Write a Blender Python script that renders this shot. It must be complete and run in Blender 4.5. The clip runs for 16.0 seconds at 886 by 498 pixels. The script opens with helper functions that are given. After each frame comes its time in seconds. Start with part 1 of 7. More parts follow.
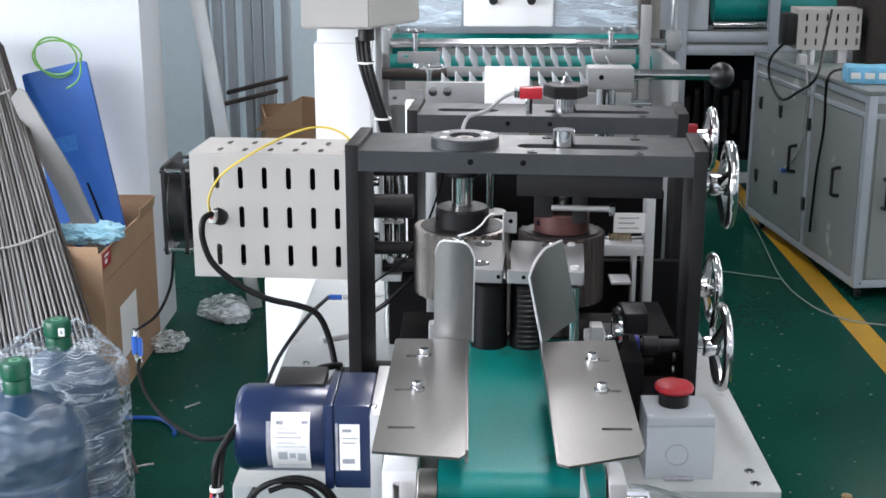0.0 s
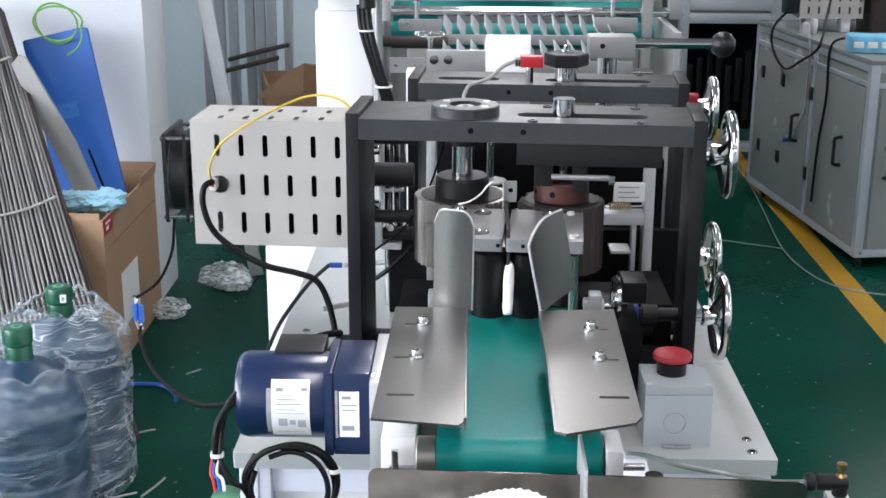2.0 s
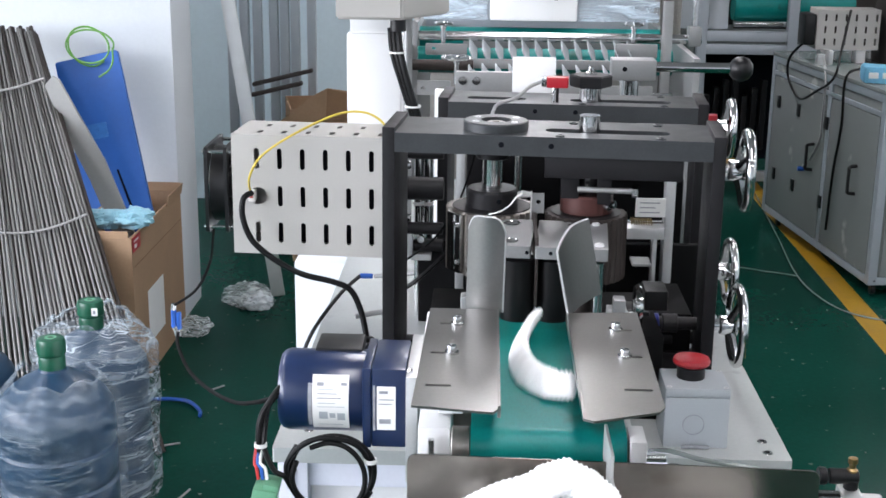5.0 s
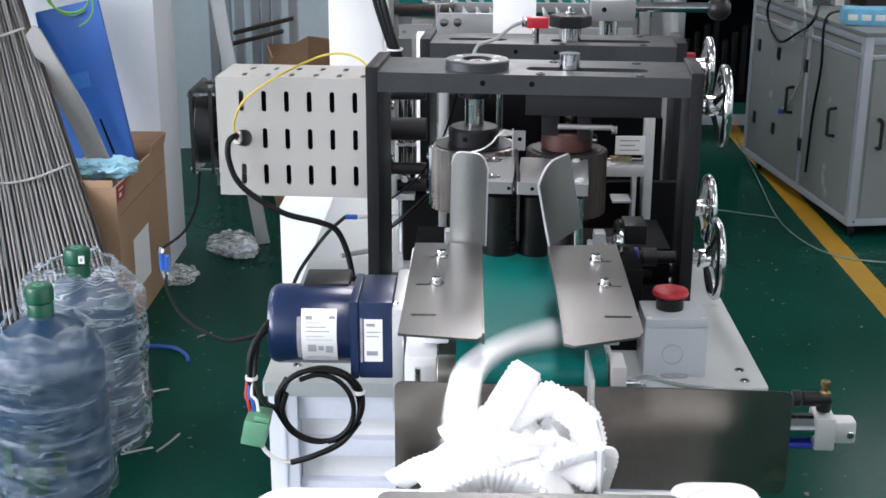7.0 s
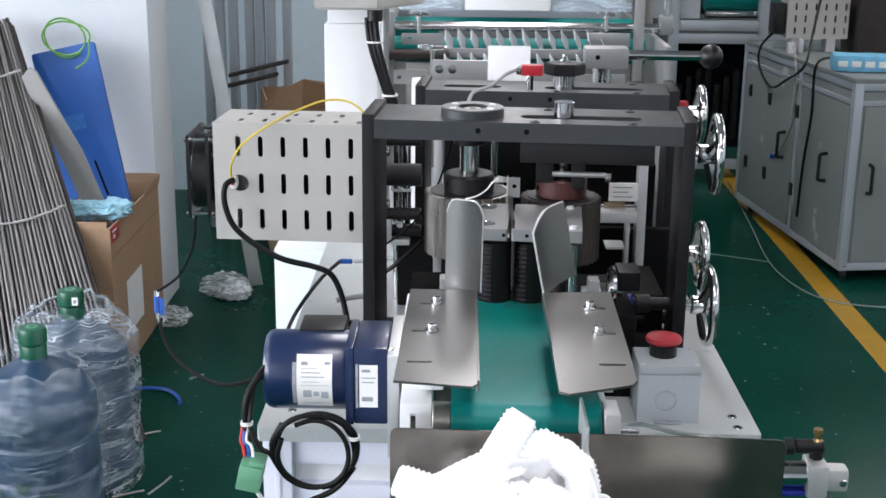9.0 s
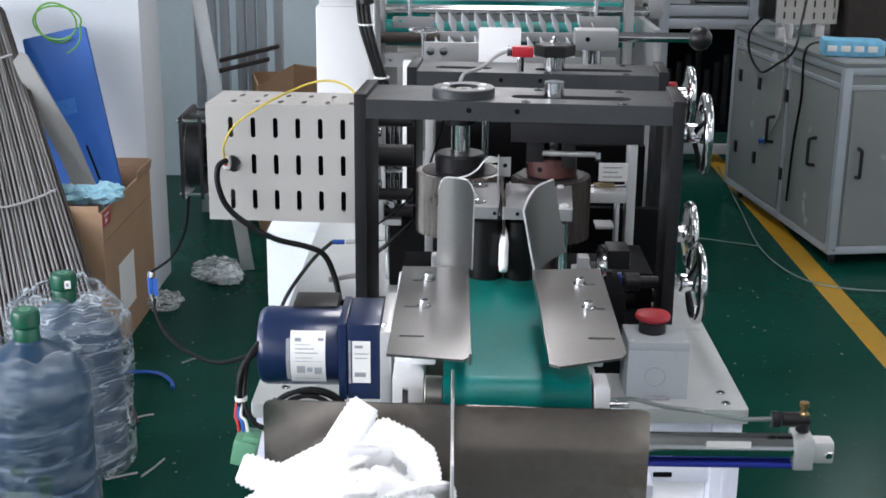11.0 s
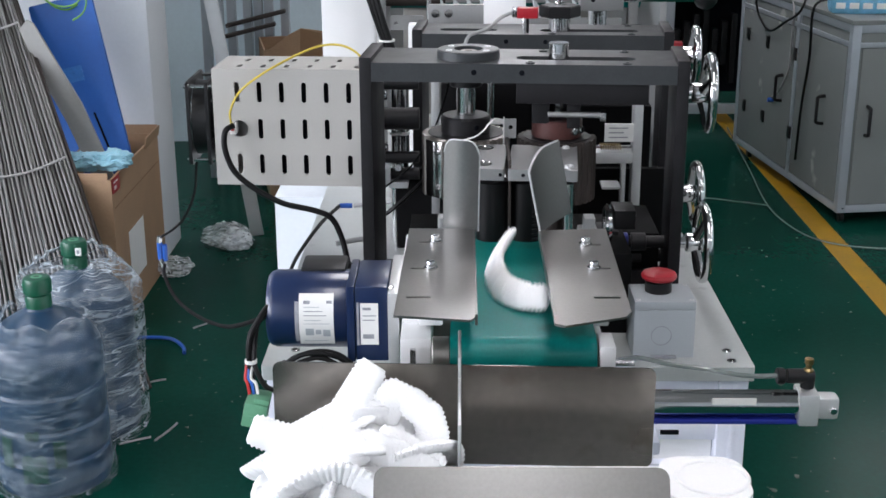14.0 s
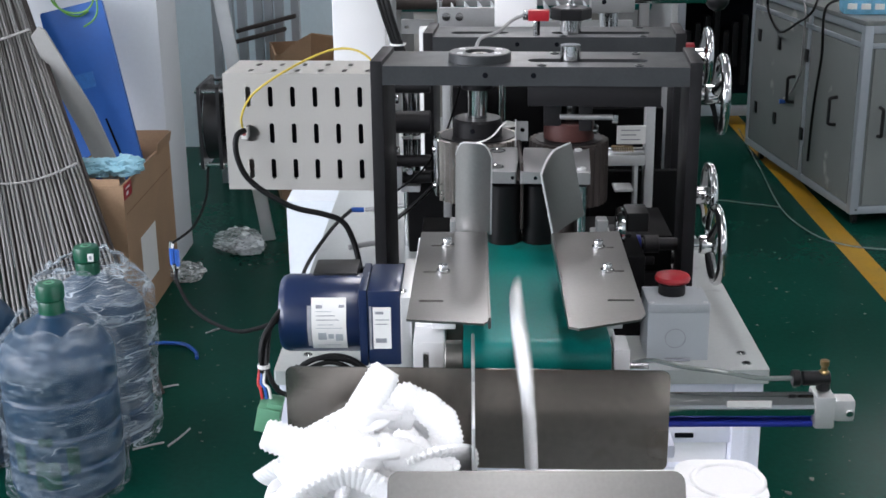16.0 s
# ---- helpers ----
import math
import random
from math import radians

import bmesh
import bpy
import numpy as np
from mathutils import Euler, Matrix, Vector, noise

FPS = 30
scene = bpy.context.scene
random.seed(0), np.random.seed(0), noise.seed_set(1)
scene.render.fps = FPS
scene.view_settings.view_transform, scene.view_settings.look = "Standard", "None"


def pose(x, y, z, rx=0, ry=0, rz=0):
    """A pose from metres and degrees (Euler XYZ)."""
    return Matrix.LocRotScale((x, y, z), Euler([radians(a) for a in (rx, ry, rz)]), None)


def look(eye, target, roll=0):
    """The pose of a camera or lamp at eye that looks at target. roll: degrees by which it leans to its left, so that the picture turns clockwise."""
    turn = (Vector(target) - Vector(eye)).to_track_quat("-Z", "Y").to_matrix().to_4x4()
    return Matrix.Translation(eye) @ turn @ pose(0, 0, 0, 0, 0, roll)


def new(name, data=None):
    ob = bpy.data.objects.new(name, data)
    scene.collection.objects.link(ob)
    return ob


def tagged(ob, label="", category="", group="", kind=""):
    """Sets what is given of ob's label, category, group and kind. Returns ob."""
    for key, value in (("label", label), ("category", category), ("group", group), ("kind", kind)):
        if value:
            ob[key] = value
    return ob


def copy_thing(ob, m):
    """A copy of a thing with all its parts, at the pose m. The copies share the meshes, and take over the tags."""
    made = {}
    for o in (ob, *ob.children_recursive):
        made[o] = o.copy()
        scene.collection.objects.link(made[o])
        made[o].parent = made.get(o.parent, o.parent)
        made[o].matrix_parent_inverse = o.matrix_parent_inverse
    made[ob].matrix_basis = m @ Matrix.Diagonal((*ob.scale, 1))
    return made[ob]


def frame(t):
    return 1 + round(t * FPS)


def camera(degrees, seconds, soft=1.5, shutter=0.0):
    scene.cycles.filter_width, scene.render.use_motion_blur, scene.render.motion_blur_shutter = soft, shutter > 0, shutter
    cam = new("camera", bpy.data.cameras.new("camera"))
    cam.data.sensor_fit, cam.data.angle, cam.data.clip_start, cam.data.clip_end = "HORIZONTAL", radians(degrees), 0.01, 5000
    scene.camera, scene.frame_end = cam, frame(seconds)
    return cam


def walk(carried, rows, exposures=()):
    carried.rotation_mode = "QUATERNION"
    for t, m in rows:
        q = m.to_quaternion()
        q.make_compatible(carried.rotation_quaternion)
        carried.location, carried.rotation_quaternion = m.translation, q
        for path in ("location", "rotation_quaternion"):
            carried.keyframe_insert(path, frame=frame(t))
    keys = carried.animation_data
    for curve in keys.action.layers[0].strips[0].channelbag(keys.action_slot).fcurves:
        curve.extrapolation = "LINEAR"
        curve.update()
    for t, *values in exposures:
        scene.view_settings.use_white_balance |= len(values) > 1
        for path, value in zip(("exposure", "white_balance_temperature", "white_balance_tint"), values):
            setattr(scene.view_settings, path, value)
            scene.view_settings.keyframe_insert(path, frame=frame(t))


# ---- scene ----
cam = camera(38.0, 16.0, soft=1.6, shutter=0.5)
PATH = [
    (0, (0.144, 0.539, 1.482), (0.103, 2.466, 0.948), 0.0),
    (0.5, (0.148, 0.537, 1.479), (0.111, 2.457, 0.923), 0.0),
    (1, (0.151, 0.537, 1.478), (0.115, 2.452, 0.9), 0.0),
    (1.5, (0.149, 0.537, 1.482), (0.112, 2.448, 0.892), 0.1),
    (2, (0.146, 0.535, 1.484), (0.103, 2.448, 0.902), 0.2),
    (2.5, (0.152, 0.521, 1.485), (0.101, 2.438, 0.917), 0.1),
    (3, (0.155, 0.507, 1.485), (0.098, 2.425, 0.924), 0.4),
    (3.5, (0.157, 0.491, 1.485), (0.089, 2.411, 0.93), 0.7),
    (5.8, (0.116, 0.436, 1.476), (0.06, 2.363, 0.942), 0.6),
    (6, (0.117, 0.431, 1.475), (0.066, 2.353, 0.927), 0.6),
    (6.5, (0.124, 0.425, 1.471), (0.078, 2.335, 0.881), 0.5),
    (7, (0.128, 0.42, 1.473), (0.09, 2.324, 0.862), 0.2),
    (7.5, (0.131, 0.418, 1.478), (0.095, 2.328, 0.886), 0.4),
    (8, (0.13, 0.411, 1.48), (0.094, 2.329, 0.913), 0.3),
    (8.5, (0.126, 0.412, 1.482), (0.095, 2.335, 0.932), 0.5),
    (10.8, (0.123, 0.398, 1.477), (0.11, 2.318, 0.918), 0.5),
    (11, (0.124, 0.393, 1.476), (0.112, 2.311, 0.907), 0.6),
    (11.5, (0.12, 0.389, 1.475), (0.11, 2.299, 0.884), 0.1),
    (12, (0.116, 0.387, 1.475), (0.102, 2.292, 0.868), -0.2),
    (12.5, (0.121, 0.383, 1.477), (0.106, 2.287, 0.864), -0.3),
    (13, (0.125, 0.382, 1.477), (0.103, 2.285, 0.861), -0.2),
    (13.5, (0.129, 0.38, 1.477), (0.102, 2.281, 0.856), -0.1),
    (14, (0.128, 0.384, 1.477), (0.101, 2.284, 0.854), -0.2),
    (14.5, (0.126, 0.382, 1.477), (0.097, 2.284, 0.858), -0.4),
    (15, (0.127, 0.383, 1.475), (0.095, 2.283, 0.852), -0.5),
    (15.5, (0.129, 0.386, 1.476), (0.09, 2.286, 0.854), -0.5),
    (16, (0.127, 0.388, 1.475), (0.082, 2.29, 0.858), -0.7),
]
walk(cam, [(t, look(eye, target, roll)) for t, eye, target, roll in PATH], [(t, stops, 6400, 14) for t, stops in ((0.0, 0.68), (3.5, 0.68), (7.0, 0.52), (8.5, 0.47), (11.5, 0.34), (12.5, 0.26), (16.0, 0.24))])

# ---- light ----
world = bpy.data.worlds.new("world")
scene.world = world
world.use_nodes = True
wn = world.node_tree.nodes
sky = wn.new("ShaderNodeTexSky")
sky.sky_type, sky.sun_disc, sky.sun_elevation, sky.sun_rotation = "NISHITA", False, radians(35), radians(200)
world.node_tree.links.new(sky.outputs[0], wn["Background"].inputs[0])
wn["Background"].inputs[1].default_value = 0.12
scene.view_settings.exposure = 0.5


def lamp_area(name, m, sx, sy, power, colour=(1, 1, 1)):
    data = bpy.data.lights.new(name, "AREA")
    data.shape, data.size, data.size_y, data.energy, data.color = "RECTANGLE", sx, sy, power, colour
    ob = new(name, data)
    ob.matrix_world = m
    return ob


# ---- materials ----
def mat(name, colour, rough=0.5, metal=0.0, vary=0.15, scale=12.0, bump=0.05, fine=180.0, stain=None, stretch=(1, 1, 1), coat=0.0, spec=0.5, island=0.0):
    """A surface with colour variation at two scales, fine relief and uneven gloss."""
    m = bpy.data.materials.new(name)
    m.use_nodes = True
    nt = m.node_tree
    n, link = nt.nodes, nt.links.new
    b = n["Principled BSDF"]
    tc = n.new("ShaderNodeTexCoord")
    mp = n.new("ShaderNodeMapping")
    mp.inputs["Scale"].default_value = stretch
    link(tc.outputs["Object"], mp.inputs["Vector"])
    big, small = n.new("ShaderNodeTexNoise"), n.new("ShaderNodeTexNoise")
    big.inputs["Scale"].default_value, big.inputs["Detail"].default_value = scale, 5
    small.inputs["Scale"].default_value, small.inputs["Detail"].default_value = fine, 4
    link(mp.outputs[0], big.inputs["Vector"])
    link(mp.outputs[0], small.inputs["Vector"])
    ramp = n.new("ShaderNodeValToRGB")
    ramp.color_ramp.elements[0].position, ramp.color_ramp.elements[1].position = 0.3, 0.7
    dark = tuple(c * (1 - vary) for c in colour)
    lite = tuple(min(1, c * (1 + vary * 0.6)) for c in colour)
    ramp.color_ramp.elements[0].color, ramp.color_ramp.elements[1].color = (*dark, 1), (*lite, 1)
    mix = n.new("ShaderNodeMath")
    mix.operation = "MULTIPLY_ADD"
    mix.inputs[1].default_value, mix.inputs[2].default_value = 0.35, 0.0
    link(small.outputs[0], mix.inputs[0])
    add = n.new("ShaderNodeMath")
    add.operation = "MULTIPLY_ADD"
    add.inputs[1].default_value = 0.65
    link(big.outputs[0], add.inputs[0])
    link(mix.outputs[0], add.inputs[2])
    link(add.outputs[0], ramp.inputs[0])
    out = ramp.outputs[0]
    if stain:
        st = n.new("ShaderNodeTexNoise")
        st.inputs["Scale"].default_value, st.inputs["Detail"].default_value = stain[1], 6
        link(tc.outputs["Object"], st.inputs["Vector"])
        sr = n.new("ShaderNodeValToRGB")
        sr.color_ramp.elements[0].position, sr.color_ramp.elements[1].position = stain[2], stain[2] + 0.06
        link(st.outputs[0], sr.inputs[0])
        mx = n.new("ShaderNodeMix")
        mx.data_type = "RGBA"
        link(sr.outputs[0], mx.inputs[0])
        link(out, mx.inputs[6])
        mx.inputs[7].default_value = (*stain[0], 1)
        out = mx.outputs[2]
    if island:
        info = n.new("ShaderNodeObjectInfo")
        hs = n.new("ShaderNodeHueSaturation")
        vm = n.new("ShaderNodeMath")
        vm.operation = "MULTIPLY_ADD"
        vm.inputs[1].default_value, vm.inputs[2].default_value = island, 1 - island / 2
        link(info.outputs["Random"], vm.inputs[0])
        link(vm.outputs[0], hs.inputs["Value"])
        link(out, hs.inputs["Color"])
        out = hs.outputs[0]
    link(out, b.inputs["Base Color"])
    rr = n.new("ShaderNodeMath")
    rr.operation = "MULTIPLY_ADD"
    rr.inputs[1].default_value, rr.inputs[2].default_value = 0.25 * min(1, rough * 2), rough - 0.12 * min(1, rough * 2)
    link(big.outputs[0], rr.inputs[0])
    link(rr.outputs[0], b.inputs["Roughness"])
    b.inputs["Metallic"].default_value = metal
    b.inputs["Specular IOR Level"].default_value = spec
    b.inputs["Coat Weight"].default_value = coat
    if bump:
        bp = n.new("ShaderNodeBump")
        bp.inputs["Strength"].default_value, bp.inputs["Distance"].default_value = bump, 0.002
        link(small.outputs[0], bp.inputs["Height"])
        link(bp.outputs[0], b.inputs["Normal"])
    return m


M_FLOOR = mat("green_epoxy", (0.003, 0.044, 0.031), 0.24, 0, 0.3, 2.2, 0.03, 60, stain=((0.12, 0.13, 0.11), 30, 0.685), spec=0.035)
M_YELLOW = mat("yellow_paint", (0.36, 0.205, 0.010), 0.4, 0, 0.25, 9, 0.05, 80, stain=((0.18, 0.15, 0.05), 14, 0.64))
M_WALL = mat("white_wall_paint", (0.66, 0.70, 0.735), 0.75, 0, 0.06, 1.6, 0.08, 90)
M_WALLB = mat("pale_blue_wall", (0.60, 0.72, 0.78), 0.7, 0, 0.08, 1.4, 0.05, 60)
# Unseen ceiling: grey chosen to darken what the metal reflects.
M_CEIL = mat("ceiling_paint", (0.34, 0.345, 0.35), 0.85, 0, 0.05, 2, 0.05)
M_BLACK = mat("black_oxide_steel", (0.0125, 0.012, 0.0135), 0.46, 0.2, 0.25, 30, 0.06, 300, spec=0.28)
# Lighter copy of black_oxide_steel: light from above is put into the colour.
M_BLACK_LIT = mat("black_oxide_lit_top", (0.043, 0.047, 0.050), 0.40, 0.35, 0.2, 25, 0.05, 300)
M_RUBBER = mat("black_rubber", (0.005, 0.005, 0.0055), 0.40, 0, 0.2, 20, 0.04, 200, spec=0.2)
M_PLASTIC = mat("black_plastic", (0.008, 0.008, 0.009), 0.40, 0, 0.15, 30, 0.02, 200, spec=0.35)
M_STEEL = mat("brushed_stainless", (0.225, 0.221, 0.214), 0.30, 1.0, 0.14, 8, 0.0, 300)
M_STEELD = mat("dull_stainless", (0.29, 0.275, 0.255), 0.46, 1.0, 0.2, 7, 0.04, 160, stain=((0.36, 0.34, 0.31), 9, 0.6))
M_TRAY = mat("stained_stainless", (0.27, 0.25, 0.225), 0.25, 1.0, 0.22, 9, 0.02, 120, stain=((0.20, 0.17, 0.14), 7, 0.56))
M_CHROME = mat("chrome", (0.60, 0.60, 0.60), 0.13, 1.0, 0.04, 8, 0.0)
M_ALU = mat("machined_aluminium", (0.62, 0.63, 0.63), 0.38, 0.55, 0.08, 22, 0.05, 260)
M_PROFILE = mat("anodised_profile", (0.42, 0.46, 0.50), 0.42, 0.45, 0.07, 12, 0.04, 200)
M_TABLE = mat("grey_plated_table", (0.50, 0.525, 0.52), 0.40, 0.25, 0.10, 10, 0.05, 200, stain=((0.40, 0.42, 0.42), 18, 0.66))
M_COVER = mat("cream_grey_powder_coat", (0.43, 0.42, 0.395), 0.48, 0, 0.06, 8, 0.05, 400, stain=((0.35, 0.32, 0.26), 10, 0.70))
M_WHITE = mat("white_powder_coat", (0.86, 0.86, 0.86), 0.45, 0, 0.04, 6, 0.03, 300)
M_LAVENDER = mat("pale_lilac_paint", (0.80, 0.82, 0.92), 0.42, 0, 0.06, 8, 0.03, 200)
M_GREY = mat("pale_grey_plastic", (0.40, 0.435, 0.46), 0.45, 0, 0.05, 14, 0.05, 400)
M_CAB = mat("cabinet_grey_green_paint", (0.205, 0.222, 0.218), 0.24, 0, 0.06, 5, 0.03, 200, stain=((0.36, 0.38, 0.35), 6, 0.66))
M_RED = mat("red_plastic", (0.36, 0.014, 0.024), 0.35, 0, 0.12, 25, 0.04, 300)
M_BELT = mat("green_pvc_belt", (0.000, 0.178, 0.160), 0.42, 0, 0.22, 14, 0.04, 350, stain=((0.01, 0.10, 0.085), 9, 0.60), stretch=(1, 0.4, 1), spec=0.25)
M_BLUE = mat("navy_motor_paint", (0.007, 0.019, 0.066), 0.30, 0, 0.15, 20, 0.03, 300, coat=0.2)
M_LABEL = mat("white_label", (0.80, 0.80, 0.78), 0.5, 0, 0.05, 30, 0.0)
M_INK = mat("label_ink", (0.30, 0.31, 0.34), 0.6, 0, 0.3, 90, 0.0)
M_BROWN = mat("red_brown_collar", (0.062, 0.019, 0.016), 0.5, 0.2, 0.3, 40, 0.05, 300)
M_FLUTE = mat("worn_dark_steel", (0.33, 0.30, 0.275), 0.29, 0.9, 0.3, 30, 0.05, 200)
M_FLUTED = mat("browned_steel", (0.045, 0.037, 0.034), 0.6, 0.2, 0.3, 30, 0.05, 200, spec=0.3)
M_CARD = mat("brown_cardboard", (0.34, 0.218, 0.130), 0.8, 0, 0.15, 8, 0.06, 120)
M_CARDIN = mat("cardboard_inside", (0.24, 0.14, 0.075), 0.85, 0, 0.15, 8, 0.06, 120)
M_BOARD = mat("blue_foam_board", (0.010, 0.10, 0.40), 0.5, 0, 0.12, 7, 0.05, 90)
M_FOAM = mat("grey_white_panel", (0.31, 0.31, 0.30), 0.55, 0, 0.1, 6, 0.05, 90)
M_STRAP = mat("green_strap", (0.10, 0.31, 0.035), 0.45, 0, 0.1, 30, 0.02)
M_CAP = mat("green_bottle_cap", (0.003, 0.080, 0.040), 0.35, 0, 0.2, 40, 0.02)
M_PETB = mat("blue_bottle_plastic", (0.006, 0.036, 0.080), 0.36, 0, 0.25, 9, 0.03, 40)
M_CLOTH = mat("white_fabric", (0.92, 0.925, 0.93), 0.9, 0, 0.04, 40, 0.5, 420)
M_TUBEC = mat("clear_hose", (0.17, 0.20, 0.19), 0.2, 0, 0.1, 30, 0.0)
M_YWIRE = mat("yellow_wire", (0.62, 0.47, 0.06), 0.45, 0, 0.1, 30, 0.0)
M_BWIRE = mat("blue_connector", (0.02, 0.10, 0.42), 0.35, 0, 0.1, 30, 0.0)
M_RWIRE = mat("red_wire", (0.5, 0.03, 0.03), 0.4, 0, 0.1, 30, 0.0)
M_GWIRE = mat("grey_wire", (0.30, 0.30, 0.30), 0.4, 0, 0.1, 30, 0.0)
M_SATIN = mat("satin_machined_plate", (0.31, 0.315, 0.315), 0.50, 0.7, 0.1, 20, 0.05, 260)
M_PLUG = mat("pale_green_plastic", (0.14, 0.36, 0.22), 0.45, 0, 0.1, 30, 0.02)
M_CHIP = mat("pale_chip", (0.11, 0.125, 0.105), 0.6, 0, 0.3, 60, 0.0)
# Cord black; on housings it paints in the shade inside the frames.
M_CORD = mat("matt_black_cord_and_shade", (0.004, 0.004, 0.0045), 0.7, 0, 0.2, 20, 0.0, 200, spec=0.1)
M_PRINT = mat("faded_green_print", (0.004, 0.050, 0.032), 0.4, 0, 0.5, 60, 0.0)
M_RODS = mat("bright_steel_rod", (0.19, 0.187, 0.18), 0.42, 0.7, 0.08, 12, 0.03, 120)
M_BRASS = mat("brass", (0.34, 0.24, 0.11), 0.36, 1.0, 0.15, 30, 0.0)
M_PACKB = mat("pale_blue_pack", (0.18, 0.50, 0.72), 0.45, 0, 0.3, 25, 0.05)
# Near-black: paints the shade of holes, slots and machine interiors; also small dark parts.
M_DARK = mat("recess_shade_and_dark_parts", (0.004, 0.005, 0.008), 0.7, 0, 0.3, 5, 0.0, spec=0.08)
M_CYLB = mat("cobalt_sleeve", (0.02, 0.035, 0.30), 0.3, 0.2, 0.1, 20, 0.0)
M_BAGS = mat("scrap_film", (0.62, 0.66, 0.68), 0.5, 0, 0.2, 20, 0.2, 60)
M_BAGBLUE = mat("blue_film_bag", (0.32, 0.60, 0.72), 0.35, 0, 0.2, 20, 0.2, 60)
M_LIGHTS = bpy.data.materials.new("tube_glow")
M_LIGHTS.use_nodes = True
M_LIGHTS.node_tree.nodes["Principled BSDF"].inputs["Emission Color"].default_value = (1, 1, 1, 1)
M_LIGHTS.node_tree.nodes["Principled BSDF"].inputs["Emission Strength"].default_value = 4.0


def film_mat(name, alpha, colour=(0.86, 0.92, 0.95), rough=0.18):
    """Thin creased plastic film: partly see-through, glossy folds."""
    m = bpy.data.materials.new(name)
    m.use_nodes = True
    n, link = m.node_tree.nodes, m.node_tree.links.new
    b = n["Principled BSDF"]
    b.inputs["Base Color"].default_value, b.inputs["Roughness"].default_value = (*colour, 1), rough
    b.inputs["Specular IOR Level"].default_value = 0.28
    tc, mp, nz = n.new("ShaderNodeTexCoord"), n.new("ShaderNodeMapping"), n.new("ShaderNodeTexNoise")
    mp.inputs["Scale"].default_value = (7, 7, 34)
    mp.inputs["Rotation"].default_value = (0.4, 0.55, 0)
    nz.inputs["Scale"].default_value, nz.inputs["Detail"].default_value, nz.inputs["Distortion"].default_value = 1.0, 5, 1.2
    link(tc.outputs["Object"], mp.inputs[0])
    link(mp.outputs[0], nz.inputs["Vector"])
    r = n.new("ShaderNodeValToRGB")
    r.color_ramp.elements[0].position, r.color_ramp.elements[1].position = 0.47, 0.72
    r.color_ramp.elements[0].color = (alpha * 0.35,) * 3 + (1,)
    r.color_ramp.elements[1].color = (min(1, alpha * 2.2),) * 3 + (1,)
    link(nz.outputs[0], r.inputs[0])
    best = r.outputs[0]
    for turn, size, hi in (((0.3, 0.65, 0.2), (5, 5, 30), 3.0), ((-0.2, 0.25, 0.0), (4, 4, 46), 2.4), ((0.4, -0.8, 0.5), (6, 6, 50), 2.0)):
        m2, n2, r2, mx = n.new("ShaderNodeMapping"), n.new("ShaderNodeTexNoise"), n.new("ShaderNodeValToRGB"), n.new("ShaderNodeMath")
        m2.inputs["Scale"].default_value, m2.inputs["Rotation"].default_value = size, turn
        n2.inputs["Scale"].default_value, n2.inputs["Detail"].default_value, n2.inputs["Distortion"].default_value = 1.0, 1.2, 0.35
        link(tc.outputs["Object"], m2.inputs[0])
        link(m2.outputs[0], n2.inputs["Vector"])
        e = r2.color_ramp.elements
        e[0].position, e[1].position = 0.487, 0.513
        e[0].color = e[1].color = (0, 0, 0, 1)
        top = e.new(0.5)
        top.color = (min(1, alpha * hi),) * 3 + (1,)
        link(n2.outputs[0], r2.inputs[0])
        mx.operation = "MAXIMUM"
        link(best, mx.inputs[0])
        link(r2.outputs[0], mx.inputs[1])
        best = mx.outputs[0]
    link(best, b.inputs["Alpha"])
    bp = n.new("ShaderNodeBump")
    bp.inputs["Strength"].default_value, bp.inputs["Distance"].default_value = 0.55, 0.015
    link(nz.outputs[0], bp.inputs["Height"])
    link(bp.outputs[0], b.inputs["Normal"])
    return m


M_FILM = film_mat("clear_film_wrap", 0.17, (0.42, 0.49, 0.55), 0.36)
M_FILM2 = film_mat("clear_loose_film", 0.30, (0.50, 0.57, 0.62), 0.34)
M_SCRAP = film_mat("film_scrap", 0.62, (0.66, 0.71, 0.72), 0.5)
M_ACRYL = film_mat("smoky_acrylic", 0.42, (0.62, 0.72, 0.80), 0.1)

# ---- mesh helpers ----
BASE = {}


def thing(name, x, y, z, label, category, group="", kind=""):
    ob = new(name)
    ob.empty_display_size = 0.02
    ob.location = (x, y, z)
    BASE[ob] = Vector((x, y, z))
    return tagged(ob, label, category, group, kind)


def mesh_ob(name, bm, material, origin, smooth=True):
    bmesh.ops.translate(bm, verts=bm.verts, vec=-origin)
    me = bpy.data.meshes.new(name)
    bm.to_mesh(me)
    bm.free()
    for one in material if isinstance(material, tuple) else (material,):
        me.materials.append(one)
    if smooth:
        me.polygons.foreach_set("use_smooth", [True] * len(me.polygons))
        me.set_sharp_from_angle(angle=radians(32))
    return new(name, me)


def part(name, bm, material, parent, label=""):
    """Links a bmesh, built in world places, as one mesh under a thing or a part."""
    o = BASE[parent]
    ob = mesh_ob(name, bm, material, o)
    ob.parent = parent
    BASE[ob] = o
    if label:
        ob["label"] = label
    return ob


def solo(name, bm, material, label, category="", group="", kind="", origin=None):
    """A thing that is one single mesh."""
    lo = Vector([min(v.co[i] for v in bm.verts) for i in range(3)])
    hi = Vector([max(v.co[i] for v in bm.verts) for i in range(3)])
    o = origin or Vector(((lo.x + hi.x) / 2, (lo.y + hi.y) / 2, lo.z))
    ob = mesh_ob(name, bm, material, o)
    ob.location = o
    BASE[ob] = o.copy()
    return tagged(ob, label, category, group, kind)


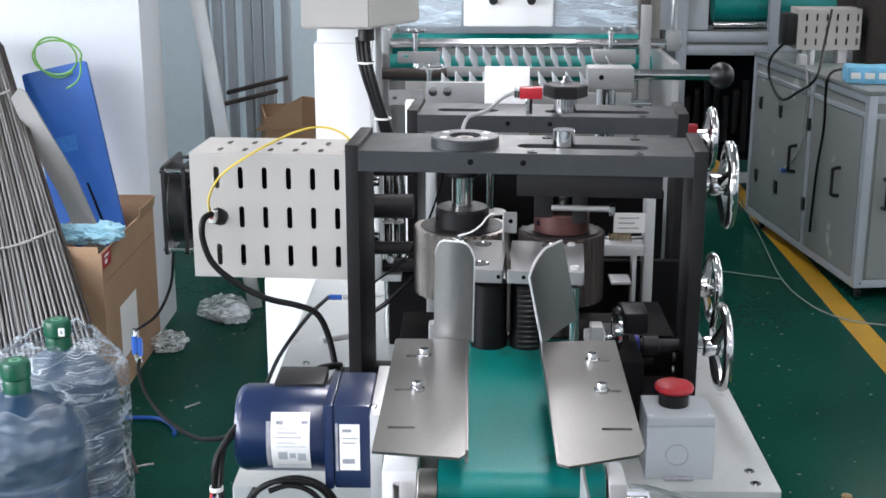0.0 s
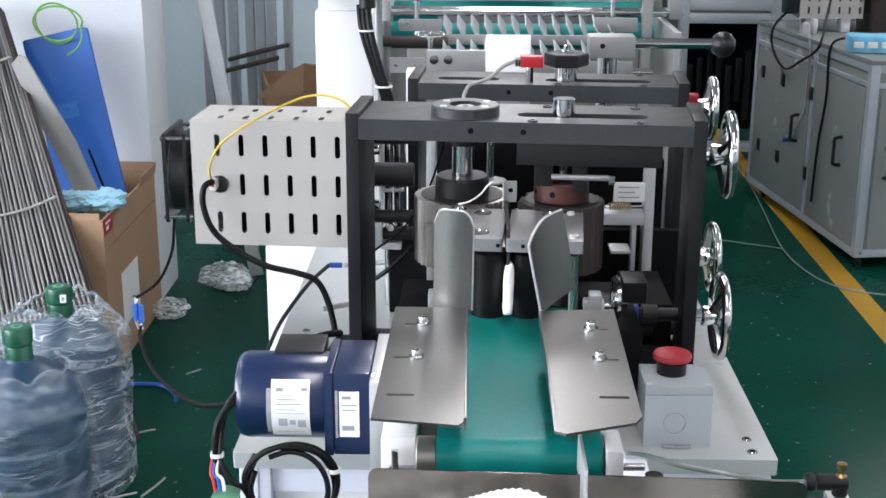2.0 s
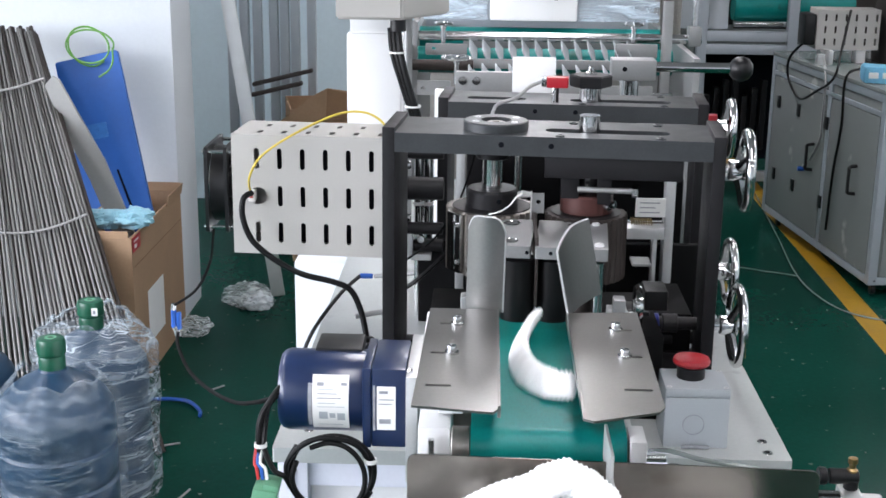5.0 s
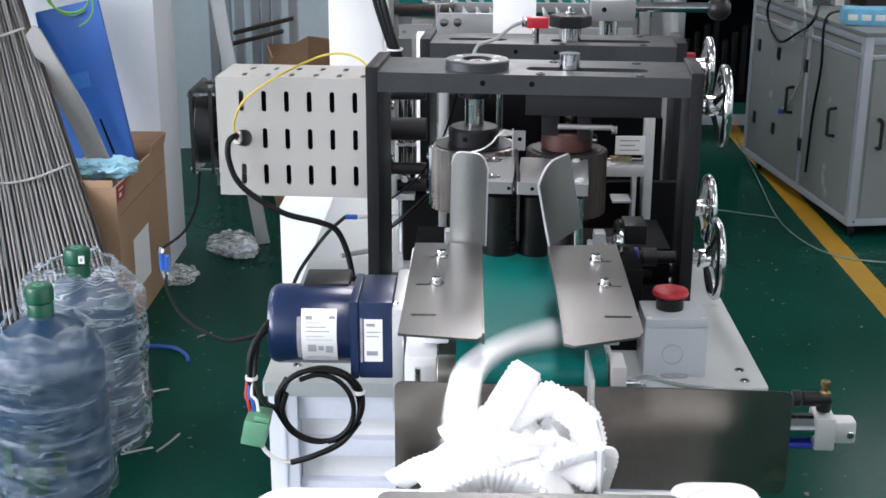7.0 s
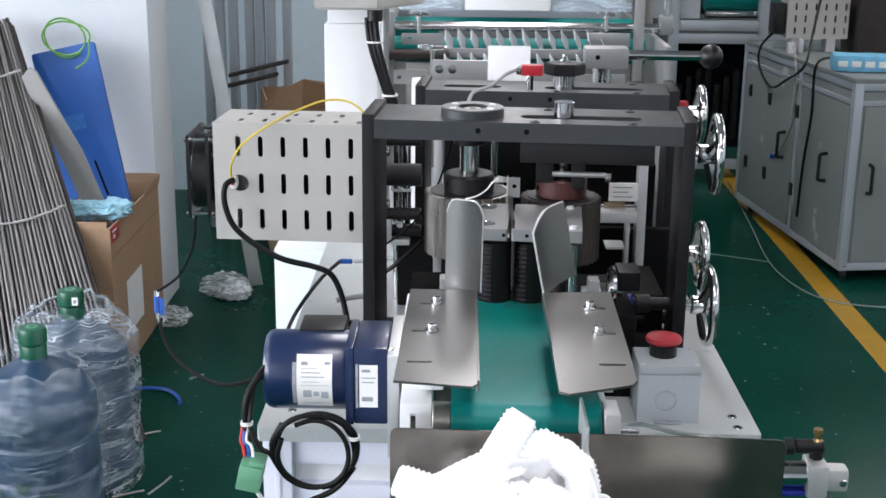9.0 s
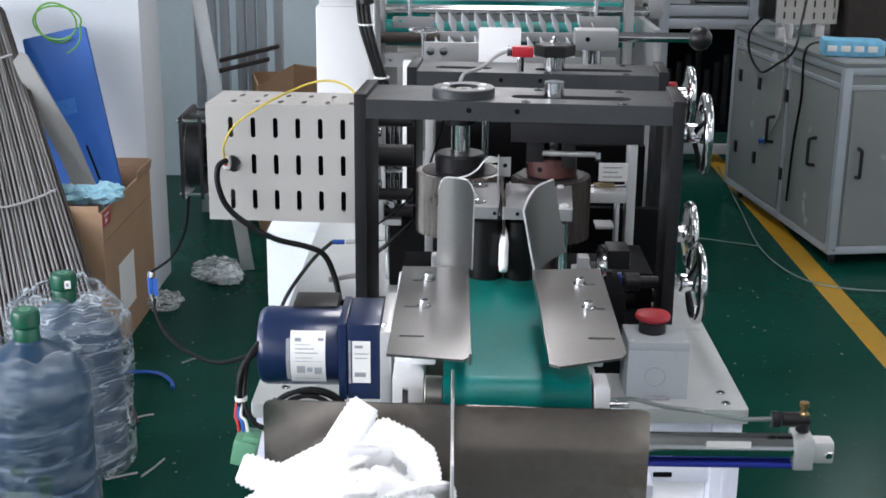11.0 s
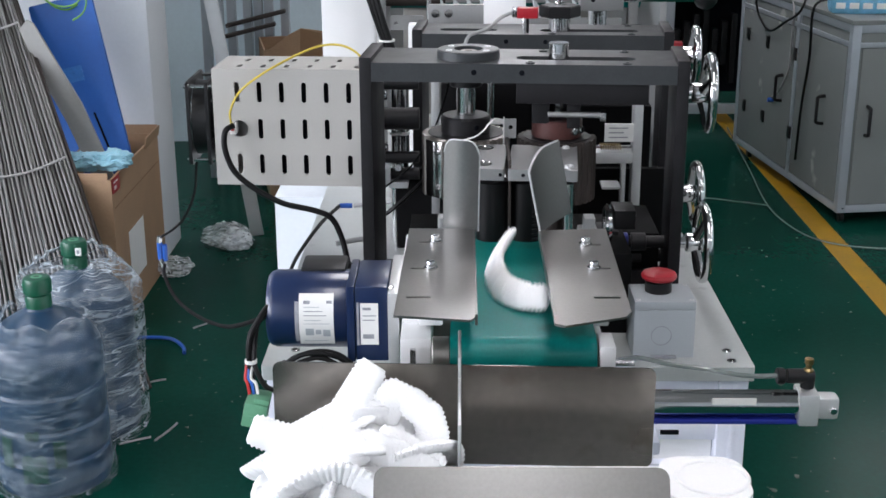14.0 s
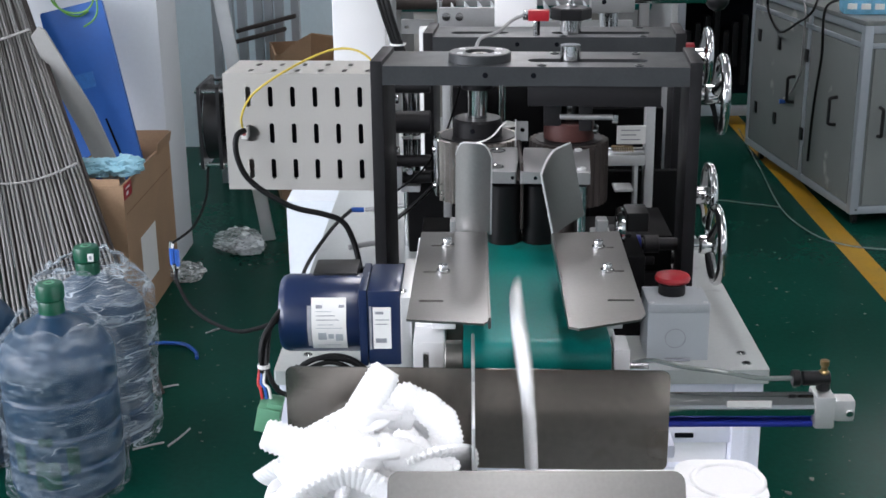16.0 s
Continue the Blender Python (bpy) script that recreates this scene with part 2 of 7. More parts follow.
def B(*boxes, bevel=0.0, rot=None, bm=None):
    """Boxes (x0, x1, y0, y1, z0, z1) with bevelled edges."""
    bm = bm or bmesh.new()
    for x0, x1, y0, y1, z0, z1 in boxes:
        m = Matrix.Translation(((x0 + x1) / 2, (y0 + y1) / 2, (z0 + z1) / 2)) @ Matrix.Diagonal((x1 - x0, y1 - y0, z1 - z0, 1))
        vs = bmesh.ops.create_cube(bm, size=1, matrix=m)["verts"]
        if bevel:
            es = list({e for v in vs for e in v.link_edges})
            bmesh.ops.bevel(bm, geom=es, offset=bevel, segments=2, profile=0.6, affect="EDGES", clamp_overlap=True)
    if rot:
        bmesh.ops.transform(bm, matrix=rot, verts=bm.verts)
    return bm


def turn_about(x, y, z, rx=0, ry=0, rz=0):
    return Matrix.Translation((x, y, z)) @ pose(0, 0, 0, rx, ry, rz) @ Matrix.Translation((-x, -y, -z))


AX = {"z": Matrix.Identity(4), "x": pose(0, 0, 0, 0, 90, 0), "y": pose(0, 0, 0, -90, 0, 0)}


def L(profile, x, y, z, axis="z", n=24, bm=None, closed=False):
    """A turned piece: profile of (radius, height) about an axis through a point."""
    bm = bm or bmesh.new()
    m = Matrix.Translation((x, y, z)) @ AX[axis]
    rings = []
    for r, h in profile:
        if r < 1e-6:
            rings.append([bm.verts.new(m @ Vector((0, 0, h)))])
        else:
            rings.append([bm.verts.new(m @ Vector((r * math.cos(2 * math.pi * i / n), r * math.sin(2 * math.pi * i / n), h))) for i in range(n)])
    pairs = list(zip(rings, rings[1:])) + ([(rings[-1], rings[0])] if closed else [])
    for a, b in pairs:
        for i in range(n):
            j = (i + 1) % n
            if len(a) == 1 and len(b) > 1:
                bm.faces.new((a[0], b[i], b[j]))
            elif len(b) == 1 and len(a) > 1:
                bm.faces.new((a[i], b[0], a[j]))
            elif len(a) > 1:
                bm.faces.new((a[i], b[i], b[j], a[j]))
    bmesh.ops.recalc_face_normals(bm, faces=bm.faces)
    return bm


def C(x, y, z, r, h, axis="z", n=24, bevel=0.001, bm=None):
    """A short cylinder with eased rims."""
    b = min(bevel, r * 0.4, h * 0.4)
    return L([(0, 0), (r - b, 0), (r, b), (r, h - b), (r - b, h), (0, h)], x, y, z, axis, n, bm)


def smooth_path(pts, steps=8):
    pts = [Vector(p) for p in pts]
    out = []
    for i in range(len(pts) - 1):
        p0, p1, p2, p3 = pts[max(i - 1, 0)], pts[i], pts[i + 1], pts[min(i + 2, len(pts) - 1)]
        for k in range(steps):
            t = k / steps
            out.append(0.5 * (2 * p1 + (p2 - p0) * t + (2 * p0 - 5 * p1 + 4 * p2 - p3) * t * t + (3 * p1 - p0 - 3 * p2 + p3) * t**3))
    return out + [pts[-1]]


def T(pts, r, n=8, steps=8, bm=None, taper=None):
    """A tube along a smooth line."""
    bm = bm or bmesh.new()
    path = smooth_path(pts, steps) if steps else [Vector(p) for p in pts]
    up, rings = None, []
    for i, p in enumerate(path):
        d = (path[min(i + 1, len(path) - 1)] - path[max(i - 1, 0)]).normalized()
        if up is None:
            up = d.orthogonal().normalized()
        up = (up - d * up.dot(d)).normalized()
        side = d.cross(up)
        q = r * (taper(i / (len(path) - 1)) if taper else 1)
        rings.append([bm.verts.new(p + q * (math.cos(2 * math.pi * k / n) * up + math.sin(2 * math.pi * k / n) * side)) for k in range(n)])
    for a, b in zip(rings, rings[1:]):
        for k in range(n):
            bm.faces.new((a[k], a[(k + 1) % n], b[(k + 1) % n], b[k]))
    bm.faces.new(list(reversed(rings[0])))
    bm.faces.new(rings[-1])
    bmesh.ops.recalc_face_normals(bm, faces=bm.faces)
    return bm


def stadium(cx, cy, w, h, n=5):
    """Outline of a slot with round ends, the long way along its larger side."""
    r, out = min(w, h) / 2, []
    lx, ly = w / 2 - r, h / 2 - r
    for q, (sx, sy) in enumerate(((1, 1), (-1, 1), (-1, -1), (1, -1))):
        for k in range(n + 1):
            a = math.pi / 2 * (q + k / n)
            out.append((cx + sx * lx + r * math.cos(a), cy + sy * ly + r * math.sin(a)))
    clean = [p for i, p in enumerate(out) if (Vector(p) - Vector(out[i - 1])).length > 1e-6]
    return clean


def rounded(x0, x1, y0, y1, r, n=4):
    out = []
    for q, (cx, cy) in enumerate(((x1 - r, y1 - r), (x0 + r, y1 - r), (x0 + r, y0 + r), (x1 - r, y0 + r))):
        for k in range(n + 1):
            a = math.pi / 2 * (q + k / n)
            out.append((cx + r * math.cos(a), cy + r * math.sin(a)))
    return out


def sheet(outline, holes, thick, m):
    """A flat plate with real holes, cut in its own x and y and laid into place by m; it is thick along its own -z."""
    bm = bmesh.new()
    edges = []
    for loop in (outline, *holes):
        vs = [bm.verts.new((x, y, 0)) for x, y in loop]
        edges += [bm.edges.new((vs[i - 1], vs[i])) for i in range(len(vs))]
    bmesh.ops.triangle_fill(bm, use_beauty=True, use_dissolve=False, edges=edges)
    faces = list(bm.faces)
    res = bmesh.ops.extrude_face_region(bm, geom=faces)
    bmesh.ops.translate(bm, verts=[g for g in res["geom"] if isinstance(g, bmesh.types.BMVert)], vec=(0, 0, -thick))
    bmesh.ops.recalc_face_normals(bm, faces=bm.faces)
    bmesh.ops.transform(bm, matrix=m, verts=bm.verts)
    return bm


UP = Matrix.Identity(4)


def top_things():
    return {ob for ob in bpy.data.objects if ob.parent is None}


def swing(things, kinds, x, y, deg, dy=0.0):
    """Turns the things of these kinds about an upright axis: the heads stand a little askew on the table."""
    for ob in things:
        if ob.name.split(".")[0] in kinds:
            ob.matrix_basis = Matrix.Translation((0, dy, 0)) @ turn_about(x, y, 0, 0, 0, deg) @ ob.matrix_basis


FRONT = Matrix(((1, 0, 0, 0), (0, 0, -1, 0), (0, 1, 0, 0), (0, 0, 0, 1)))  # own x, y, z to world x, z, -y


def facing(y):
    return Matrix.Translation((0, y, 0)) @ FRONT


def flat(z):
    return Matrix.Translation((0, 0, z))


def screw(x, y, z, r=0.004, h=0.004, axis="z", bm=None):
    """A cap screw head with a hexagon socket."""
    return L([(0, h * 0.35), (r * 0.5, h * 0.35), (r * 0.55, h), (r * 0.85, h), (r, h * 0.8), (r, 0), (0, 0)], x, y, z, axis, 12, bm)


# ---- setting ----
def setting():
    solo("floor", B((-6, 8, -4, 12, -0.1, 0)), M_FLOOR, "glossy dark green epoxy factory floor with scuffs", "floor", kind="structure")
    solo("floor_line", B((1.476, 1.565, -2, 11.9, 0.0, 0.0012)), M_YELLOW, "worn yellow painted aisle line on floor", "floor marking", kind="structure")
    solo("wall_left", B((-6, -0.93, 4.74, 5.02, 0, 3.4), bevel=0.004), M_WALL, "white painted wall end beside the machine", "wall", kind="structure")
    solo("wall_back", B((-6, 8, 11.9, 12.1, 0, 3.4)), M_WALLB, "pale painted back wall", "wall", kind="structure")
    solo("wall_recess", B((-2.2, 0.25, 6.6, 6.75, 0, 3.4)), M_WALLB, "pale blue wall behind the machines", "wall", kind="structure")
    solo("wall_front", B((-6, 8, -4.2, -4, 0, 3.4)), M_WALL, "plain white wall", "wall", kind="structure")
    # Both window walls are out of view; openings are added for the side lamps.
    solo("wall_right", B((8, 8.2, -4, 12, 0, 1.0), (8, 8.2, -4, 12, 2.9, 3.4), (8, 8.2, -4, -3, 1.0, 2.9), (8, 8.2, 3, 5, 1.0, 2.9), (8, 8.2, 11, 12, 1.0, 2.9)), M_WALL, "unseen white wall with added long window openings", "wall", kind="structure")
    solo("wall_side", B((-6.2, -6, -4, 12, 0, 0.9), (-6.2, -6, -4, 12, 2.9, 3.4), (-6.2, -6, 4.4, 12, 0.9, 2.9), (-6.2, -6, -4, -3.9, 0.9, 2.9)), M_WALL, "unseen white wall with added long window opening", "wall", kind="structure")
    solo("ceiling", B((-6, 8, -4, 12, 3.4, 3.5)), M_CEIL, "unseen grey ceiling, kept dark to deepen reflections", "ceiling", kind="structure")


def floor_chips():
    """Scattered swarf and dust chips on the floor."""
    bm = bmesh.new()
    rnd = random.Random(5)
    for k in range(170):
        x, y = (rnd.uniform(0.6, 1.45), rnd.uniform(2.2, 7.5)) if k < 110 else (rnd.uniform(-0.85, -0.1), rnd.uniform(2.2, 5.0))
        s = rnd.uniform(0.0012, 0.0045) * (1 if rnd.random() < 0.85 else 2)
        a, n = rnd.uniform(0, 6.28), rnd.choice((3, 4, 5))
        top = [bm.verts.new((x + s * rnd.uniform(0.5, 1.6) * math.cos(a + 6.28 * i / n), y + s * rnd.uniform(0.5, 1.6) * math.sin(a + 6.28 * i / n), 0.0022)) for i in range(n)]
        low = [bm.verts.new((v.co.x, v.co.y, 0.0002)) for v in top]
        bm.faces.new(top)
        for i in range(n):
            bm.faces.new((low[i], low[(i + 1) % n], top[(i + 1) % n], top[i]))
    solo("floor_chips", bm, M_CHIP, "scattered pale chips and dust on green floor", "debris", kind="stuff")


def ceiling_lights():
    first = None
    for x in (-2.2, 0.3, 2.8, 5.3):
        for y in (-1.6, 0.8, 3.2, 5.6, 8.0):
            m = pose(x, y, 2.65)
            if first is None:
                first = thing("ceiling_light", 0, 0, 0, "white twin tube ceiling light fixture", "lamp", "ceiling lights")
                part("housing", B((-0.16, 0.16, -0.62, 0.62, 0.04, 0.10), bevel=0.01), M_WHITE, first)
                part("tube", C(-0.07, -0.6, 0.02, 0.014, 1.2, "y", 12), M_LIGHTS, first, "glowing tube")
                part("tube", C(0.07, -0.6, 0.02, 0.014, 1.2, "y", 12), M_LIGHTS, first, "glowing tube")
                for py in (-0.45, 0.45):
                    part("hanger", C(0, py, 0.1, 0.006, 0.65, n=8), M_WHITE, first)
                first.matrix_basis = m
            else:
                copy_thing(first, m)
            lamp_area("tube_lamp", pose(x, y, 2.64), 0.3, 1.2, LAMP_W, (0.985, 0.975, 0.985))


LAMP_W = 14.0
setting()
floor_chips()
ceiling_lights()
# Side lamps for unseen windows; the right-hand pair is added weak fill.
lamp_area("unseen_window_light", pose(-5.95, -0.4, 1.9, 0, -90, 0), 2.0, 6.8, 480, (0.91, 0.94, 1.0))
lamp_area("unseen_window_light", pose(7.95, 0, 1.95, 0, 90, 0), 1.9, 6.0, 12, (0.86, 0.93, 1.0))
lamp_area("unseen_window_light", pose(7.95, 8, 1.95, 0, 90, 0), 1.9, 6.0, 25, (0.86, 0.93, 1.0))


# ---- machine table ----
def machine_table():
    t = thing("machine_table", 0.185, 2.5, 0.0, "pale grey machine table with plated top and profile legs", "table")
    holes = [stadium(x, y, 0.013, 0.013) for x, y in ((0.459, 1.868), (0.459, 1.836), (-0.078, 1.868), (0.44, 2.5), (-0.08, 2.2))]
    part("tabletop", sheet(rounded(-0.113, 0.483, 1.815, 3.25, 0.003), holes, 0.018, flat(0.858)), M_TABLE, t, "scuffed grey plated top")
    for x, y in ((0.459, 1.868), (0.459, 1.836), (-0.078, 1.868), (-0.08, 2.2), (0.44, 2.5)):
        part("bolt", screw(x, y, 0.8545, 0.0055, 0.0045), M_CHROME, t)
    for x in (-0.108, 0.443):
        for y in (1.82, 3.2):
            part("leg", B((x, x + 0.035, y, y + 0.035, 0, 0.84), (x + 0.014, x + 0.021, y - 0.0015, y, 0, 0.84), bevel=0.002), M_LAVENDER, t)
    for z0, z1 in ((0.805, 0.838), (0.755, 0.778), (0.70, 0.722), (0.1, 0.135)):
        part("rail", B((-0.073, 0.443, 1.828, 1.852, z0, z1), bevel=0.002), M_LAVENDER, t)
    for x in (-0.104, 0.447):
        part("side_rail", B((x, x + 0.027, 1.855, 3.2, 0.80, 0.838), (x, x + 0.027, 1.855, 3.2, 0.1, 0.135), bevel=0.002), M_LAVENDER, t)
    part("front_panel", B((-0.072, 0.442, 1.842, 1.846, 0.135, 0.80)), M_WHITE, t, "white sheet front panel")
    part("side_panel", B((-0.1, -0.096, 1.855, 3.2, 0.135, 0.80)), M_WHITE, t)
    part("side_panel", B((0.47, 0.474, 1.855, 3.2, 0.135, 0.80)), M_WHITE, t)
    part("vent_slot", B((0.375, 0.398, 1.8255, 1.83, 0.763, 0.769), bevel=0.001), M_DARK, t)


def side_cabinet():
    c = thing("side_cabinet", -0.187, 3.08, 0.0, "white sheet-metal cabinet beside the machine table", "cabinet")
    part("shell", B((-0.258, -0.116, 2.95, 3.2, 0.02, 0.75), bevel=0.003), M_WALL, c)
    part("plinth", B((-0.25, -0.124, 2.96, 3.19, 0.0, 0.02)), M_PLASTIC, c)


def handwheel(x, y, z, r, tilt=0.0, shaft=0.03):
    w = thing("handwheel", x, y, z, "polished chrome three-spoke handwheel on threaded shaft", "handwheel", "handwheels")
    n, k = 40, 12
    bm = bmesh.new()
    rings = []
    for i in range(n):
        a = 2 * math.pi * i / n
        rings.append([bm.verts.new((x + 0.0068 * math.sin(2 * math.pi * j / k) * 0.9, y + (r - 0.007 + 0.0062 * math.cos(2 * math.pi * j / k)) * math.cos(a), z + (r - 0.007 + 0.0062 * math.cos(2 * math.pi * j / k)) * math.sin(a))) for j in range(k)])
    for i in range(n):
        for j in range(k):
            bm.faces.new((rings[i][j], rings[(i + 1) % n][j], rings[(i + 1) % n][(j + 1) % k], rings[i][(j + 1) % k]))
    bmesh.ops.recalc_face_normals(bm, faces=bm.faces)
    part("rim", bm, M_CHROME, w)
    for q in range(3):
        a = tilt + q * 2 * math.pi / 3
        e = Vector((x - 0.002, y + (r - 0.01) * math.cos(a), z + (r - 0.01) * math.sin(a)))
        part("spoke", T([(x - 0.012, y, z), tuple(Vector((x - 0.009, y, z)).lerp(e, 0.5)), tuple(e)], 0.0062, 8, 4, taper=lambda s: 1.25 - 0.5 * s), M_CHROME, w)
    part("hub", L([(0, -0.022), (0.012, -0.022), (0.013, -0.02), (0.013, 0.0), (0.009, 0.006), (0, 0.006)], x, y, z, "x", 20), M_CHROME, w)
    part("spindle", C(x - 0.022 - shaft, y, z, 0.008, shaft, "x", 16), M_CHROME, w)
    return w


def roller_frame(x0, x1, y0, depth, ztop, front):
    """Two side plates and a slotted top plate in black-oxide steel."""
    f = thing("roller_frame", (x0 + x1) / 2, y0 + depth / 2, 0.858, "black oxide steel roller frame with slotted top plate", "machine frame", "roller frames")
    th = 0.0155
    for x in (x0, x1 - th):
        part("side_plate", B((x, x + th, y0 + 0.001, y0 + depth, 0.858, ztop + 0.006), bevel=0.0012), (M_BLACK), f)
    cx, cy = (x0 + x1) / 2, y0 + depth * 0.4
    slots = [stadium(x0 + 0.272, cy, 0.152, 0.026, 8)]
    if not front:
        slots.append(stadium(x0 + 0.085, cy, 0.09, 0.024, 8))
    bm = sheet([(x0 + th, y0), (x1 - th, y0), (x1 - th, y0 + depth - 0.003), (x0 + th, y0 + depth - 0.003)], slots, 0.024, flat(ztop))
    # The plate's lit upper side is painted in by the lighter black.
    part("top_plate", bm, M_BLACK_LIT, f, "black top plate with long adjusting slots, lit grey put into its colour")
    for px in (x0 + 0.145, x0 + 0.205):
        part("pin_hole", C(px, y0 - 0.0006, ztop - 0.011, 0.0037, 0.002, "y", 14), M_DARK, f)
    for px, py in ((0.215, 0.008), (0.335, 0.008), (0.335, 0.098), (0.23, 0.098)):
        part("screw", screw(x0 + px, y0 + py, ztop, 0.006, 0.002), M_BLACK_LIT, f)
    part("back_beam", B((x0 + th, x1 - th, y0 + depth - 0.03, y0 + depth - 0.006, 0.868, 0.9), bevel=0.001), M_BLACK, f)
    part("foot_rail", B((x0 + 0.002, x0 + th - 0.002, y0 - 0.02, y0, 0.858, 0.872), bevel=0.001), M_BLACK, f)
    part("foot_rail", B((x1 - th + 0.002, x1 - 0.002, y0 - 0.02, y0, 0.858, 0.872), bevel=0.001), M_BLACK, f)
    return f


def fluted(x, y, z0, z1, r, teeth, m, label, at, plate):
    """A toothed drum whose gap in the teeth holds a clamped plate at one angle (degrees)."""
    t = thing("fluted_roller", x, y, z0, label, "roller", "fluted rollers")
    bm = bmesh.new()
    prof = []
    n = teeth * 6
    for i in range(n):
        a = 2 * math.pi * i / n
        gap = abs((math.degrees(a) - at + 180) % 360 - 180) < 21
        prof.append((a, r - 0.007 if gap else r - 0.0036 * (0.5 - 0.5 * math.cos(teeth * a)) ** 1.3))
    lo = [bm.verts.new((x + q * math.cos(a), y + q * math.sin(a), z0)) for a, q in prof]
    hi = [bm.verts.new((x + q * math.cos(a), y + q * math.sin(a), z1)) for a, q in prof]
    for i in range(n):
        bm.faces.new((lo[i], lo[(i + 1) % n], hi[(i + 1) % n], hi[i]))
    bm.faces.new(hi)
    bm.faces.new(list(reversed(lo)))
    part("toothed_drum", bm, m, t)
    turned = turn_about(x, y, 0, 0, 0, at)
    part("clamp_plate", B((x + r - 0.0068, x + r - 0.0015, y - 0.015, y + 0.015, z0 + 0.002, z1 - 0.003), (x + r - 0.007, x + r, y - 0.004, y + 0.003, z0 + 0.004, z1 - 0.005), bevel=0.0008, rot=turned), plate, t, "plain clamped plate in the gap")
    for z in (z0 + 0.016, z1 - 0.016):
        bm = screw(0, 0, 0, 0.004, 0.004, "x")
        bmesh.ops.transform(bm, matrix=turned @ Matrix.Translation((x + r - 0.0016, y + 0.009, z)), verts=bm.verts)
        part("plate_screw", bm, M_CHROME, t)
    part("top_disc", C(x, y, z1, r - 0.008, 0.0012, n=32, bevel=0.0004), M_BLACK, t)
    part("shaft", C(x, y, 0.86, 0.012, z0 - 0.86, n=16), M_FLUTED, t)
    part("lower_bearing", C(x, y, 0.86, 0.03, 0.03), M_BLACK, t)
    return t


TURNING = []


def front_module():
    f = roller_frame(0.0, 0.412, 2.0, 0.119, 1.197, True)
    # bearing flange on the top plate
    d = thing("bearing_flange", 0.135, 2.047, 1.197, "round black bearing flange with bored centre and screws", "flange")
    part("disc", L([(0.011, 0.004), (0.019, 0.004), (0.019, 0.0115), (0.0385, 0.0115), (0.04, 0.010), (0.04, 0), (0.011, 0)], 0.135, 2.047, 1.197, n=40, closed=True), M_BLACK_LIT, d)
    part("shaft_end", L([(0, 0.006), (0.004, 0.006), (0.005, 0.009), (0.0105, 0.009), (0.011, 0.008), (0.011, -0.02), (0, -0.02)], 0.135, 2.047, 1.197, n=24), M_STEELD, d)
    for a in (35, 145, 215, 325):
        part("screw", screw(0.135 + 0.029 * math.cos(radians(a)), 2.047 + 0.029 * math.sin(radians(a)), 1.2078, 0.0042, 0.0015), M_ALU, d)
    s = thing("drive_spindle", 0.131, 2.060, 0.99, "bright steel vertical spindle with black collars", "spindle")
    part("spindle", C(0.131, 2.060, 1.10, 0.0125, 0.073, n=24), M_CHROME, s)
    part("upper_collar", C(0.131, 2.060, 1.158, 0.021, 0.015), M_BLACK, s)
    part("hub", L([(0, 0), (0.032, 0), (0.032, 0.020), (0.030, 0.023), (0.016, 0.023), (0, 0.023)], 0.131, 2.060, 1.097, n=32), M_BLACK, s)
    part("set_hole", C(0.131, 2.0275, 1.108, 0.0035, 0.002, "y", 12), M_DARK, s)
    one = fluted(0.131, 2.060, 1.016, 1.096, 0.058, 34, M_FLUTE, "worn bright fluted steel roller drum", -134, M_CHROME)
    two = fluted(0.250, 2.050, 1.014, 1.095, 0.0515, 28, M_FLUTED, "browned fluted steel roller drum", 40, M_FLUTED)
    TURNING.extend([(one, -199.0, 14.0), (s, -199.0, 14.15), (two, 199.0, 14.0)])
    b = thing("slide_block", 0.28, 2.045, 1.147, "black sliding bearing block under the top plate", "bearing block")
    part("block", B((0.198, 0.363, 2.003, 2.09, 1.147, 1.1725), bevel=0.001), M_BLACK, b)
    part("spindle", C(0.250, 2.050, 1.12, 0.0130, 0.097, n=28), M_CHROME, b, "bright steel spindle end")
    part("lug", B((0.218, 0.24, 2.02, 2.05, 1.118, 1.147), bevel=0.001), M_BLACK, b)
    part("clamp", B((0.262, 0.279, 2.02, 2.05, 1.112, 1.144), bevel=0.001), M_BLACK, b)
    part("adjusting_screw", C(0.238, 2.016, 1.131, 0.0036, 0.070, "x", 12), M_SATIN, b)
    part("nut", L([(0, 0), (0.008, 0), (0.008, 0.007), (0, 0.007)], 0.304, 2.016, 1.131, "x", 6), M_CHROME, b)
    c = thing("brown_collar", 0.250, 2.050, 1.1, "red-brown collar with set screws on the roller", "collar")
    part("ring", L([(0.0135, 0), (0.0315, 0), (0.0325, 0.001), (0.0325, 0.022), (0.031, 0.024), (0.0135, 0.024)], 0.250, 2.050, 1.0965, n=32, closed=True), M_BROWN, c)
    for a in (-90, -40):
        bm = C(0, 0, 0, 0.0036, 0.002, "x", 12)
        bmesh.ops.transform(bm, matrix=turn_about(0.250, 2.050, 0, 0, 0, a) @ Matrix.Translation((0.250 + 0.0312, 2.050, 1.108)), verts=bm.verts)
        part("set_screw", bm, M_DARK, c)
    for a in (-188, -209):
        bm = screw(0, 0, 0, 0.0052, 0.006, "x")
        bmesh.ops.transform(bm, matrix=turn_about(0.250, 2.050, 0, 0, 0, a) @ Matrix.Translation((0.250 + 0.0315, 2.050, 1.108)), verts=bm.verts)
        part("clamp_bolt", bm, M_CHROME, c)
    TURNING.append((c, 199.0, 13.2))
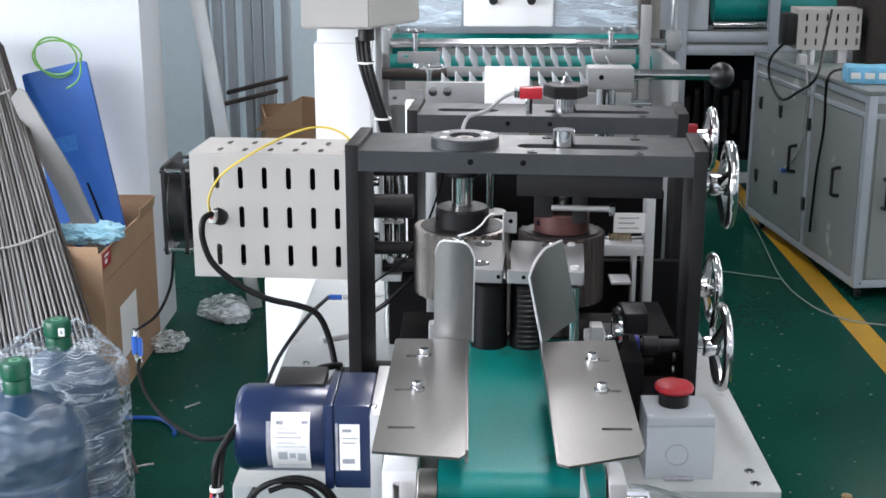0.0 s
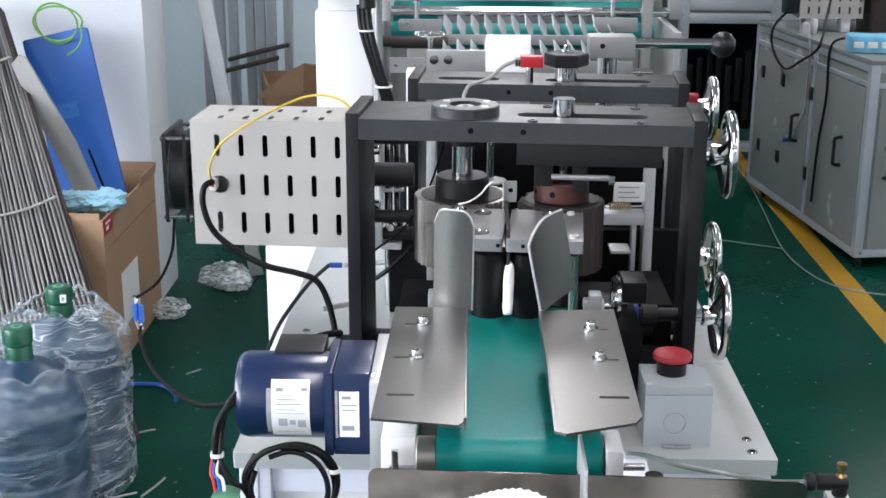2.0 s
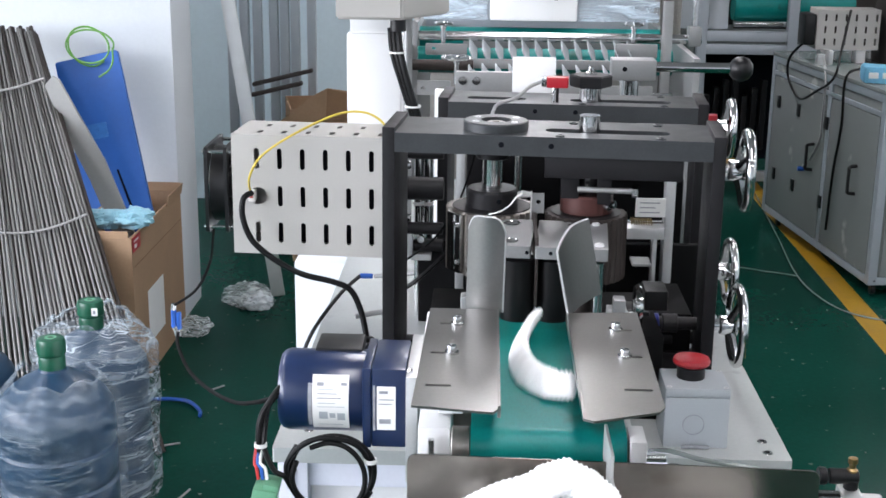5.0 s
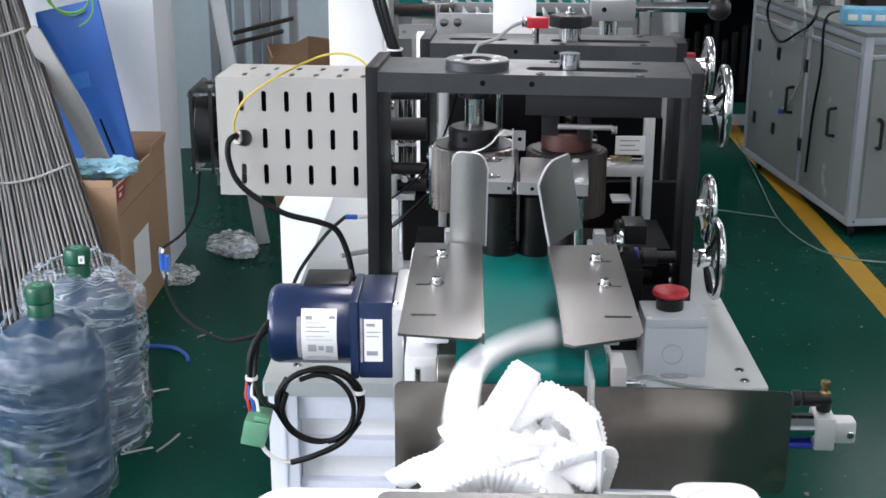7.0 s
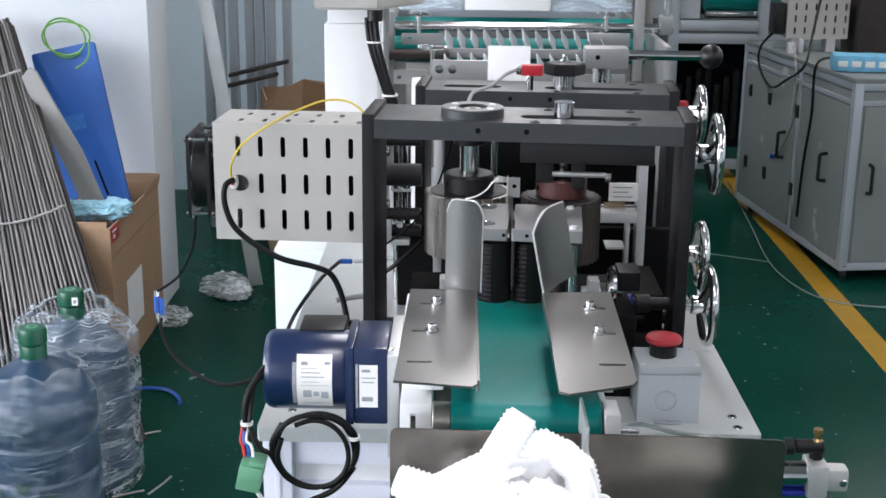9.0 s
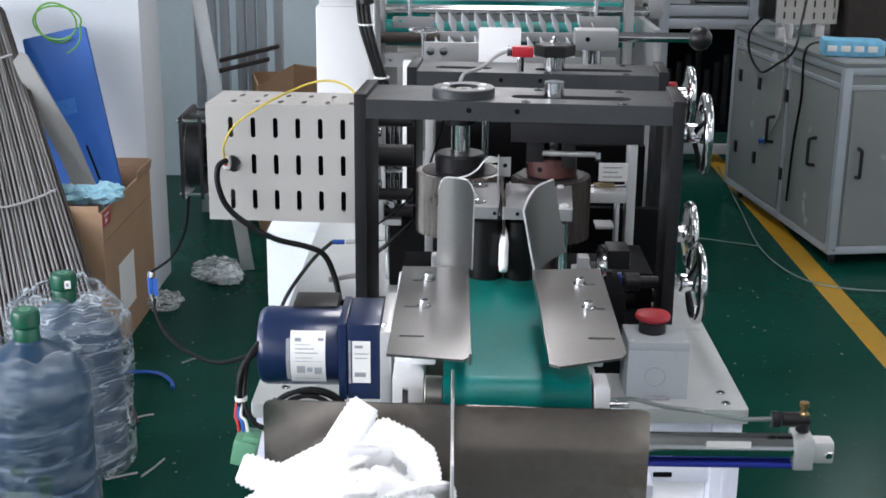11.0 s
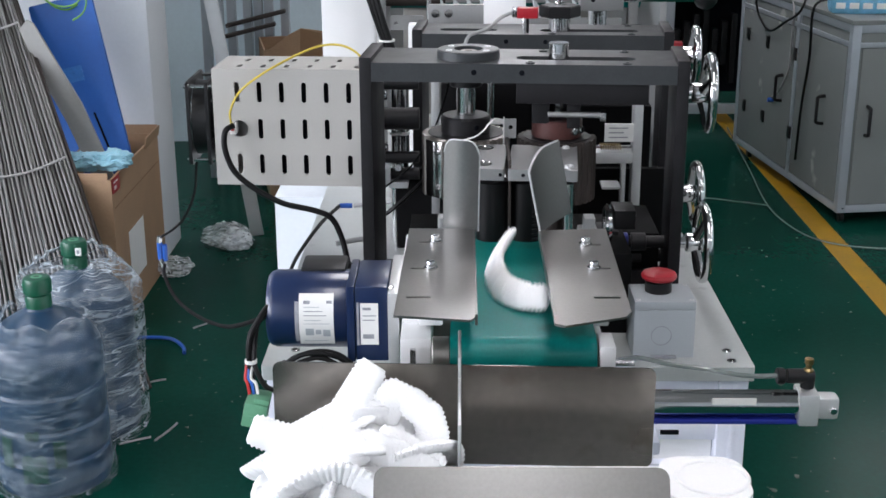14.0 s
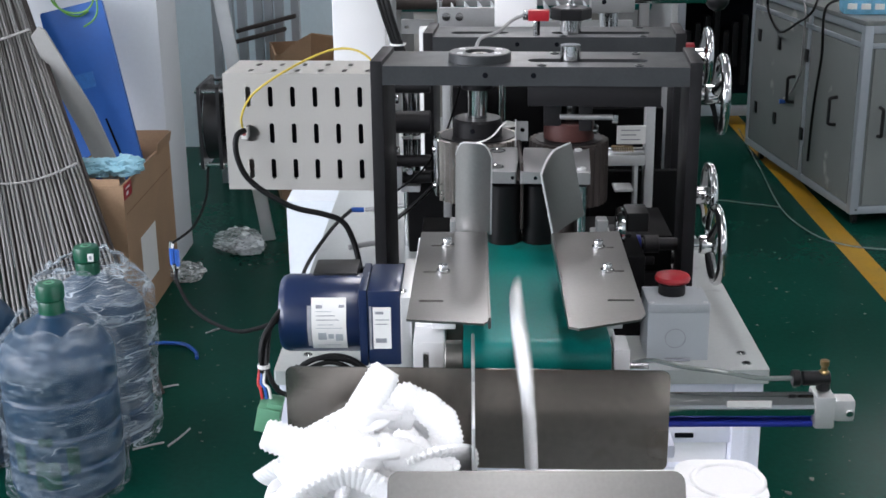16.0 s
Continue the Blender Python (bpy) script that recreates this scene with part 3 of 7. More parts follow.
    # steel bridge plates above the black rollers
    for name, x0, x1, hx in (("left", 0.122, 0.1845, (0.158, 0.168)), ("right", 0.1895, 0.272, (0.212, 0.222))):
        p = thing("bridge_plate", (x0 + x1) / 2, 1.93, 1.073, "satin aluminium bridge plate with countersunk holes", "plate", "bridge plates")
        holes = [stadium((x0 + x1) / 2 + 0.006, 1.885, 0.018, 0.018, 7), stadium((x0 + x1) / 2 + 0.004, 1.965, 0.018, 0.018, 7)]
        part("plate", sheet(rounded(x0, x1, 1.86, 1.985, 0.002), holes, 0.0140, flat(1.092)), M_SATIN, p)
        for hx2, hy in (((x0 + x1) / 2 + 0.006, 1.885), ((x0 + x1) / 2 + 0.004, 1.965)):
            part("bolt", screw(hx2, hy, 1.082, 0.0068, 0.004), M_STEELD, p)
            part("countersink", L([(0.0088, -0.001), (0.0102, 0.0002), (0.0096, 0.0006), (0.0088, -0.0004)], hx2, hy, 1.0922, n=24, closed=True), M_CHROME, p)
        ex = x1 - 0.004 if name == "left" else x0 + 0.018
        part("set_hole", C(ex, 1.8595, 1.085, 0.0026, 0.002, "y", 12), M_DARK, p)
        if name == "right":
            part("post", C(0.262, 1.872, 0.9, 0.0058, 0.174, n=16), M_CHROME, p)
            part("bolt", screw(0.262, 1.875, 1.092, 0.0055, 0.003), M_ALU, p)
            part("bolt", screw(0.258, 1.97, 1.092, 0.0045, 0.003), M_ALU, p)
        else:
            part("post", C(0.128, 1.872, 0.9, 0.0058, 0.174, n=16), M_CHROME, p)
            part("bolt", screw(0.145, 1.905, 1.092, 0.0048, 0.008), M_CHROME, p)
            part("bolt", L([(0, 0), (0.008, 0), (0.008, 0.003), (0.0045, 0.003), (0.0045, 0.009), (0, 0.009)], 0.13, 1.972, 1.092, n=16), M_CHROME, p)
    for x, name in ((0.1665, "smooth"), (0.2085, "glossy")):
        r = thing("rubber_roller", x, 1.885, 0.99, f"{name} black rubber vertical feed roller", "roller", "feed rollers")
        prof = [(0, 0), (0.019, 0), (0.02, 0.001), (0.02, 0.080), (0.019, 0.081), (0, 0.081)]
        part("sleeve", L(prof, x, 1.885, 0.992, n=32), M_RUBBER, r)
        bm = bmesh.new()
        ribs = [(0.0198 if k % 4 in (0, 3) else 0.0211, 0.9955 + 0.00145 * k) for k in range(52)]
        grid = [[bm.verts.new((x + q * math.cos(radians(a)), 1.885 + q * math.sin(radians(a)), z)) for a in range(-122, -57, 8)] for q, z in ribs]
        for a, b in zip(grid, grid[1:]):
            for i in range(len(a) - 1):
                bm.faces.new((a[i], a[i + 1], b[i + 1], b[i]))
        part("ribbed_pad", bm, M_PLASTIC, r, "ribbed rubber feed pad")
        TURNING.append((r, -235.0 if x < 0.19 else 235.0, 13.4 if x < 0.19 else 13.8))
        part("axle", C(x, 1.885, 0.9, 0.008, 0.092, n=16), M_CHROME, r)
        part("end_washer", C(x, 1.885, 0.986, 0.012, 0.006, n=20), M_ALU, r)
    # gear housing and shafts inside the frame; the housing's near-black paints in shade
    g = thing("gear_housing", 0.2, 2.0, 0.858, "drive housing below the rollers, near-black to paint in shade", "housing")
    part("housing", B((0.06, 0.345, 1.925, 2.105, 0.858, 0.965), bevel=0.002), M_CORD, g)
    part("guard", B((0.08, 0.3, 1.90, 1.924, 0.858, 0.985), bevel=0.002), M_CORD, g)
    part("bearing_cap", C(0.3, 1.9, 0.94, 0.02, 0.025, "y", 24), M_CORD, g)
    for z, y in ((0.948, 2.03), (0.915, 2.07)):
        u = thing("adjusting_spindle", 0.36, y, z - 0.02, "black threaded adjusting spindle with blue scale ring", "spindle", "adjusting spindles")
        part("block", B((0.295, 0.337, y - 0.025, y + 0.02, z - 0.022, z + 0.022), bevel=0.002), M_BLACK, u)
        part("screw", C(0.3, y, z, 0.0085, 0.12, "x", 16), M_BLACK, u)
        part("scale_ring", C(0.338, y, z, 0.0125, 0.014, "x", 20), M_CYLB, u, "blue anodised scale ring")
        part("lock_ring", C(0.356, y, z, 0.012, 0.02, "x", 20), M_BLACK, u)
    # Added near-black blocks that stand for the shade behind the rollers.
    dr = thing("drive_unit", 0.21, 2.2, 0.858, "added near-black blocks standing for the shade behind rollers", "drive unit")
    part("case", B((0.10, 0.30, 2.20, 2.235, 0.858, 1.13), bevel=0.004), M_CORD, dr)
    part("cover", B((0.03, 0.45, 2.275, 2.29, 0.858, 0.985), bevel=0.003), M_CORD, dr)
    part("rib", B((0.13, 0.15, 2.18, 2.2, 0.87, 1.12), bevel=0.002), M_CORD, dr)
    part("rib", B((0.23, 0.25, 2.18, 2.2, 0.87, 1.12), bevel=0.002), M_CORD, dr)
    lo = thing("lower_bearing_box", 0.36, 2.05, 0.858, "black bearing box beside the lower handwheel", "bearing block")
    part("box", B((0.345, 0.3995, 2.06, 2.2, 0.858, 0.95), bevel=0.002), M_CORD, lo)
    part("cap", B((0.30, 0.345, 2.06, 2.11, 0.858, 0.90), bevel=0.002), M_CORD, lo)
    k = thing("guide_bracket", 0.36, 1.99, 1.0, "black guide block with slotted face", "bracket")
    part("block", B((0.325, 0.353, 1.965, 2.01, 0.985, 1.010), bevel=0.002), M_RUBBER, k)
    s2 = thing("small_handwheel", 0.315, 1.955, 0.98, "small chrome handwheel with knurled clamp", "handwheel")
    part("wheel", L([(0.020, -0.003), (0.0245, -0.004), (0.0265, 0), (0.0245, 0.004), (0.020, 0.003)], 0.315, 1.955, 0.995, "x", 32, closed=True), M_CHROME, s2)
    part("disc", C(0.3135, 1.955, 0.992, 0.0165, 0.003, "x", 24), M_CHROME, s2)
    part("clamp", B((0.278, 0.302, 1.948, 1.966, 0.979, 0.992), bevel=0.002), M_ALU, s2)
    part("spindle", C(0.296, 1.955, 0.985, 0.004, 0.02, "x", 12), M_CHROME, s2)
    part("thumb_screw", C(0.277, 1.95, 0.972, 0.003, 0.032, "x", 12), M_CHROME, s2)
    sp = thing("return_spring", 0.35, 2.25, 1.018, "small brass coil spring on steel rod", "spring")
    part("coil", T([(0.335 + 0.0007 * i, 2.25 + 0.005 * math.cos(i * 1.25), 1.0255 + 0.005 * math.sin(i * 1.25)) for i in range(46)], 0.0011, 5, 0), M_BRASS, sp)
    part("rod", C(0.325, 2.25, 1.0255, 0.003, 0.058, "x", 10), M_CHROME, sp)
    handwheel(0.443, 2.058, 1.153, 0.053, 0.5, 0.010)
    # bright angle frame seen through the module
    a = thing("angle_frame", 0.38, 2.25, 0.858, "bright aluminium angle frame between the modules", "frame")
    part("upright", B((0.383, 0.396, 2.24, 2.27, 0.858, 1.12), bevel=0.001), M_ALU, a)
    part("upright", B((0.085, 0.097, 2.24, 2.27, 0.858, 1.16), bevel=0.001), M_ALU, a)
    part("shelf", B((0.325, 0.383, 2.24, 2.27, 1.002, 1.018), bevel=0.001), M_ALU, a)
    part("inner_upright", B((0.368, 0.374, 2.244, 2.266, 0.90, 1.002), bevel=0.001), M_ALU, a)
    part("tie_bar", B((0.097, 0.23, 2.245, 2.262, 1.134, 1.150), bevel=0.001), M_ALU, a)
    part("instruction_plate", B((0.340, 0.382, 2.236, 2.239, 1.036, 1.063)), M_LABEL, a, "white instruction plate with grey lines")
    for i in range(3):
        part("text_bar", B((0.346, 0.374 - 0.006 * (i % 2), 2.2352, 2.2358, 1.042 + i * 0.007, 1.0435 + i * 0.007)), M_INK, a)
    part("bracket_plate", B((0.335, 0.362, 2.20, 2.238, 0.973, 0.977), bevel=0.001), M_ALU, a)
    sr = thing("sensor_rod", 0.165, 2.16, 0.87, "bright sensor rod with round washer and white wire", "sensor")
    part("rod", C(0.17, 2.15, 0.87, 0.005, 0.29, n=12), M_CHROME, sr)
    part("washer", L([(0.006, 0), (0.021, 0), (0.021, 0.0015), (0.006, 0.0015)], 0.17, 2.15, 1.085, n=28, closed=True), M_ALU, sr)
    part("bracket", sheet([(0.184, 1.099), (0.199, 1.099), (0.199, 1.124), (0.184, 1.124)], [stadium(0.192, 1.113, 0.006, 0.006, 4)], 0.002, facing(1.992)), M_SATIN, sr)
    part("stem", B((0.1825, 0.1838, 1.988, 1.992, 1.0, 1.127)), M_ALU, sr)
    part("wire", T([(0.131, 1.972, 1.101), (0.145, 1.976, 1.104), (0.157, 1.985, 1.110), (0.164, 1.99, 1.118), (0.172, 1.995, 1.123)], 0.0011, 6), M_LABEL, sr)
    part("side_wire", T([(0.118, 2.13, 1.17), (0.105, 2.12, 1.12), (0.09, 2.11, 1.08), (0.06, 2.12, 1.03), (0.02, 2.15, 0.99)], 0.0014, 6), M_CORD, sr)
    tn = thing("blade_strip", 0.187, 1.862, 1.01, "thin steel separator blade between bridge plates", "blade")
    part("blade", B((0.1852, 0.1885, 1.866, 1.985, 1.02, 1.102), bevel=0.0005), M_FLUTED, tn)


def side_wheels():
    handwheel(0.452, 2.03, 0.947, 0.056, 0.1, 0.02)
    handwheel(0.489, 2.29, 0.942, 0.052, 0.9, 0.05)


def rear_module():
    handwheel(0.491, 2.445, 1.138, 0.047, 1.2, 0.031)
    f = roller_frame(0.053, 0.4525, 2.387, 0.114, 1.176, False)
    k = thing("hexagon_grip", 0.279, 2.43, 1.176, "black six-sided clamp knob on steel collar", "knob")
    part("collar", C(0.279, 2.43, 1.176, 0.0165, 0.022, n=24), M_CHROME, k)
    part("knob", L([(0, 0), (0.03, 0), (0.032, 0.002), (0.032, 0.016), (0.03, 0.018), (0, 0.018)], 0.279, 2.43, 1.198, n=6), M_BLACK, k)
    part("stud", L([(0, 0), (0.009, 0), (0.009, 0.004), (0.005, 0.005), (0.005, 0.011), (0, 0.012)], 0.279, 2.43, 1.216, n=12), M_CHROME, k)
    s = thing("proximity_sensor", 0.225, 2.40, 1.176, "red block proximity sensor with grey cable", "sensor")
    part("body", B((0.214, 0.246, 2.395, 2.415, 1.199, 1.215), bevel=0.0015), M_RED, s)
    part("head", B((0.206, 0.2145, 2.397, 2.413, 1.200, 1.2145), bevel=0.001), M_CHROME, s)
    part("screw", screw(0.2245, 2.4, 1.176, 0.0028, 0.023), M_CHROME, s)
    part("stand", B((0.228, 0.232, 2.405, 2.409, 1.176, 1.2)), M_BLACK, s)
    part("cable", T([(0.207, 2.405, 1.207), (0.19, 2.40, 1.2), (0.17, 2.37, 1.187), (0.145, 2.36, 1.179), (0.138, 2.35, 1.168), (0.137, 2.345, 1.160)], 0.0028, 8), M_GWIRE, s)
    w = thing("sensor_plate", 0.205, 2.5, 1.18, "small white sheet plate behind the sensor", "plate")
    part("plate", B((0.166, 0.235, 2.515, 2.519, 1.10, 1.225), bevel=0.001), M_WHITE, w)
    lv = thing("lever_clamp", 0.37, 2.6, 1.176, "aluminium lever block with steel bar and black ball", "lever")
    part("block", B((0.331, 0.404, 2.585, 2.63, 1.18, 1.214), bevel=0.002), M_SATIN, lv)
    part("bore", C(0.352, 2.5845, 1.199, 0.0045, 0.002, "y", 14), M_DARK, lv)
    part("post", C(0.362, 2.605, 0.858, 0.016, 0.322, n=20), M_CHROME, lv)
    part("bar", C(0.404, 2.605, 1.201, 0.0085, 0.125, "x", 20), M_CHROME, lv)
    part("ball", L([(0, -0.02), (0.009, -0.0185), (0.016, -0.013), (0.0205, -0.004), (0.021, 0.003), (0.017, 0.013), (0.009, 0.019), (0, 0.02)], 0.545, 2.605, 1.2, "x", 24), M_PLASTIC, lv)
    c = thing("red_terminal", 0.47, 2.42, 1.14, "red and white terminal block beside the frame", "terminal")
    part("body", B((0.4535, 0.468, 2.41, 2.43, 1.150, 1.162), bevel=0.001), M_RED, c)
    part("base", B((0.4535, 0.468, 2.41, 2.43, 1.134, 1.149), bevel=0.001), M_LABEL, c)
    b = thing("mounting_bar", 0.15, 2.56, 1.176, "steel mounting bar with hexagon screws", "bar")
    part("bar", B((0.075, 0.20, 2.53, 2.545, 1.14, 1.198), bevel=0.001), M_SATIN, b)
    for x in (0.086, 0.108):
        part("screw", screw(x, 2.5285, 1.184, 0.007, 0.005, "y"), M_CHROME, b)
    # Added near-black block, shade behind the rear frame given a shape.
    hb = thing("rear_drive_housing", 0.37, 2.6, 0.858, "added near-black block standing for shade behind the rear frame", "housing")
    part("case", B((0.27, 0.45, 2.52, 2.68, 0.858, 1.03), bevel=0.003), M_CORD, hb)
    part("cap", B((0.29, 0.43, 2.54, 2.66, 1.03, 1.045), bevel=0.003), M_BLACK, hb)
    for z, y, n in ((1.122, 2.24, "upper"), (1.066, 2.26, "middle"), (1.012, 2.24, "lower"), (0.984, 2.25, "lowest")):
        part_z = thing("tie_rod", 0.035, y, z - 0.014, "black round tie rod behind the side plate", "rod", "tie rods")
        part("rod", C(0.012, y, z, 0.009 if n != "middle" else 0.017, 0.055, "x", 16), M_BLACK, part_z)
        part("flange", C(0.0, y, z, 0.017 if n != "middle" else 0.024, 0.012, "x", 20), M_BLACK, part_z)


def clamp_clutter():
    w = thing("white_post", 0.05, 2.71, 0.858, "white sheet-metal post behind the roller heads", "post")
    part("shell", B((0.034, 0.066, 2.70, 2.735, 0.858, 1.14), bevel=0.002), M_WHITE, w)
    for x in (0.028, 0.042):
        q = thing("guide_rod", x, 2.31, 0.858, "polished upright guide rod between the heads", "rod", "guide rods")
        part("rod", C(x, 2.31, 0.858, 0.0062, 0.27, n=16), M_CHROME, q)
        part("clip", L([(0.0063, 0), (0.0085, 0), (0.0085, 0.004), (0.0063, 0.004)], x, 2.31, 1.03, n=14, closed=True), M_LABEL, q)
    c = thing("clamp_block", 0.035, 2.25, 0.96, "small steel clamp block with chrome bolt", "clamp")
    part("block", B((0.022, 0.05, 2.235, 2.265, 0.965, 0.974), bevel=0.001), M_ALU, c)
    part("bolt", C(0.036, 2.228, 0.9985, 0.0055, 0.008, "y", 16), M_CHROME, c)
    part("side_block", B((0.014, 0.024, 2.23, 2.26, 0.97, 1.005), bevel=0.001), M_ALU, c)
    part("pin", C(0.03, 2.25, 0.974, 0.004, 0.01, n=10), M_CHROME, c)


def heater():
    h = thing("heater_cover", -0.125, 2.29, 0.974, "cream grey perforated sheet-metal heater cover", "machine cover")
    x0, x1, y0, y1, z0, z1 = -0.2325, -0.004, 2.23, 2.343, 0.974, 1.147
    xs = [x0 + 0.036 + i * 0.0327 for i in range(6)]
    holes = []
    for zr in (1.113, 1.059, 1.006):
        for i, x in enumerate(xs):
            if i == 0 and zr == 1.059:
                continue
            holes.append(stadium(x, zr, 0.0072, 0.030, 5))
    holes.append(stadium(-0.195, 1.059, 0.025, 0.025, 8))
    part("front_sheet", sheet([(x0, z0), (x1, z0), (x1, z1), (x0, z1)], holes, 0.0015, facing(y0)), M_COVER, h)
    top = [stadium(x0 + 0.036 + i * 0.0345 + (0.002 if row else 0), y0 + 0.028 + row * 0.05, 0.0075, 0.021, 4) for i in range(6) for row in range(2)]
    part("top_sheet", sheet([(x0, y0 + 0.0015), (x1, y0 + 0.0015), (x1, y1), (x0, y1)], top, 0.0015, flat(z1 - 0.0005)), M_COVER, h)
    part("back_sheet", B((x0, x1, y1 - 0.0015, y1, z0, z1 - 0.002)), M_COVER, h)
    part("bottom_sheet", B((x0, x1, y0 + 0.0015, y1 - 0.0015, z0, z0 + 0.0015)), M_COVER, h)
    part("end_sheet", sheet([(y0 + 0.002, z0 + 0.002), (y1 - 0.002, z0 + 0.002), (y1 - 0.002, z1 - 0.002), (y0 + 0.002, z1 - 0.002)], [stadium(2.287, 1.06, 0.1, 0.1, 8)], 0.0015, Matrix(((0, 0, -1, x0), (1, 0, 0, 0), (0, 1, 0, 0), (0, 0, 0, 1)))), M_COVER, h)
    # Near-black block painted as the shade seen through the slots.
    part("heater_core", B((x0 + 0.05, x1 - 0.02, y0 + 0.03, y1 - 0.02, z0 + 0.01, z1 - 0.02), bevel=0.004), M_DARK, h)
    for z in (1.02, 1.1):
        part("stay", C(x1, 2.285, z, 0.008, 0.02, "x", 14), M_CHROME, h)
    f = thing("axial_fan", -0.255, 2.287, 1.0, "black square axial cooling fan with steel screws", "fan")
    fx, fy, fz = -0.2345, 2.289, 1.063
    for x in (fx - 0.006, fx - 0.034):
        m = Matrix(((0, 0, -1, x), (1, 0, 0, 0), (0, 1, 0, 0), (0, 0, 0, 1)))
        part("flange", sheet(rounded(fy - 0.058, fy + 0.058, fz - 0.062, fz + 0.062, 0.006), [stadium(fy, fz, 0.108, 0.108, 8)], -0.005, m), M_PLASTIC, f)
    part("shroud", L([(0.054, 0), (0.0565, 0), (0.0545, 0.014), (0.0565, 0.028), (0.054, 0.028)], fx - 0.033, fy, fz, "x", 40, closed=True), M_PLASTIC, f)
    part("motor_hub", C(fx - 0.03, fy, fz, 0.022, 0.024, "x", 24), M_PLASTIC, f)
    for q in range(5):
        a = q * 2 * math.pi / 5
        bm = B((fx - 0.022, fx - 0.020, fy - 0.013, fy + 0.013, fz + 0.02, fz + 0.052), rot=turn_about(fx, fy, fz, 360 * q / 5, 0, 0) @ turn_about(fx - 0.021, fy, fz + 0.036, 0, 0, 35))
        part("blade", bm, M_PLASTIC, f)
    for dy, dz in ((-0.05, -0.055), (-0.05, 0.055), (0.05, 0.055), (0.05, -0.055)):
        part("screw", C(fx - 0.043, fy + dy, fz + dz, 0.003, 0.043, "x", 10), M_CHROME, f)
    part("finger_guard", L([(0.0135, 0), (0.015, 0.0015), (0.0165, 0), (0.015, -0.0015)], fx - 0.0375, fy, fz, "x", 24, closed=True), M_CHROME, f)
    for r in (0.03, 0.045, 0.056):
        part("guard_ring", L([(r - 0.001, 0), (r, 0.001), (r + 0.001, 0), (r, -0.001)], fx - 0.0385, fy, fz, "x", 32, closed=True), M_CHROME, f)
    pw = thing("plug_connector", -0.199, 2.222, 1.058, "white wire plug with red sleeve in the cover hole", "connector")
    part("plug", B((-0.2085, -0.1985, 2.214, 2.236, 1.052, 1.068), bevel=0.002), M_LABEL, pw)
    part("sleeve", B((-0.206, -0.201, 2.2115, 2.2145, 1.058, 1.063), bevel=0.001), M_RWIRE, pw)
    cb = thing("power_cable", -0.19, 2.21, 0.86, "thick black power cable drooping from heater cover", "cable", "cables")
    part("sheath", T([(-0.202, 2.212, 1.066), (-0.212, 2.2, 1.06), (-0.213, 2.195, 1.035), (-0.2, 2.19, 1.003), (-0.17, 2.185, 0.978), (-0.13, 2.18, 0.958), (-0.085, 2.18, 0.947), (-0.06, 2.18, 0.935), (-0.045, 2.175, 0.905), (-0.036, 2.165, 0.868)], 0.0043, 10), M_RUBBER, cb)
    yw = thing("yellow_wire", -0.11, 2.21, 1.06, "thin yellow insulated wire arching over the cover", "cable", "cables")
    part("wire", T([(-0.205, 2.214, 1.068), (-0.203, 2.2, 1.09), (-0.188, 2.2, 1.118), (-0.155, 2.205, 1.143), (-0.11, 2.22, 1.166), (-0.075, 2.24, 1.177), (-0.045, 2.24, 1.178), (-0.022, 2.235, 1.168), (-0.008, 2.23, 1.15), (-0.004, 2.235, 1.142)], 0.0017, 8), M_YWIRE, yw)
    fw = thing("fan_cable", -0.31, 2.3, 0.5, "thin black fan cable with blue crimp connectors", "cable", "cables")
    part("upper_wire", T([(-0.27, 2.27, 1.005), (-0.272, 2.27, 0.99), (-0.283, 2.29, 0.94), (-0.31, 2.31, 0.89), (-0.352, 2.335, 0.855)], 0.0022, 8), M_CORD, fw)
    part("connector", C(-0.3535, 2.337, 0.818, 0.0044, 0.03, n=12), M_BWIRE, fw, "blue crimp connector")
    part("ferrule", T([(-0.3535, 2.336, 0.848), (-0.352, 2.335, 0.858)], 0.004, 8, 2), M_CHROME, fw)
    part("connector_pair", C(-0.3455, 2.337, 0.816, 0.0042, 0.028, n=12), M_BWIRE, fw)
    part("ferrule", T([(-0.352, 2.337, 0.82), (-0.347, 2.335, 0.805)], 0.005, 8, 2), M_CHROME, fw)
    part("lower_wire", T([(-0.347, 2.335, 0.811), (-0.34, 2.3, 0.805), (-0.301, 2.2, 0.803), (-0.246, 2.08, 0.822), (-0.183, 1.95, 0.857), (-0.131, 1.83, 0.908), (-0.082, 1.73, 0.960)], 0.0027, 8), M_CORD, fw)


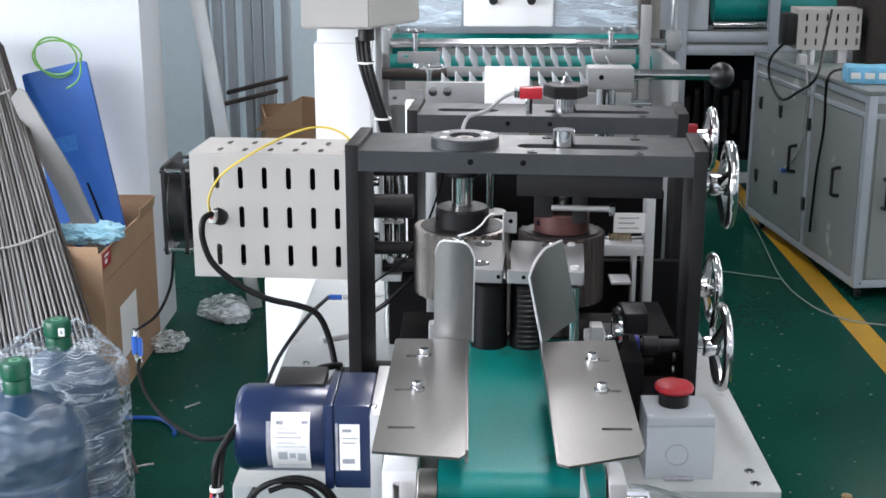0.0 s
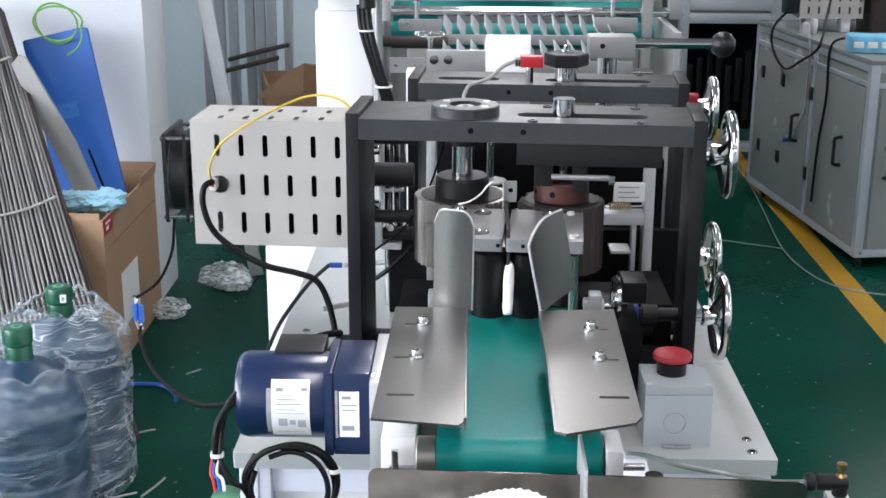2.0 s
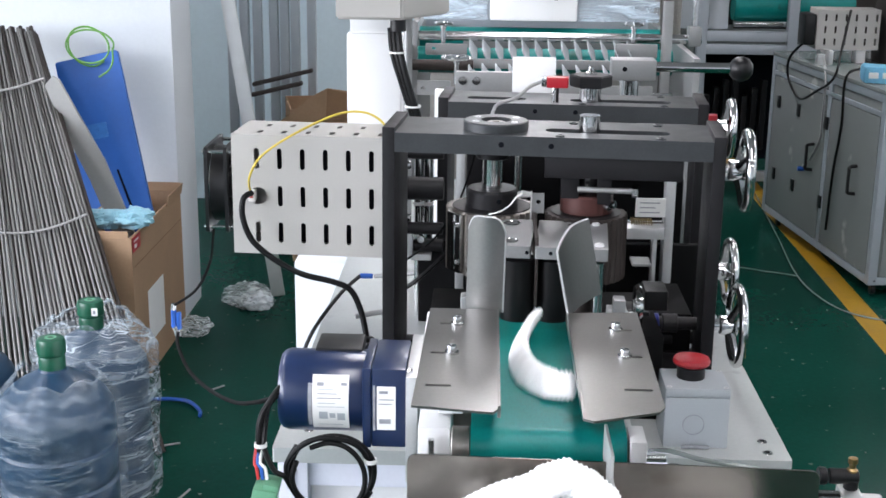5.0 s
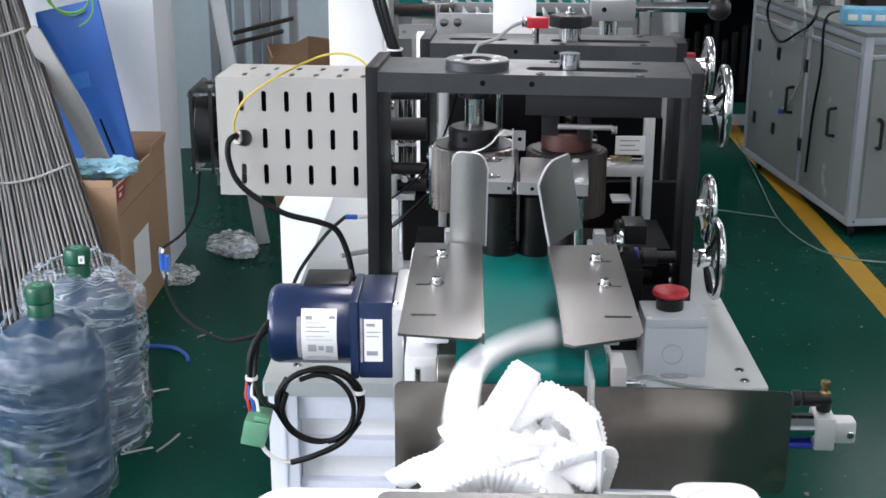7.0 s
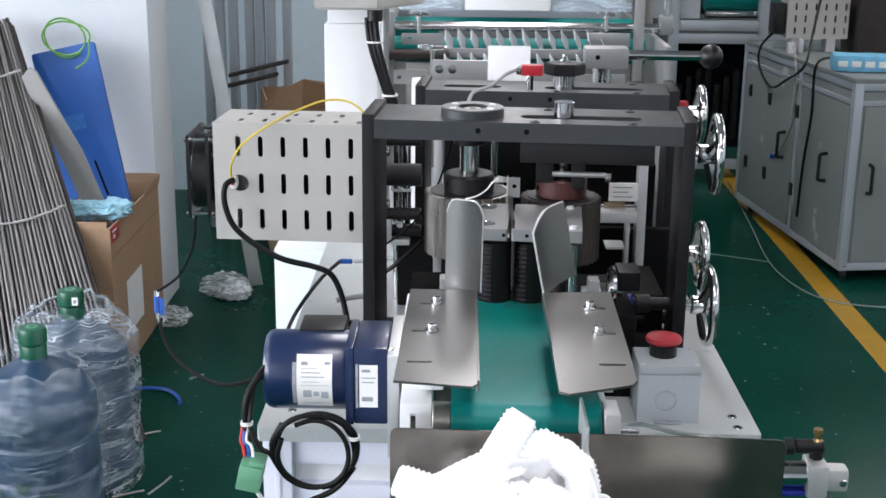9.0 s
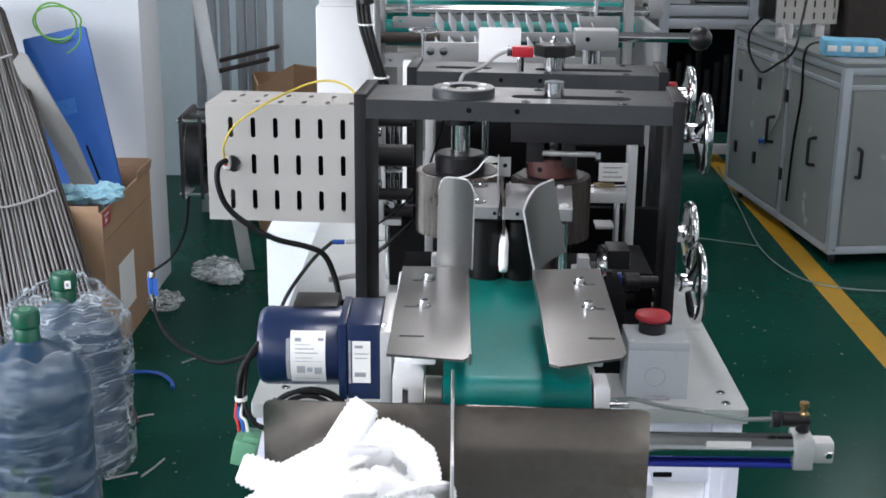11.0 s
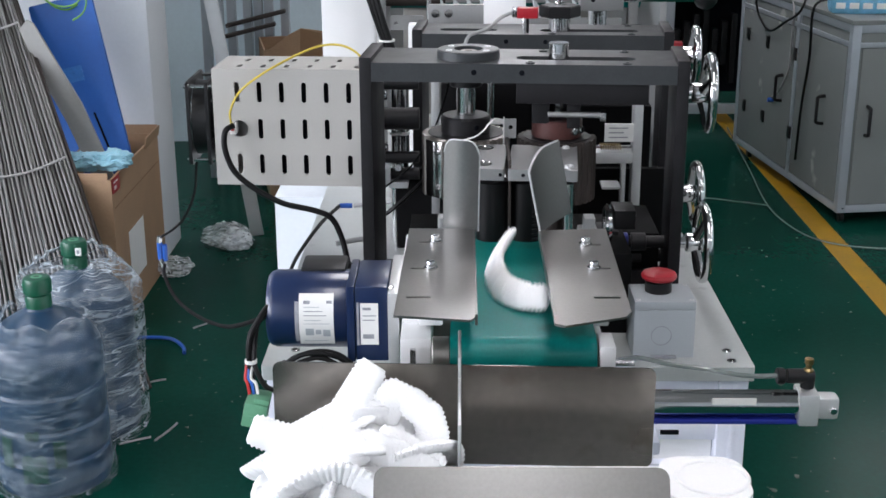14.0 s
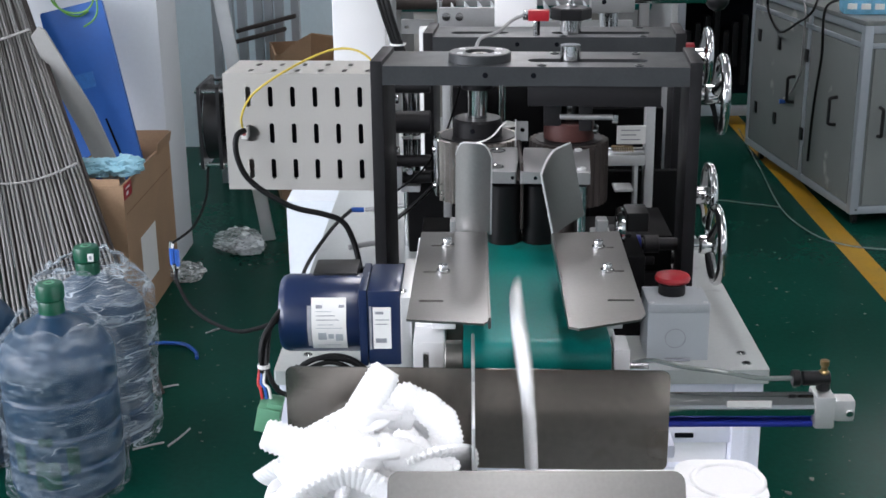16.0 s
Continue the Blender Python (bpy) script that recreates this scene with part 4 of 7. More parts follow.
def motor():
    m = thing("gear_motor", 0.0, 1.74, 0.92, "navy blue gear motor with white rating labels", "motor")
    cy, cz = 1.733, 0.965
    part("housing", L([(0, 0), (0.038, 0), (0.0415, 0.003), (0.0435, 0.009), (0.0435, 0.089), (0.042, 0.092), (0, 0.092)], -0.085, cy, cz, "x", 40), M_BLUE, m)
    part("end_flange", B((0.0045, 0.0134, cy - 0.0465, cy + 0.0465, cz - 0.0455, cz + 0.0425), bevel=0.0015), M_BLUE, m)
    part("gearbox", B((0.0135, 0.050, cy - 0.046, cy + 0.046, cz - 0.045, cz + 0.042), bevel=0.003), M_BLUE, m)
    r = 0.0438

    def wrap(x0, x1, lo, hi, rr):
        bm = bmesh.new()
        n = 10
        rows = [[bm.verts.new((x, cy - rr * math.cos(radians(lo + (hi - lo) * i / n)), cz + rr * math.sin(radians(lo + (hi - lo) * i / n)))) for i in range(n + 1)] for x in (x0, x1)]
        for i in range(n):
            bm.faces.new((rows[0][i], rows[1][i], rows[1][i + 1], rows[0][i + 1]))
        return bm

    part("rating_label", wrap(-0.048, -0.010, -43, 42, r + 0.0002), M_LABEL, m, "white rating label")
    for k, (u, v, lo, hi) in enumerate(((-0.043, -0.036, 26, 31), (-0.018, -0.012, 27, 31), (-0.043, -0.022, 15, 16.2), (-0.043, -0.018, 9, 10.2), (-0.042, -0.024, 2, 3), (-0.041, -0.032, -22, -10), (-0.022, -0.014, -24, -12), (-0.043, -0.017, -34, -32.8), (-0.043, -0.026, 21, 22), (-0.043, -0.014, -3, -2.2), (-0.03, -0.024, -20, -12))):
        part("print_bar", wrap(u, v, lo, hi, r + 0.0004), M_INK if k < 4 else M_GREY, m)
    part("side_mark", wrap(-0.0525, -0.0485, -36, 30, r + 0.0002), M_INK, m, "grey printed strip")
    y = cy - 0.0463
    part("gear_label", B((0.0195, 0.039, y - 0.0003, y, 0.940, 0.988)), M_LABEL, m, "white gearbox label")
    for z0, z1, xa, xb in ((0.980, 0.983, 0.022, 0.031), (0.973, 0.974, 0.022, 0.037), (0.968, 0.969, 0.022, 0.035), (0.947, 0.952, 0.022, 0.034)):
        part("print_bar", B((xa, xb, y - 0.0006, y - 0.0002, z0, z1)), M_INK, m)
    part("side_mark", B((0.0155, 0.018, y - 0.0004, y - 0.0001, 0.939, 0.989)), M_INK, m)
    for z in (cz - 0.039, cz + 0.039):
        part("flange_bolt", screw(0.0505, cy - 0.046, z, 0.004, 0.006, "x"), M_CHROME, m)
    part("vent_cover", B((-0.05, 0.0, cy + 0.0, cy + 0.05, cz + 0.034, cz + 0.0465), bevel=0.003), M_PLASTIC, m)
    # cable loop below
    c = thing("motor_cable", -0.03, 1.70, 0.80, "coiled black motor cable tied with white ties", "cable", "cables")
    cx, cz2, R = -0.028, 0.894, 0.044
    pts = [(-0.078, 1.70, 0.985), (-0.093, 1.69, 0.965), (-0.097, 1.68, 0.93), (-0.095, 1.675, 0.915), (-0.085, 1.67, 0.898), (-0.075, 1.67, 0.892)]
    for k in range(27):
        a = radians(200 - k * 30)
        pts.append((cx + (R + 0.0025 * math.sin(k * 1.3)) * math.cos(a), 1.675 - 0.004 * math.sin(k * 0.9), cz2 + (R + 0.002 * math.cos(k)) * math.sin(a)))
    part("coil", T(pts, 0.0029, 8, 5), M_RUBBER, c)
    part("inner_coil", T([(cx - 0.001 + (R - 0.006) * math.cos(radians(120 - k * 30)), 1.669 + 0.003 * math.sin(k), cz2 - 0.002 + (R - 0.0055) * math.sin(radians(120 - k * 30))) for k in range(12)], 0.0029, 8, 5), M_RUBBER, c)
    part("second_lead", T([(-0.08, 1.70, 0.98), (-0.099, 1.685, 0.955), (-0.103, 1.68, 0.925), (-0.1, 1.68, 0.90)], 0.0036, 8), M_RUBBER, c)
    part("tail", T([(0.014, 1.672, 0.877), (-0.006, 1.67, 0.852), (-0.036, 1.668, 0.837), (-0.06, 1.67, 0.828)], 0.0034, 8), M_RUBBER, c)
    for x, z in ((0.014, 0.91), (-0.022, 0.850), (-0.1, 0.925)):
        part("cable_tie", L([(0.0055, -0.002), (0.0068, -0.002), (0.0068, 0.002), (0.0055, 0.002)], x, 1.675, z, "x" if z < 0.86 else "z", 12, closed=True), M_LABEL, c, "white cable tie")
    for k, (mm, dx) in enumerate(((M_RWIRE, -0.003), (M_BWIRE, 0.0), (M_LABEL, 0.003))):
        part("lead_wire", T([(-0.102 + dx, 1.68, 0.922), (-0.104 + dx, 1.675, 0.905), (-0.1 + dx * 1.5, 1.672, 0.90), (-0.098 + dx * 1.5, 1.67, 0.888)], 0.0018, 6), mm, c)
    part("white_lead", T([(-0.092, 1.668, 0.852), (-0.085, 1.668, 0.84), (-0.07, 1.668, 0.830), (-0.06, 1.67, 0.828)], 0.0025, 6), M_LABEL, c)
    tb = thing("terminal_plug", -0.1, 1.67, 0.82, "pale green screw terminal plug hanging on wires", "connector")
    part("shell", B((-0.1095, -0.084, 1.655, 1.685, 0.854, 0.882), bevel=0.0015, rot=turn_about(-0.097, 1.67, 0.866, 0, 12, 0)), M_PLUG, tb)
    part("step", B((-0.1, -0.0835, 1.657, 1.683, 0.8825, 0.8885), bevel=0.001, rot=turn_about(-0.097, 1.67, 0.866, 0, 12, 0)), M_PLUG, tb)
    part("rib", B((-0.105, -0.087, 1.6545, 1.656, 0.866, 0.8675), rot=turn_about(-0.097, 1.67, 0.866, 0, 12, 0)), M_PLUG, tb)


def conveyor():
    c = thing("belt_conveyor", 0.19, 1.72, 0.9, "short belt conveyor with green belt and aluminium sides", "conveyor")
    bm = bmesh.new()
    out, r, zc = [], 0.0215, 0.9785
    for k in range(13):
        a = radians(90 + 180 * k / 12)
        out.append((1.5665 + r * math.cos(a), zc + r * math.sin(a)))
    for k in range(13):
        a = radians(-90 + 180 * k / 12)
        out.append((1.90 + r * math.cos(a), zc + r * math.sin(a)))
    v = [[bm.verts.new((x, y, z)) for y, z in out] for x in (0.118, 0.262)]
    for i in range(len(out)):
        j = (i + 1) % len(out)
        bm.faces.new((v[0][i], v[0][j], v[1][j], v[1][i]))
    bm.faces.new(v[0])
    bm.faces.new(list(reversed(v[1])))
    bmesh.ops.recalc_face_normals(bm, faces=bm.faces)
    part("belt", bm, M_BELT, c, "worn green belt")
    part("roller_end", C(0.1, 1.5665, 0.9785, 0.0185, 0.018, "x", 28), M_STEELD, c)
    part("roller_end", C(0.2605, 1.5665, 0.9785, 0.0185, 0.003, "x", 28), M_STEELD, c)
    part("bearing_block", B((0.068, 0.099, 1.575, 1.62, 0.958, 0.992), (0.068, 0.1, 1.62, 1.88, 0.955, 0.995), bevel=0.002), M_WHITE, c)
    part("bearing_block", B((0.2645, 0.280, 1.545, 1.585, 0.958, 0.996), (0.265, 0.273, 1.585, 1.88, 0.955, 0.985), bevel=0.0025), M_WHITE, c)
    part("motor_bracket", B((0.0505, 0.0625, 1.668, 1.80, 0.89, 1.006), bevel=0.0015), M_ALU, c, "upright aluminium motor plate")
    part("tension_rod", C(0.075, 1.572, 0.963, 0.004, 0.03, "x", 12), M_CHROME, c)
    part("tension_rod", C(0.28, 1.585, 0.962, 0.0035, 0.024, "x", 12), M_CHROME, c)
    part("tension_bolt", B((0.078, 0.084, 1.562, 1.569, 0.965, 0.985), bevel=0.001), M_CHROME, c)
    part("mount_plate", B((0.06, 0.1, 1.76, 1.79, 0.858, 0.955), (0.265, 0.281, 1.84, 1.88, 0.858, 0.955), bevel=0.002), M_WHITE, c, "white painted mounting plate")
    part("mount_plate", B((0.0615, 0.12, 1.80, 1.90, 0.858, 1.0), bevel=0.002), M_WHITE, c)
    part("under_frame", B((0.1, 0.265, 1.63, 1.86, 0.957, 0.997), bevel=0.002), M_STEELD, c)
    b = thing("lilac_bracket", 0.3, 1.62, 0.9, "pale lilac painted bracket with chrome thumb screw", "bracket")
    part("wing", B((0.286, 0.306, 1.60, 1.65, 0.87, 0.938), bevel=0.004, rot=turn_about(0.297, 1.63, 0.9, 0, 0, 18)), M_LAVENDER, b)
    part("arm", B((0.29, 0.31, 1.63, 1.83, 0.862, 0.885), bevel=0.002), M_LAVENDER, b)
    part("thumb_screw", L([(0, 0), (0.006, 0), (0.006, 0.004), (0.0085, 0.005), (0.0085, 0.010), (0, 0.010)], 0.315, 1.60, 0.937, n=16), M_CHROME, b)
    part("screw_stem", C(0.315, 1.60, 0.9, 0.005, 0.038, n=12), M_PLASTIC, b)
    part("cross_pin", C(0.282, 1.6, 0.925, 0.003, 0.034, "x", 10), M_CHROME, b)


def guides():
    """Stainless chute wings and uprights that lead the goods over the belt."""
    for side in ("left", "right"):
        g0 = thing("guide_wing", 0.106 if side == "left" else 0.25, 1.62, 0.995, "bent stainless guide wing clamped with cap screws", "guide", "guide wings")
        if side == "left":
            out = [(0.071, 1.757), (0.1435, 1.757), (0.1415, 1.483), (0.137, 1.476), (0.0665, 1.487)]
            slots = [stadium(0.094, 1.707, 0.022, 0.005, 4), stadium(0.088, 1.62, 0.022, 0.005, 4), stadium(0.088, 1.535, 0.024, 0.005, 4)]
            scr = ((0.101, 1.707), (0.098, 1.62))
            up0, up1 = (0.1475, 1.757), (0.109, 1.772)
        else:
            out = [(0.2165, 1.75), (0.290, 1.757), (0.2865, 1.497), (0.280, 1.485), (0.2225, 1.462), (0.2135, 1.468)]
            slots = [stadium(0.268, 1.698, 0.022, 0.005, 4), stadium(0.270, 1.62, 0.022, 0.005, 4), stadium(0.268, 1.535, 0.026, 0.005, 4)]
            scr = ((0.262, 1.698), (0.2635, 1.62))
            up0, up1 = (0.2165, 1.75), (0.2565, 1.83)
        part("wing", sheet(out, slots, 0.0022, flat(1.051)), M_STEEL, g0, "flat brushed stainless wing with slots")
        # upright cheek, slightly bowed, with rounded upper corners and a painted edge glint
        d = Vector((up1[0] - up0[0], up1[1] - up0[1], 0))
        lean, hi, bow = (0.015, 1.151, 0.0045) if side == "left" else (-0.20, 1.134, -0.003)
        out = Vector((d.y, -d.x, 0)).normalized() * (-1 if side == "left" else 1)
        nu, nv, faces = 12, 14, []
        for off in (0.0, 0.0018):
            grid = []
            for a in range(nu + 1):
                u, col = a / nu, []
                top = hi - 0.016 * (abs(2 * u - 1) ** 5 if side == "left" else max(0.0, 1 - 1.6 * u) ** 1.7)
                for b in range(nv + 1):
                    z = 1.048 + (top - 1.048) * b / nv
                    col.append(Vector((up0[0], up0[1], z)) + d * u + Vector((lean * (z - 1.05), 0, 0)) + out * (bow * (1 - (2 * u - 1) ** 2) + off))
                grid.append(col)
            faces.append(grid)
        bm = bmesh.new()
        vs = [[[bm.verts.new(p) for p in col] for col in grid] for grid in faces]
        for g in vs:
            for a in range(nu):
                for b in range(nv):
                    bm.faces.new((g[a][b], g[a + 1][b], g[a + 1][b + 1], g[a][b + 1]))
        rim = [(a, 0) for a in range(nu)] + [(nu, b) for b in range(nv)] + [(a, nv) for a in range(nu, 0, -1)] + [(0, b) for b in range(nv, 0, -1)]
        for p, q in zip(rim, rim[1:] + rim[:1]):
            bm.faces.new((vs[0][p[0]][p[1]], vs[0][q[0]][q[1]], vs[1][q[0]][q[1]], vs[1][p[0]][p[1]]))
        bmesh.ops.recalc_face_normals(bm, faces=bm.faces)
        part("upright", bm, M_STEEL, g0, "bowed stainless cheek with rounded corners")
        edge = [faces[0][0][b] for b in range(nv + 1)] + [faces[0][a][nv] for a in range(1, nu + 1)]
        # Light caught on the sheet's edge, modelled as a pale tube.
        part("cut_edge", T([tuple(p) for p in edge], 0.0013, 8, 0), M_ALU, g0, "pale bead painted as light caught on the edge")
        fx = 0.1428 if side == "left" else 0.2160
        part("fold", B((fx - 0.0014, fx + 0.0014, 1.49, up0[1], 1.040, 1.0512), bevel=0.0008), M_STEEL, g0)
        for x, y in scr:
            part("screw", L([(0, 0.004), (0.002, 0.004), (0.0025, 0.008), (0.0045, 0.008), (0.0048, 0.0074), (0.0048, 0.002), (0.007, 0.002), (0.007, 0), (0, 0)], x, y, 1.051, n=16), M_CHROME, g0)
        sx = 0.098 if side == "left" else 0.2665
        if side == "left":
            part("support", B((0.077, 0.112, 1.52, 1.725, 1.034, 1.0482), (0.086, 0.110, 1.60, 1.72, 0.996, 1.034), bevel=0.002), M_WHITE, g0, "white block under the slots")
        else:
            part("support", B((sx - 0.012, sx + 0.012, 1.60, 1.72, 0.996, 1.0486), bevel=0.002), M_ALU, g0)
        px = 0.108 if side == "left" else 0.276
        part("rear_block", B((px - 0.006, px + 0.007, 1.80, 1.82, 0.995, 1.05), bevel=0.002), M_SATIN, g0)


def stop_box():
    e = thing("emergency_stop_box", 0.374, 1.895, 0.858, "grey plastic emergency stop box with red mushroom button", "switch box")
    part("case", B((0.3375, 0.4115, 1.8455, 1.9105, 0.858, 0.9195), bevel=0.0005), M_GREY, e)
    part("lid", B((0.3371, 0.4119, 1.845, 1.911, 0.9195, 0.931), bevel=0.002), M_GREY, e)
    part("button_base", L([(0, 0), (0.0165, 0), (0.0165, 0.012), (0.0175, 0.014), (0, 0.014)], 0.371, 1.885, 0.931, n=28), M_PLASTIC, e, "black button collar")
    part("mushroom_button", L([(0, 0), (0.014, 0), (0.021, 0.003), (0.022, 0.006), (0.0205, 0.0095), (0.014, 0.0118), (0.006, 0.0127), (0, 0.0129)], 0.371, 1.885, 0.945, n=36), M_RED, e, "red mushroom push button")
    for x in (0.342, 0.407):
        for y in (1.851, 1.905):
            part("lid_screw", screw(x, y, 0.9305, 0.0032, 0.001), M_ALU, e)
    part("knockout_ring", L([(0.0117, 0), (0.0126, 0), (0.0126, 0.0006), (0.0117, 0.0006)], 0.371, 1.8443, 0.887, "y", 36, closed=True), M_INK, e, "round knockout mark")
    part("mount_tab", B((0.358, 0.39, 1.8395, 1.844, 0.8585, 0.862), bevel=0.001), M_INK, e)
    e.location.x += 0.002


machine_table()
side_cabinet()
EARLIER = top_things()
front_module()
swing(top_things() - EARLIER, ("roller_frame", "bearing_flange", "drive_spindle", "fluted_roller", "slide_block", "brown_collar", "handwheel"), 0.0, 2.0, -4.3, -0.011)
swing(top_things() - EARLIER, ("bridge_plate",), 0.195, 1.93, -4.3)
side_wheels()
EARLIER = top_things()
rear_module()
swing(top_things() - EARLIER, ("roller_frame", "hexagon_grip", "proximity_sensor", "red_terminal", "handwheel"), 0.053, 2.387, -3.8, -0.024)
clamp_clutter()
EARLIER = top_things()
heater()
swing(top_things() - EARLIER, ("heater_cover",), -0.2325, 2.23, -3.5, -0.004)
motor()
conveyor()
guides()
stop_box()


# ---- goods outlet ----
def outlet():
    t = thing("sorting_tray", 0.243, 1.5, 0.89, "dull stainless sliding sorting tray with upright divider", "tray")
    out = rounded(0.062, 0.424, 0.893, 0.996, 0.008)
    part("back_panel", sheet(out, [], 0.002, facing(1.5)), M_TRAY, t, "dull stainless back panel")
    # Sheet added under the goods to reflect light onto the back panel.
    part("floor_sheet", B((0.064, 0.2383, 1.39, 1.4975, 0.894, 0.896), bevel=0.0006), M_STEEL, t, "stainless floor of the first compartment, added to brighten the back panel")
    part("divider", B((0.2385, 0.2415, 1.368, 1.5, 0.83, 0.998), (0.2385, 0.2415, 1.465, 1.535, 0.985, 1.018), bevel=0.001, rot=turn_about(0.24, 1.5, 0, 0, 0, 2.2)), M_ALU, t, "thin upright divider sheet")
    a = thing("air_cylinder", 0.42, 1.6, 0.89, "stainless pneumatic cylinder with hoses and blue sleeve", "pneumatic cylinder")
    part("barrel", C(0.30, 1.6, 0.912, 0.0135, 0.175, "x", 28), M_CHROME, a)
    part("rod", C(0.16, 1.535, 0.90, 0.005, 0.15, "x", 14), M_CHROME, a)
    part("rail", B((0.30, 0.474, 1.588, 1.606, 0.8925, 0.898), bevel=0.002), M_CYLB, a, "cobalt blue guide sleeve")
    part("end_cap", B((0.474, 0.4945, 1.584, 1.616, 0.892, 0.927), bevel=0.003), M_ALU, a)
    part("clevis", B((0.4945, 0.5165, 1.590, 1.610, 0.897, 0.921), bevel=0.004), M_ALU, a)
    part("clevis_pin", C(0.51, 1.5865, 0.908, 0.004, 0.003, "y", 14), M_CHROME, a)
    part("label", B((0.385, 0.43, 1.5855, 1.5865, 0.916, 0.923)), M_LABEL, a, "white label with pale blue print")
    part("front_cap", B((0.30, 0.318, 1.583, 1.617, 0.89, 0.93), bevel=0.003), M_ALU, a)
    part("mount_arm", B((0.31, 0.34, 1.618, 1.83, 0.842, 0.857), (0.31, 0.33, 1.60, 1.63, 0.842, 0.9), bevel=0.002), M_LAVENDER, a)
    f = thing("flow_valve", 0.48, 1.6, 0.929, "brass and black flow control fitting with clear hose", "fitting")
    part("stem", C(0.484, 1.6, 0.929, 0.007, 0.014), M_PLASTIC, f)
    part("elbow", C(0.462, 1.6, 0.942, 0.0075, 0.028, "x", 16), M_PLASTIC, f)
    part("collar", C(0.452, 1.6, 0.942, 0.0085, 0.008, "x", 16), M_PLASTIC, f)
    part("body", L([(0, 0), (0.0055, 0), (0.0055, 0.006), (0.0032, 0.008), (0.0032, 0.012), (0.0046, 0.013), (0.0046, 0.018), (0, 0.019)], 0.484, 1.6, 0.943, n=14), M_BRASS, f, "brass needle valve")
    part("hose", T([(0.455, 1.6, 0.942), (0.42, 1.6, 0.942), (0.38, 1.605, 0.947), (0.345, 1.62, 0.946), (0.32, 1.66, 0.936), (0.31, 1.74, 0.90)], 0.0026, 10), M_TUBEC, f, "clear plastic air hose")
    p = thing("front_plate", 0.179, 1.345, 0.80, "brushed stainless front plate with rounded corners", "plate")
    part("plate", sheet(rounded(0.056, 0.302, 0.74, 0.971, 0.01), [], 0.003, turn_about(0, 1.345, 0.971, -28, 0, 0) @ facing(1.345)), M_STEEL, p)
    part("stay", B((0.06, 0.085, 1.24, 1.83, 0.715, 0.734), (0.27, 0.295, 1.24, 1.83, 0.715, 0.734), bevel=0.002), M_STEELD, p)
    # white bin under the tray
    b = thing("collecting_bin", 0.155, 1.42, 0.735, "white plastic collecting bin with rounded rim", "bin")
    bx0, bx1, by0, by1 = -0.055, 0.372, 1.352, 1.432
    part("floor_sheet", B((bx0 + 0.01, bx1 - 0.01, by0 + 0.01, by1 - 0.01, 0.735, 0.74)), M_WHITE, b)
    bm = bmesh.new()
    rings = []
    for ins, z in ((0.012, 0.735), (0.004, 0.91), (0.0, 0.918), (0.0, 0.925), (0.003, 0.928), (0.012, 0.928), (0.016, 0.923), (0.018, 0.91), (0.022, 0.74)):
        rings.append([bm.verts.new((x, y, z)) for x, y in rounded(bx0 + ins, bx1 - ins, by0 + ins, by1 - ins, 0.03)])
    n = len(rings[0])
    for q, w in zip(rings, rings[1:]):
        for i in range(n):
            bm.faces.new((q[i], q[(i + 1) % n], w[(i + 1) % n], w[i]))
    bmesh.ops.recalc_face_normals(bm, faces=bm.faces)
    part("wall", bm, M_WHITE, b)
    part("corner_flange", sheet(rounded(0.305, bx1 + 0.008, by0 + 0.002, by1 + 0.004, 0.022, 6), [], 0.006, flat(0.9345)), M_WHITE, b, "rounded white corner flange")
    part("oval_rim", T([(0.349 + 0.031 * math.cos(2 * math.pi * k / 24), (by0 + by1) / 2 + 0.004 + 0.030 * math.sin(2 * math.pi * k / 24), 0.9352) for k in range(25)], 0.0022, 8, 3), M_WHITE, b, "raised oval rim")
    part("base_stand", B((bx0 + 0.03, bx1 - 0.03, by0 + 0.02, by1 - 0.02, 0.726, 0.735)), M_WHITE, b)
    return t


TRAY = outlet()


# ---- left of the machine ----
def bottle(x, y, name_label, wrapped=True):
    b = thing("water_bottle", x, y, 0, name_label, "water bottle", "water bottles")
    prof = [(0, 0.004), (0.11, 0.0), (0.126, 0.008), (0.132, 0.03), (0.132, 0.085), (0.1275, 0.092), (0.1275, 0.102), (0.132, 0.11), (0.132, 0.165), (0.1275, 0.172), (0.1275, 0.182), (0.132, 0.19), (0.132, 0.25), (0.1275, 0.257), (0.1275, 0.267), (0.132, 0.275), (0.132, 0.33), (0.128, 0.352), (0.112, 0.378), (0.085, 0.402), (0.055, 0.42), (0.032, 0.432), (0.0275, 0.44), (0.0275, 0.465), (0, 0.465)]
    part("body", L(prof, x, y, 0, n=40), M_PETB, b, "translucent blue ribbed bottle body")
    part("cap", L([(0.0255, 0.436), (0.0295, 0.437), (0.0295, 0.462), (0.0275, 0.466), (0.0285, 0.47), (0.032, 0.472), (0.0325, 0.497), (0.029, 0.506), (0.022, 0.509), (0, 0.506)], x, y, 0, n=28), M_CAP, b, "green snap cap")
    part("cap_print", L([(0.007, 0.0), (0.013, 0.0), (0.0132, 0.0005), (0.007, 0.0008)], x, y, 0.5078, n=24, closed=True), M_PLUG, b, "pale printed ring on the cap")
    if y > 3.35:
        part("neck_tag", B((x + 0.012, x + 0.026, y - 0.0315, y - 0.0265, 0.476, 0.495)), M_LABEL, b, "white neck tag with dark mark")
        part("tag_mark", B((x + 0.016, x + 0.022, y - 0.0321, y - 0.0316, 0.481, 0.490)), M_INK, b)
    return b


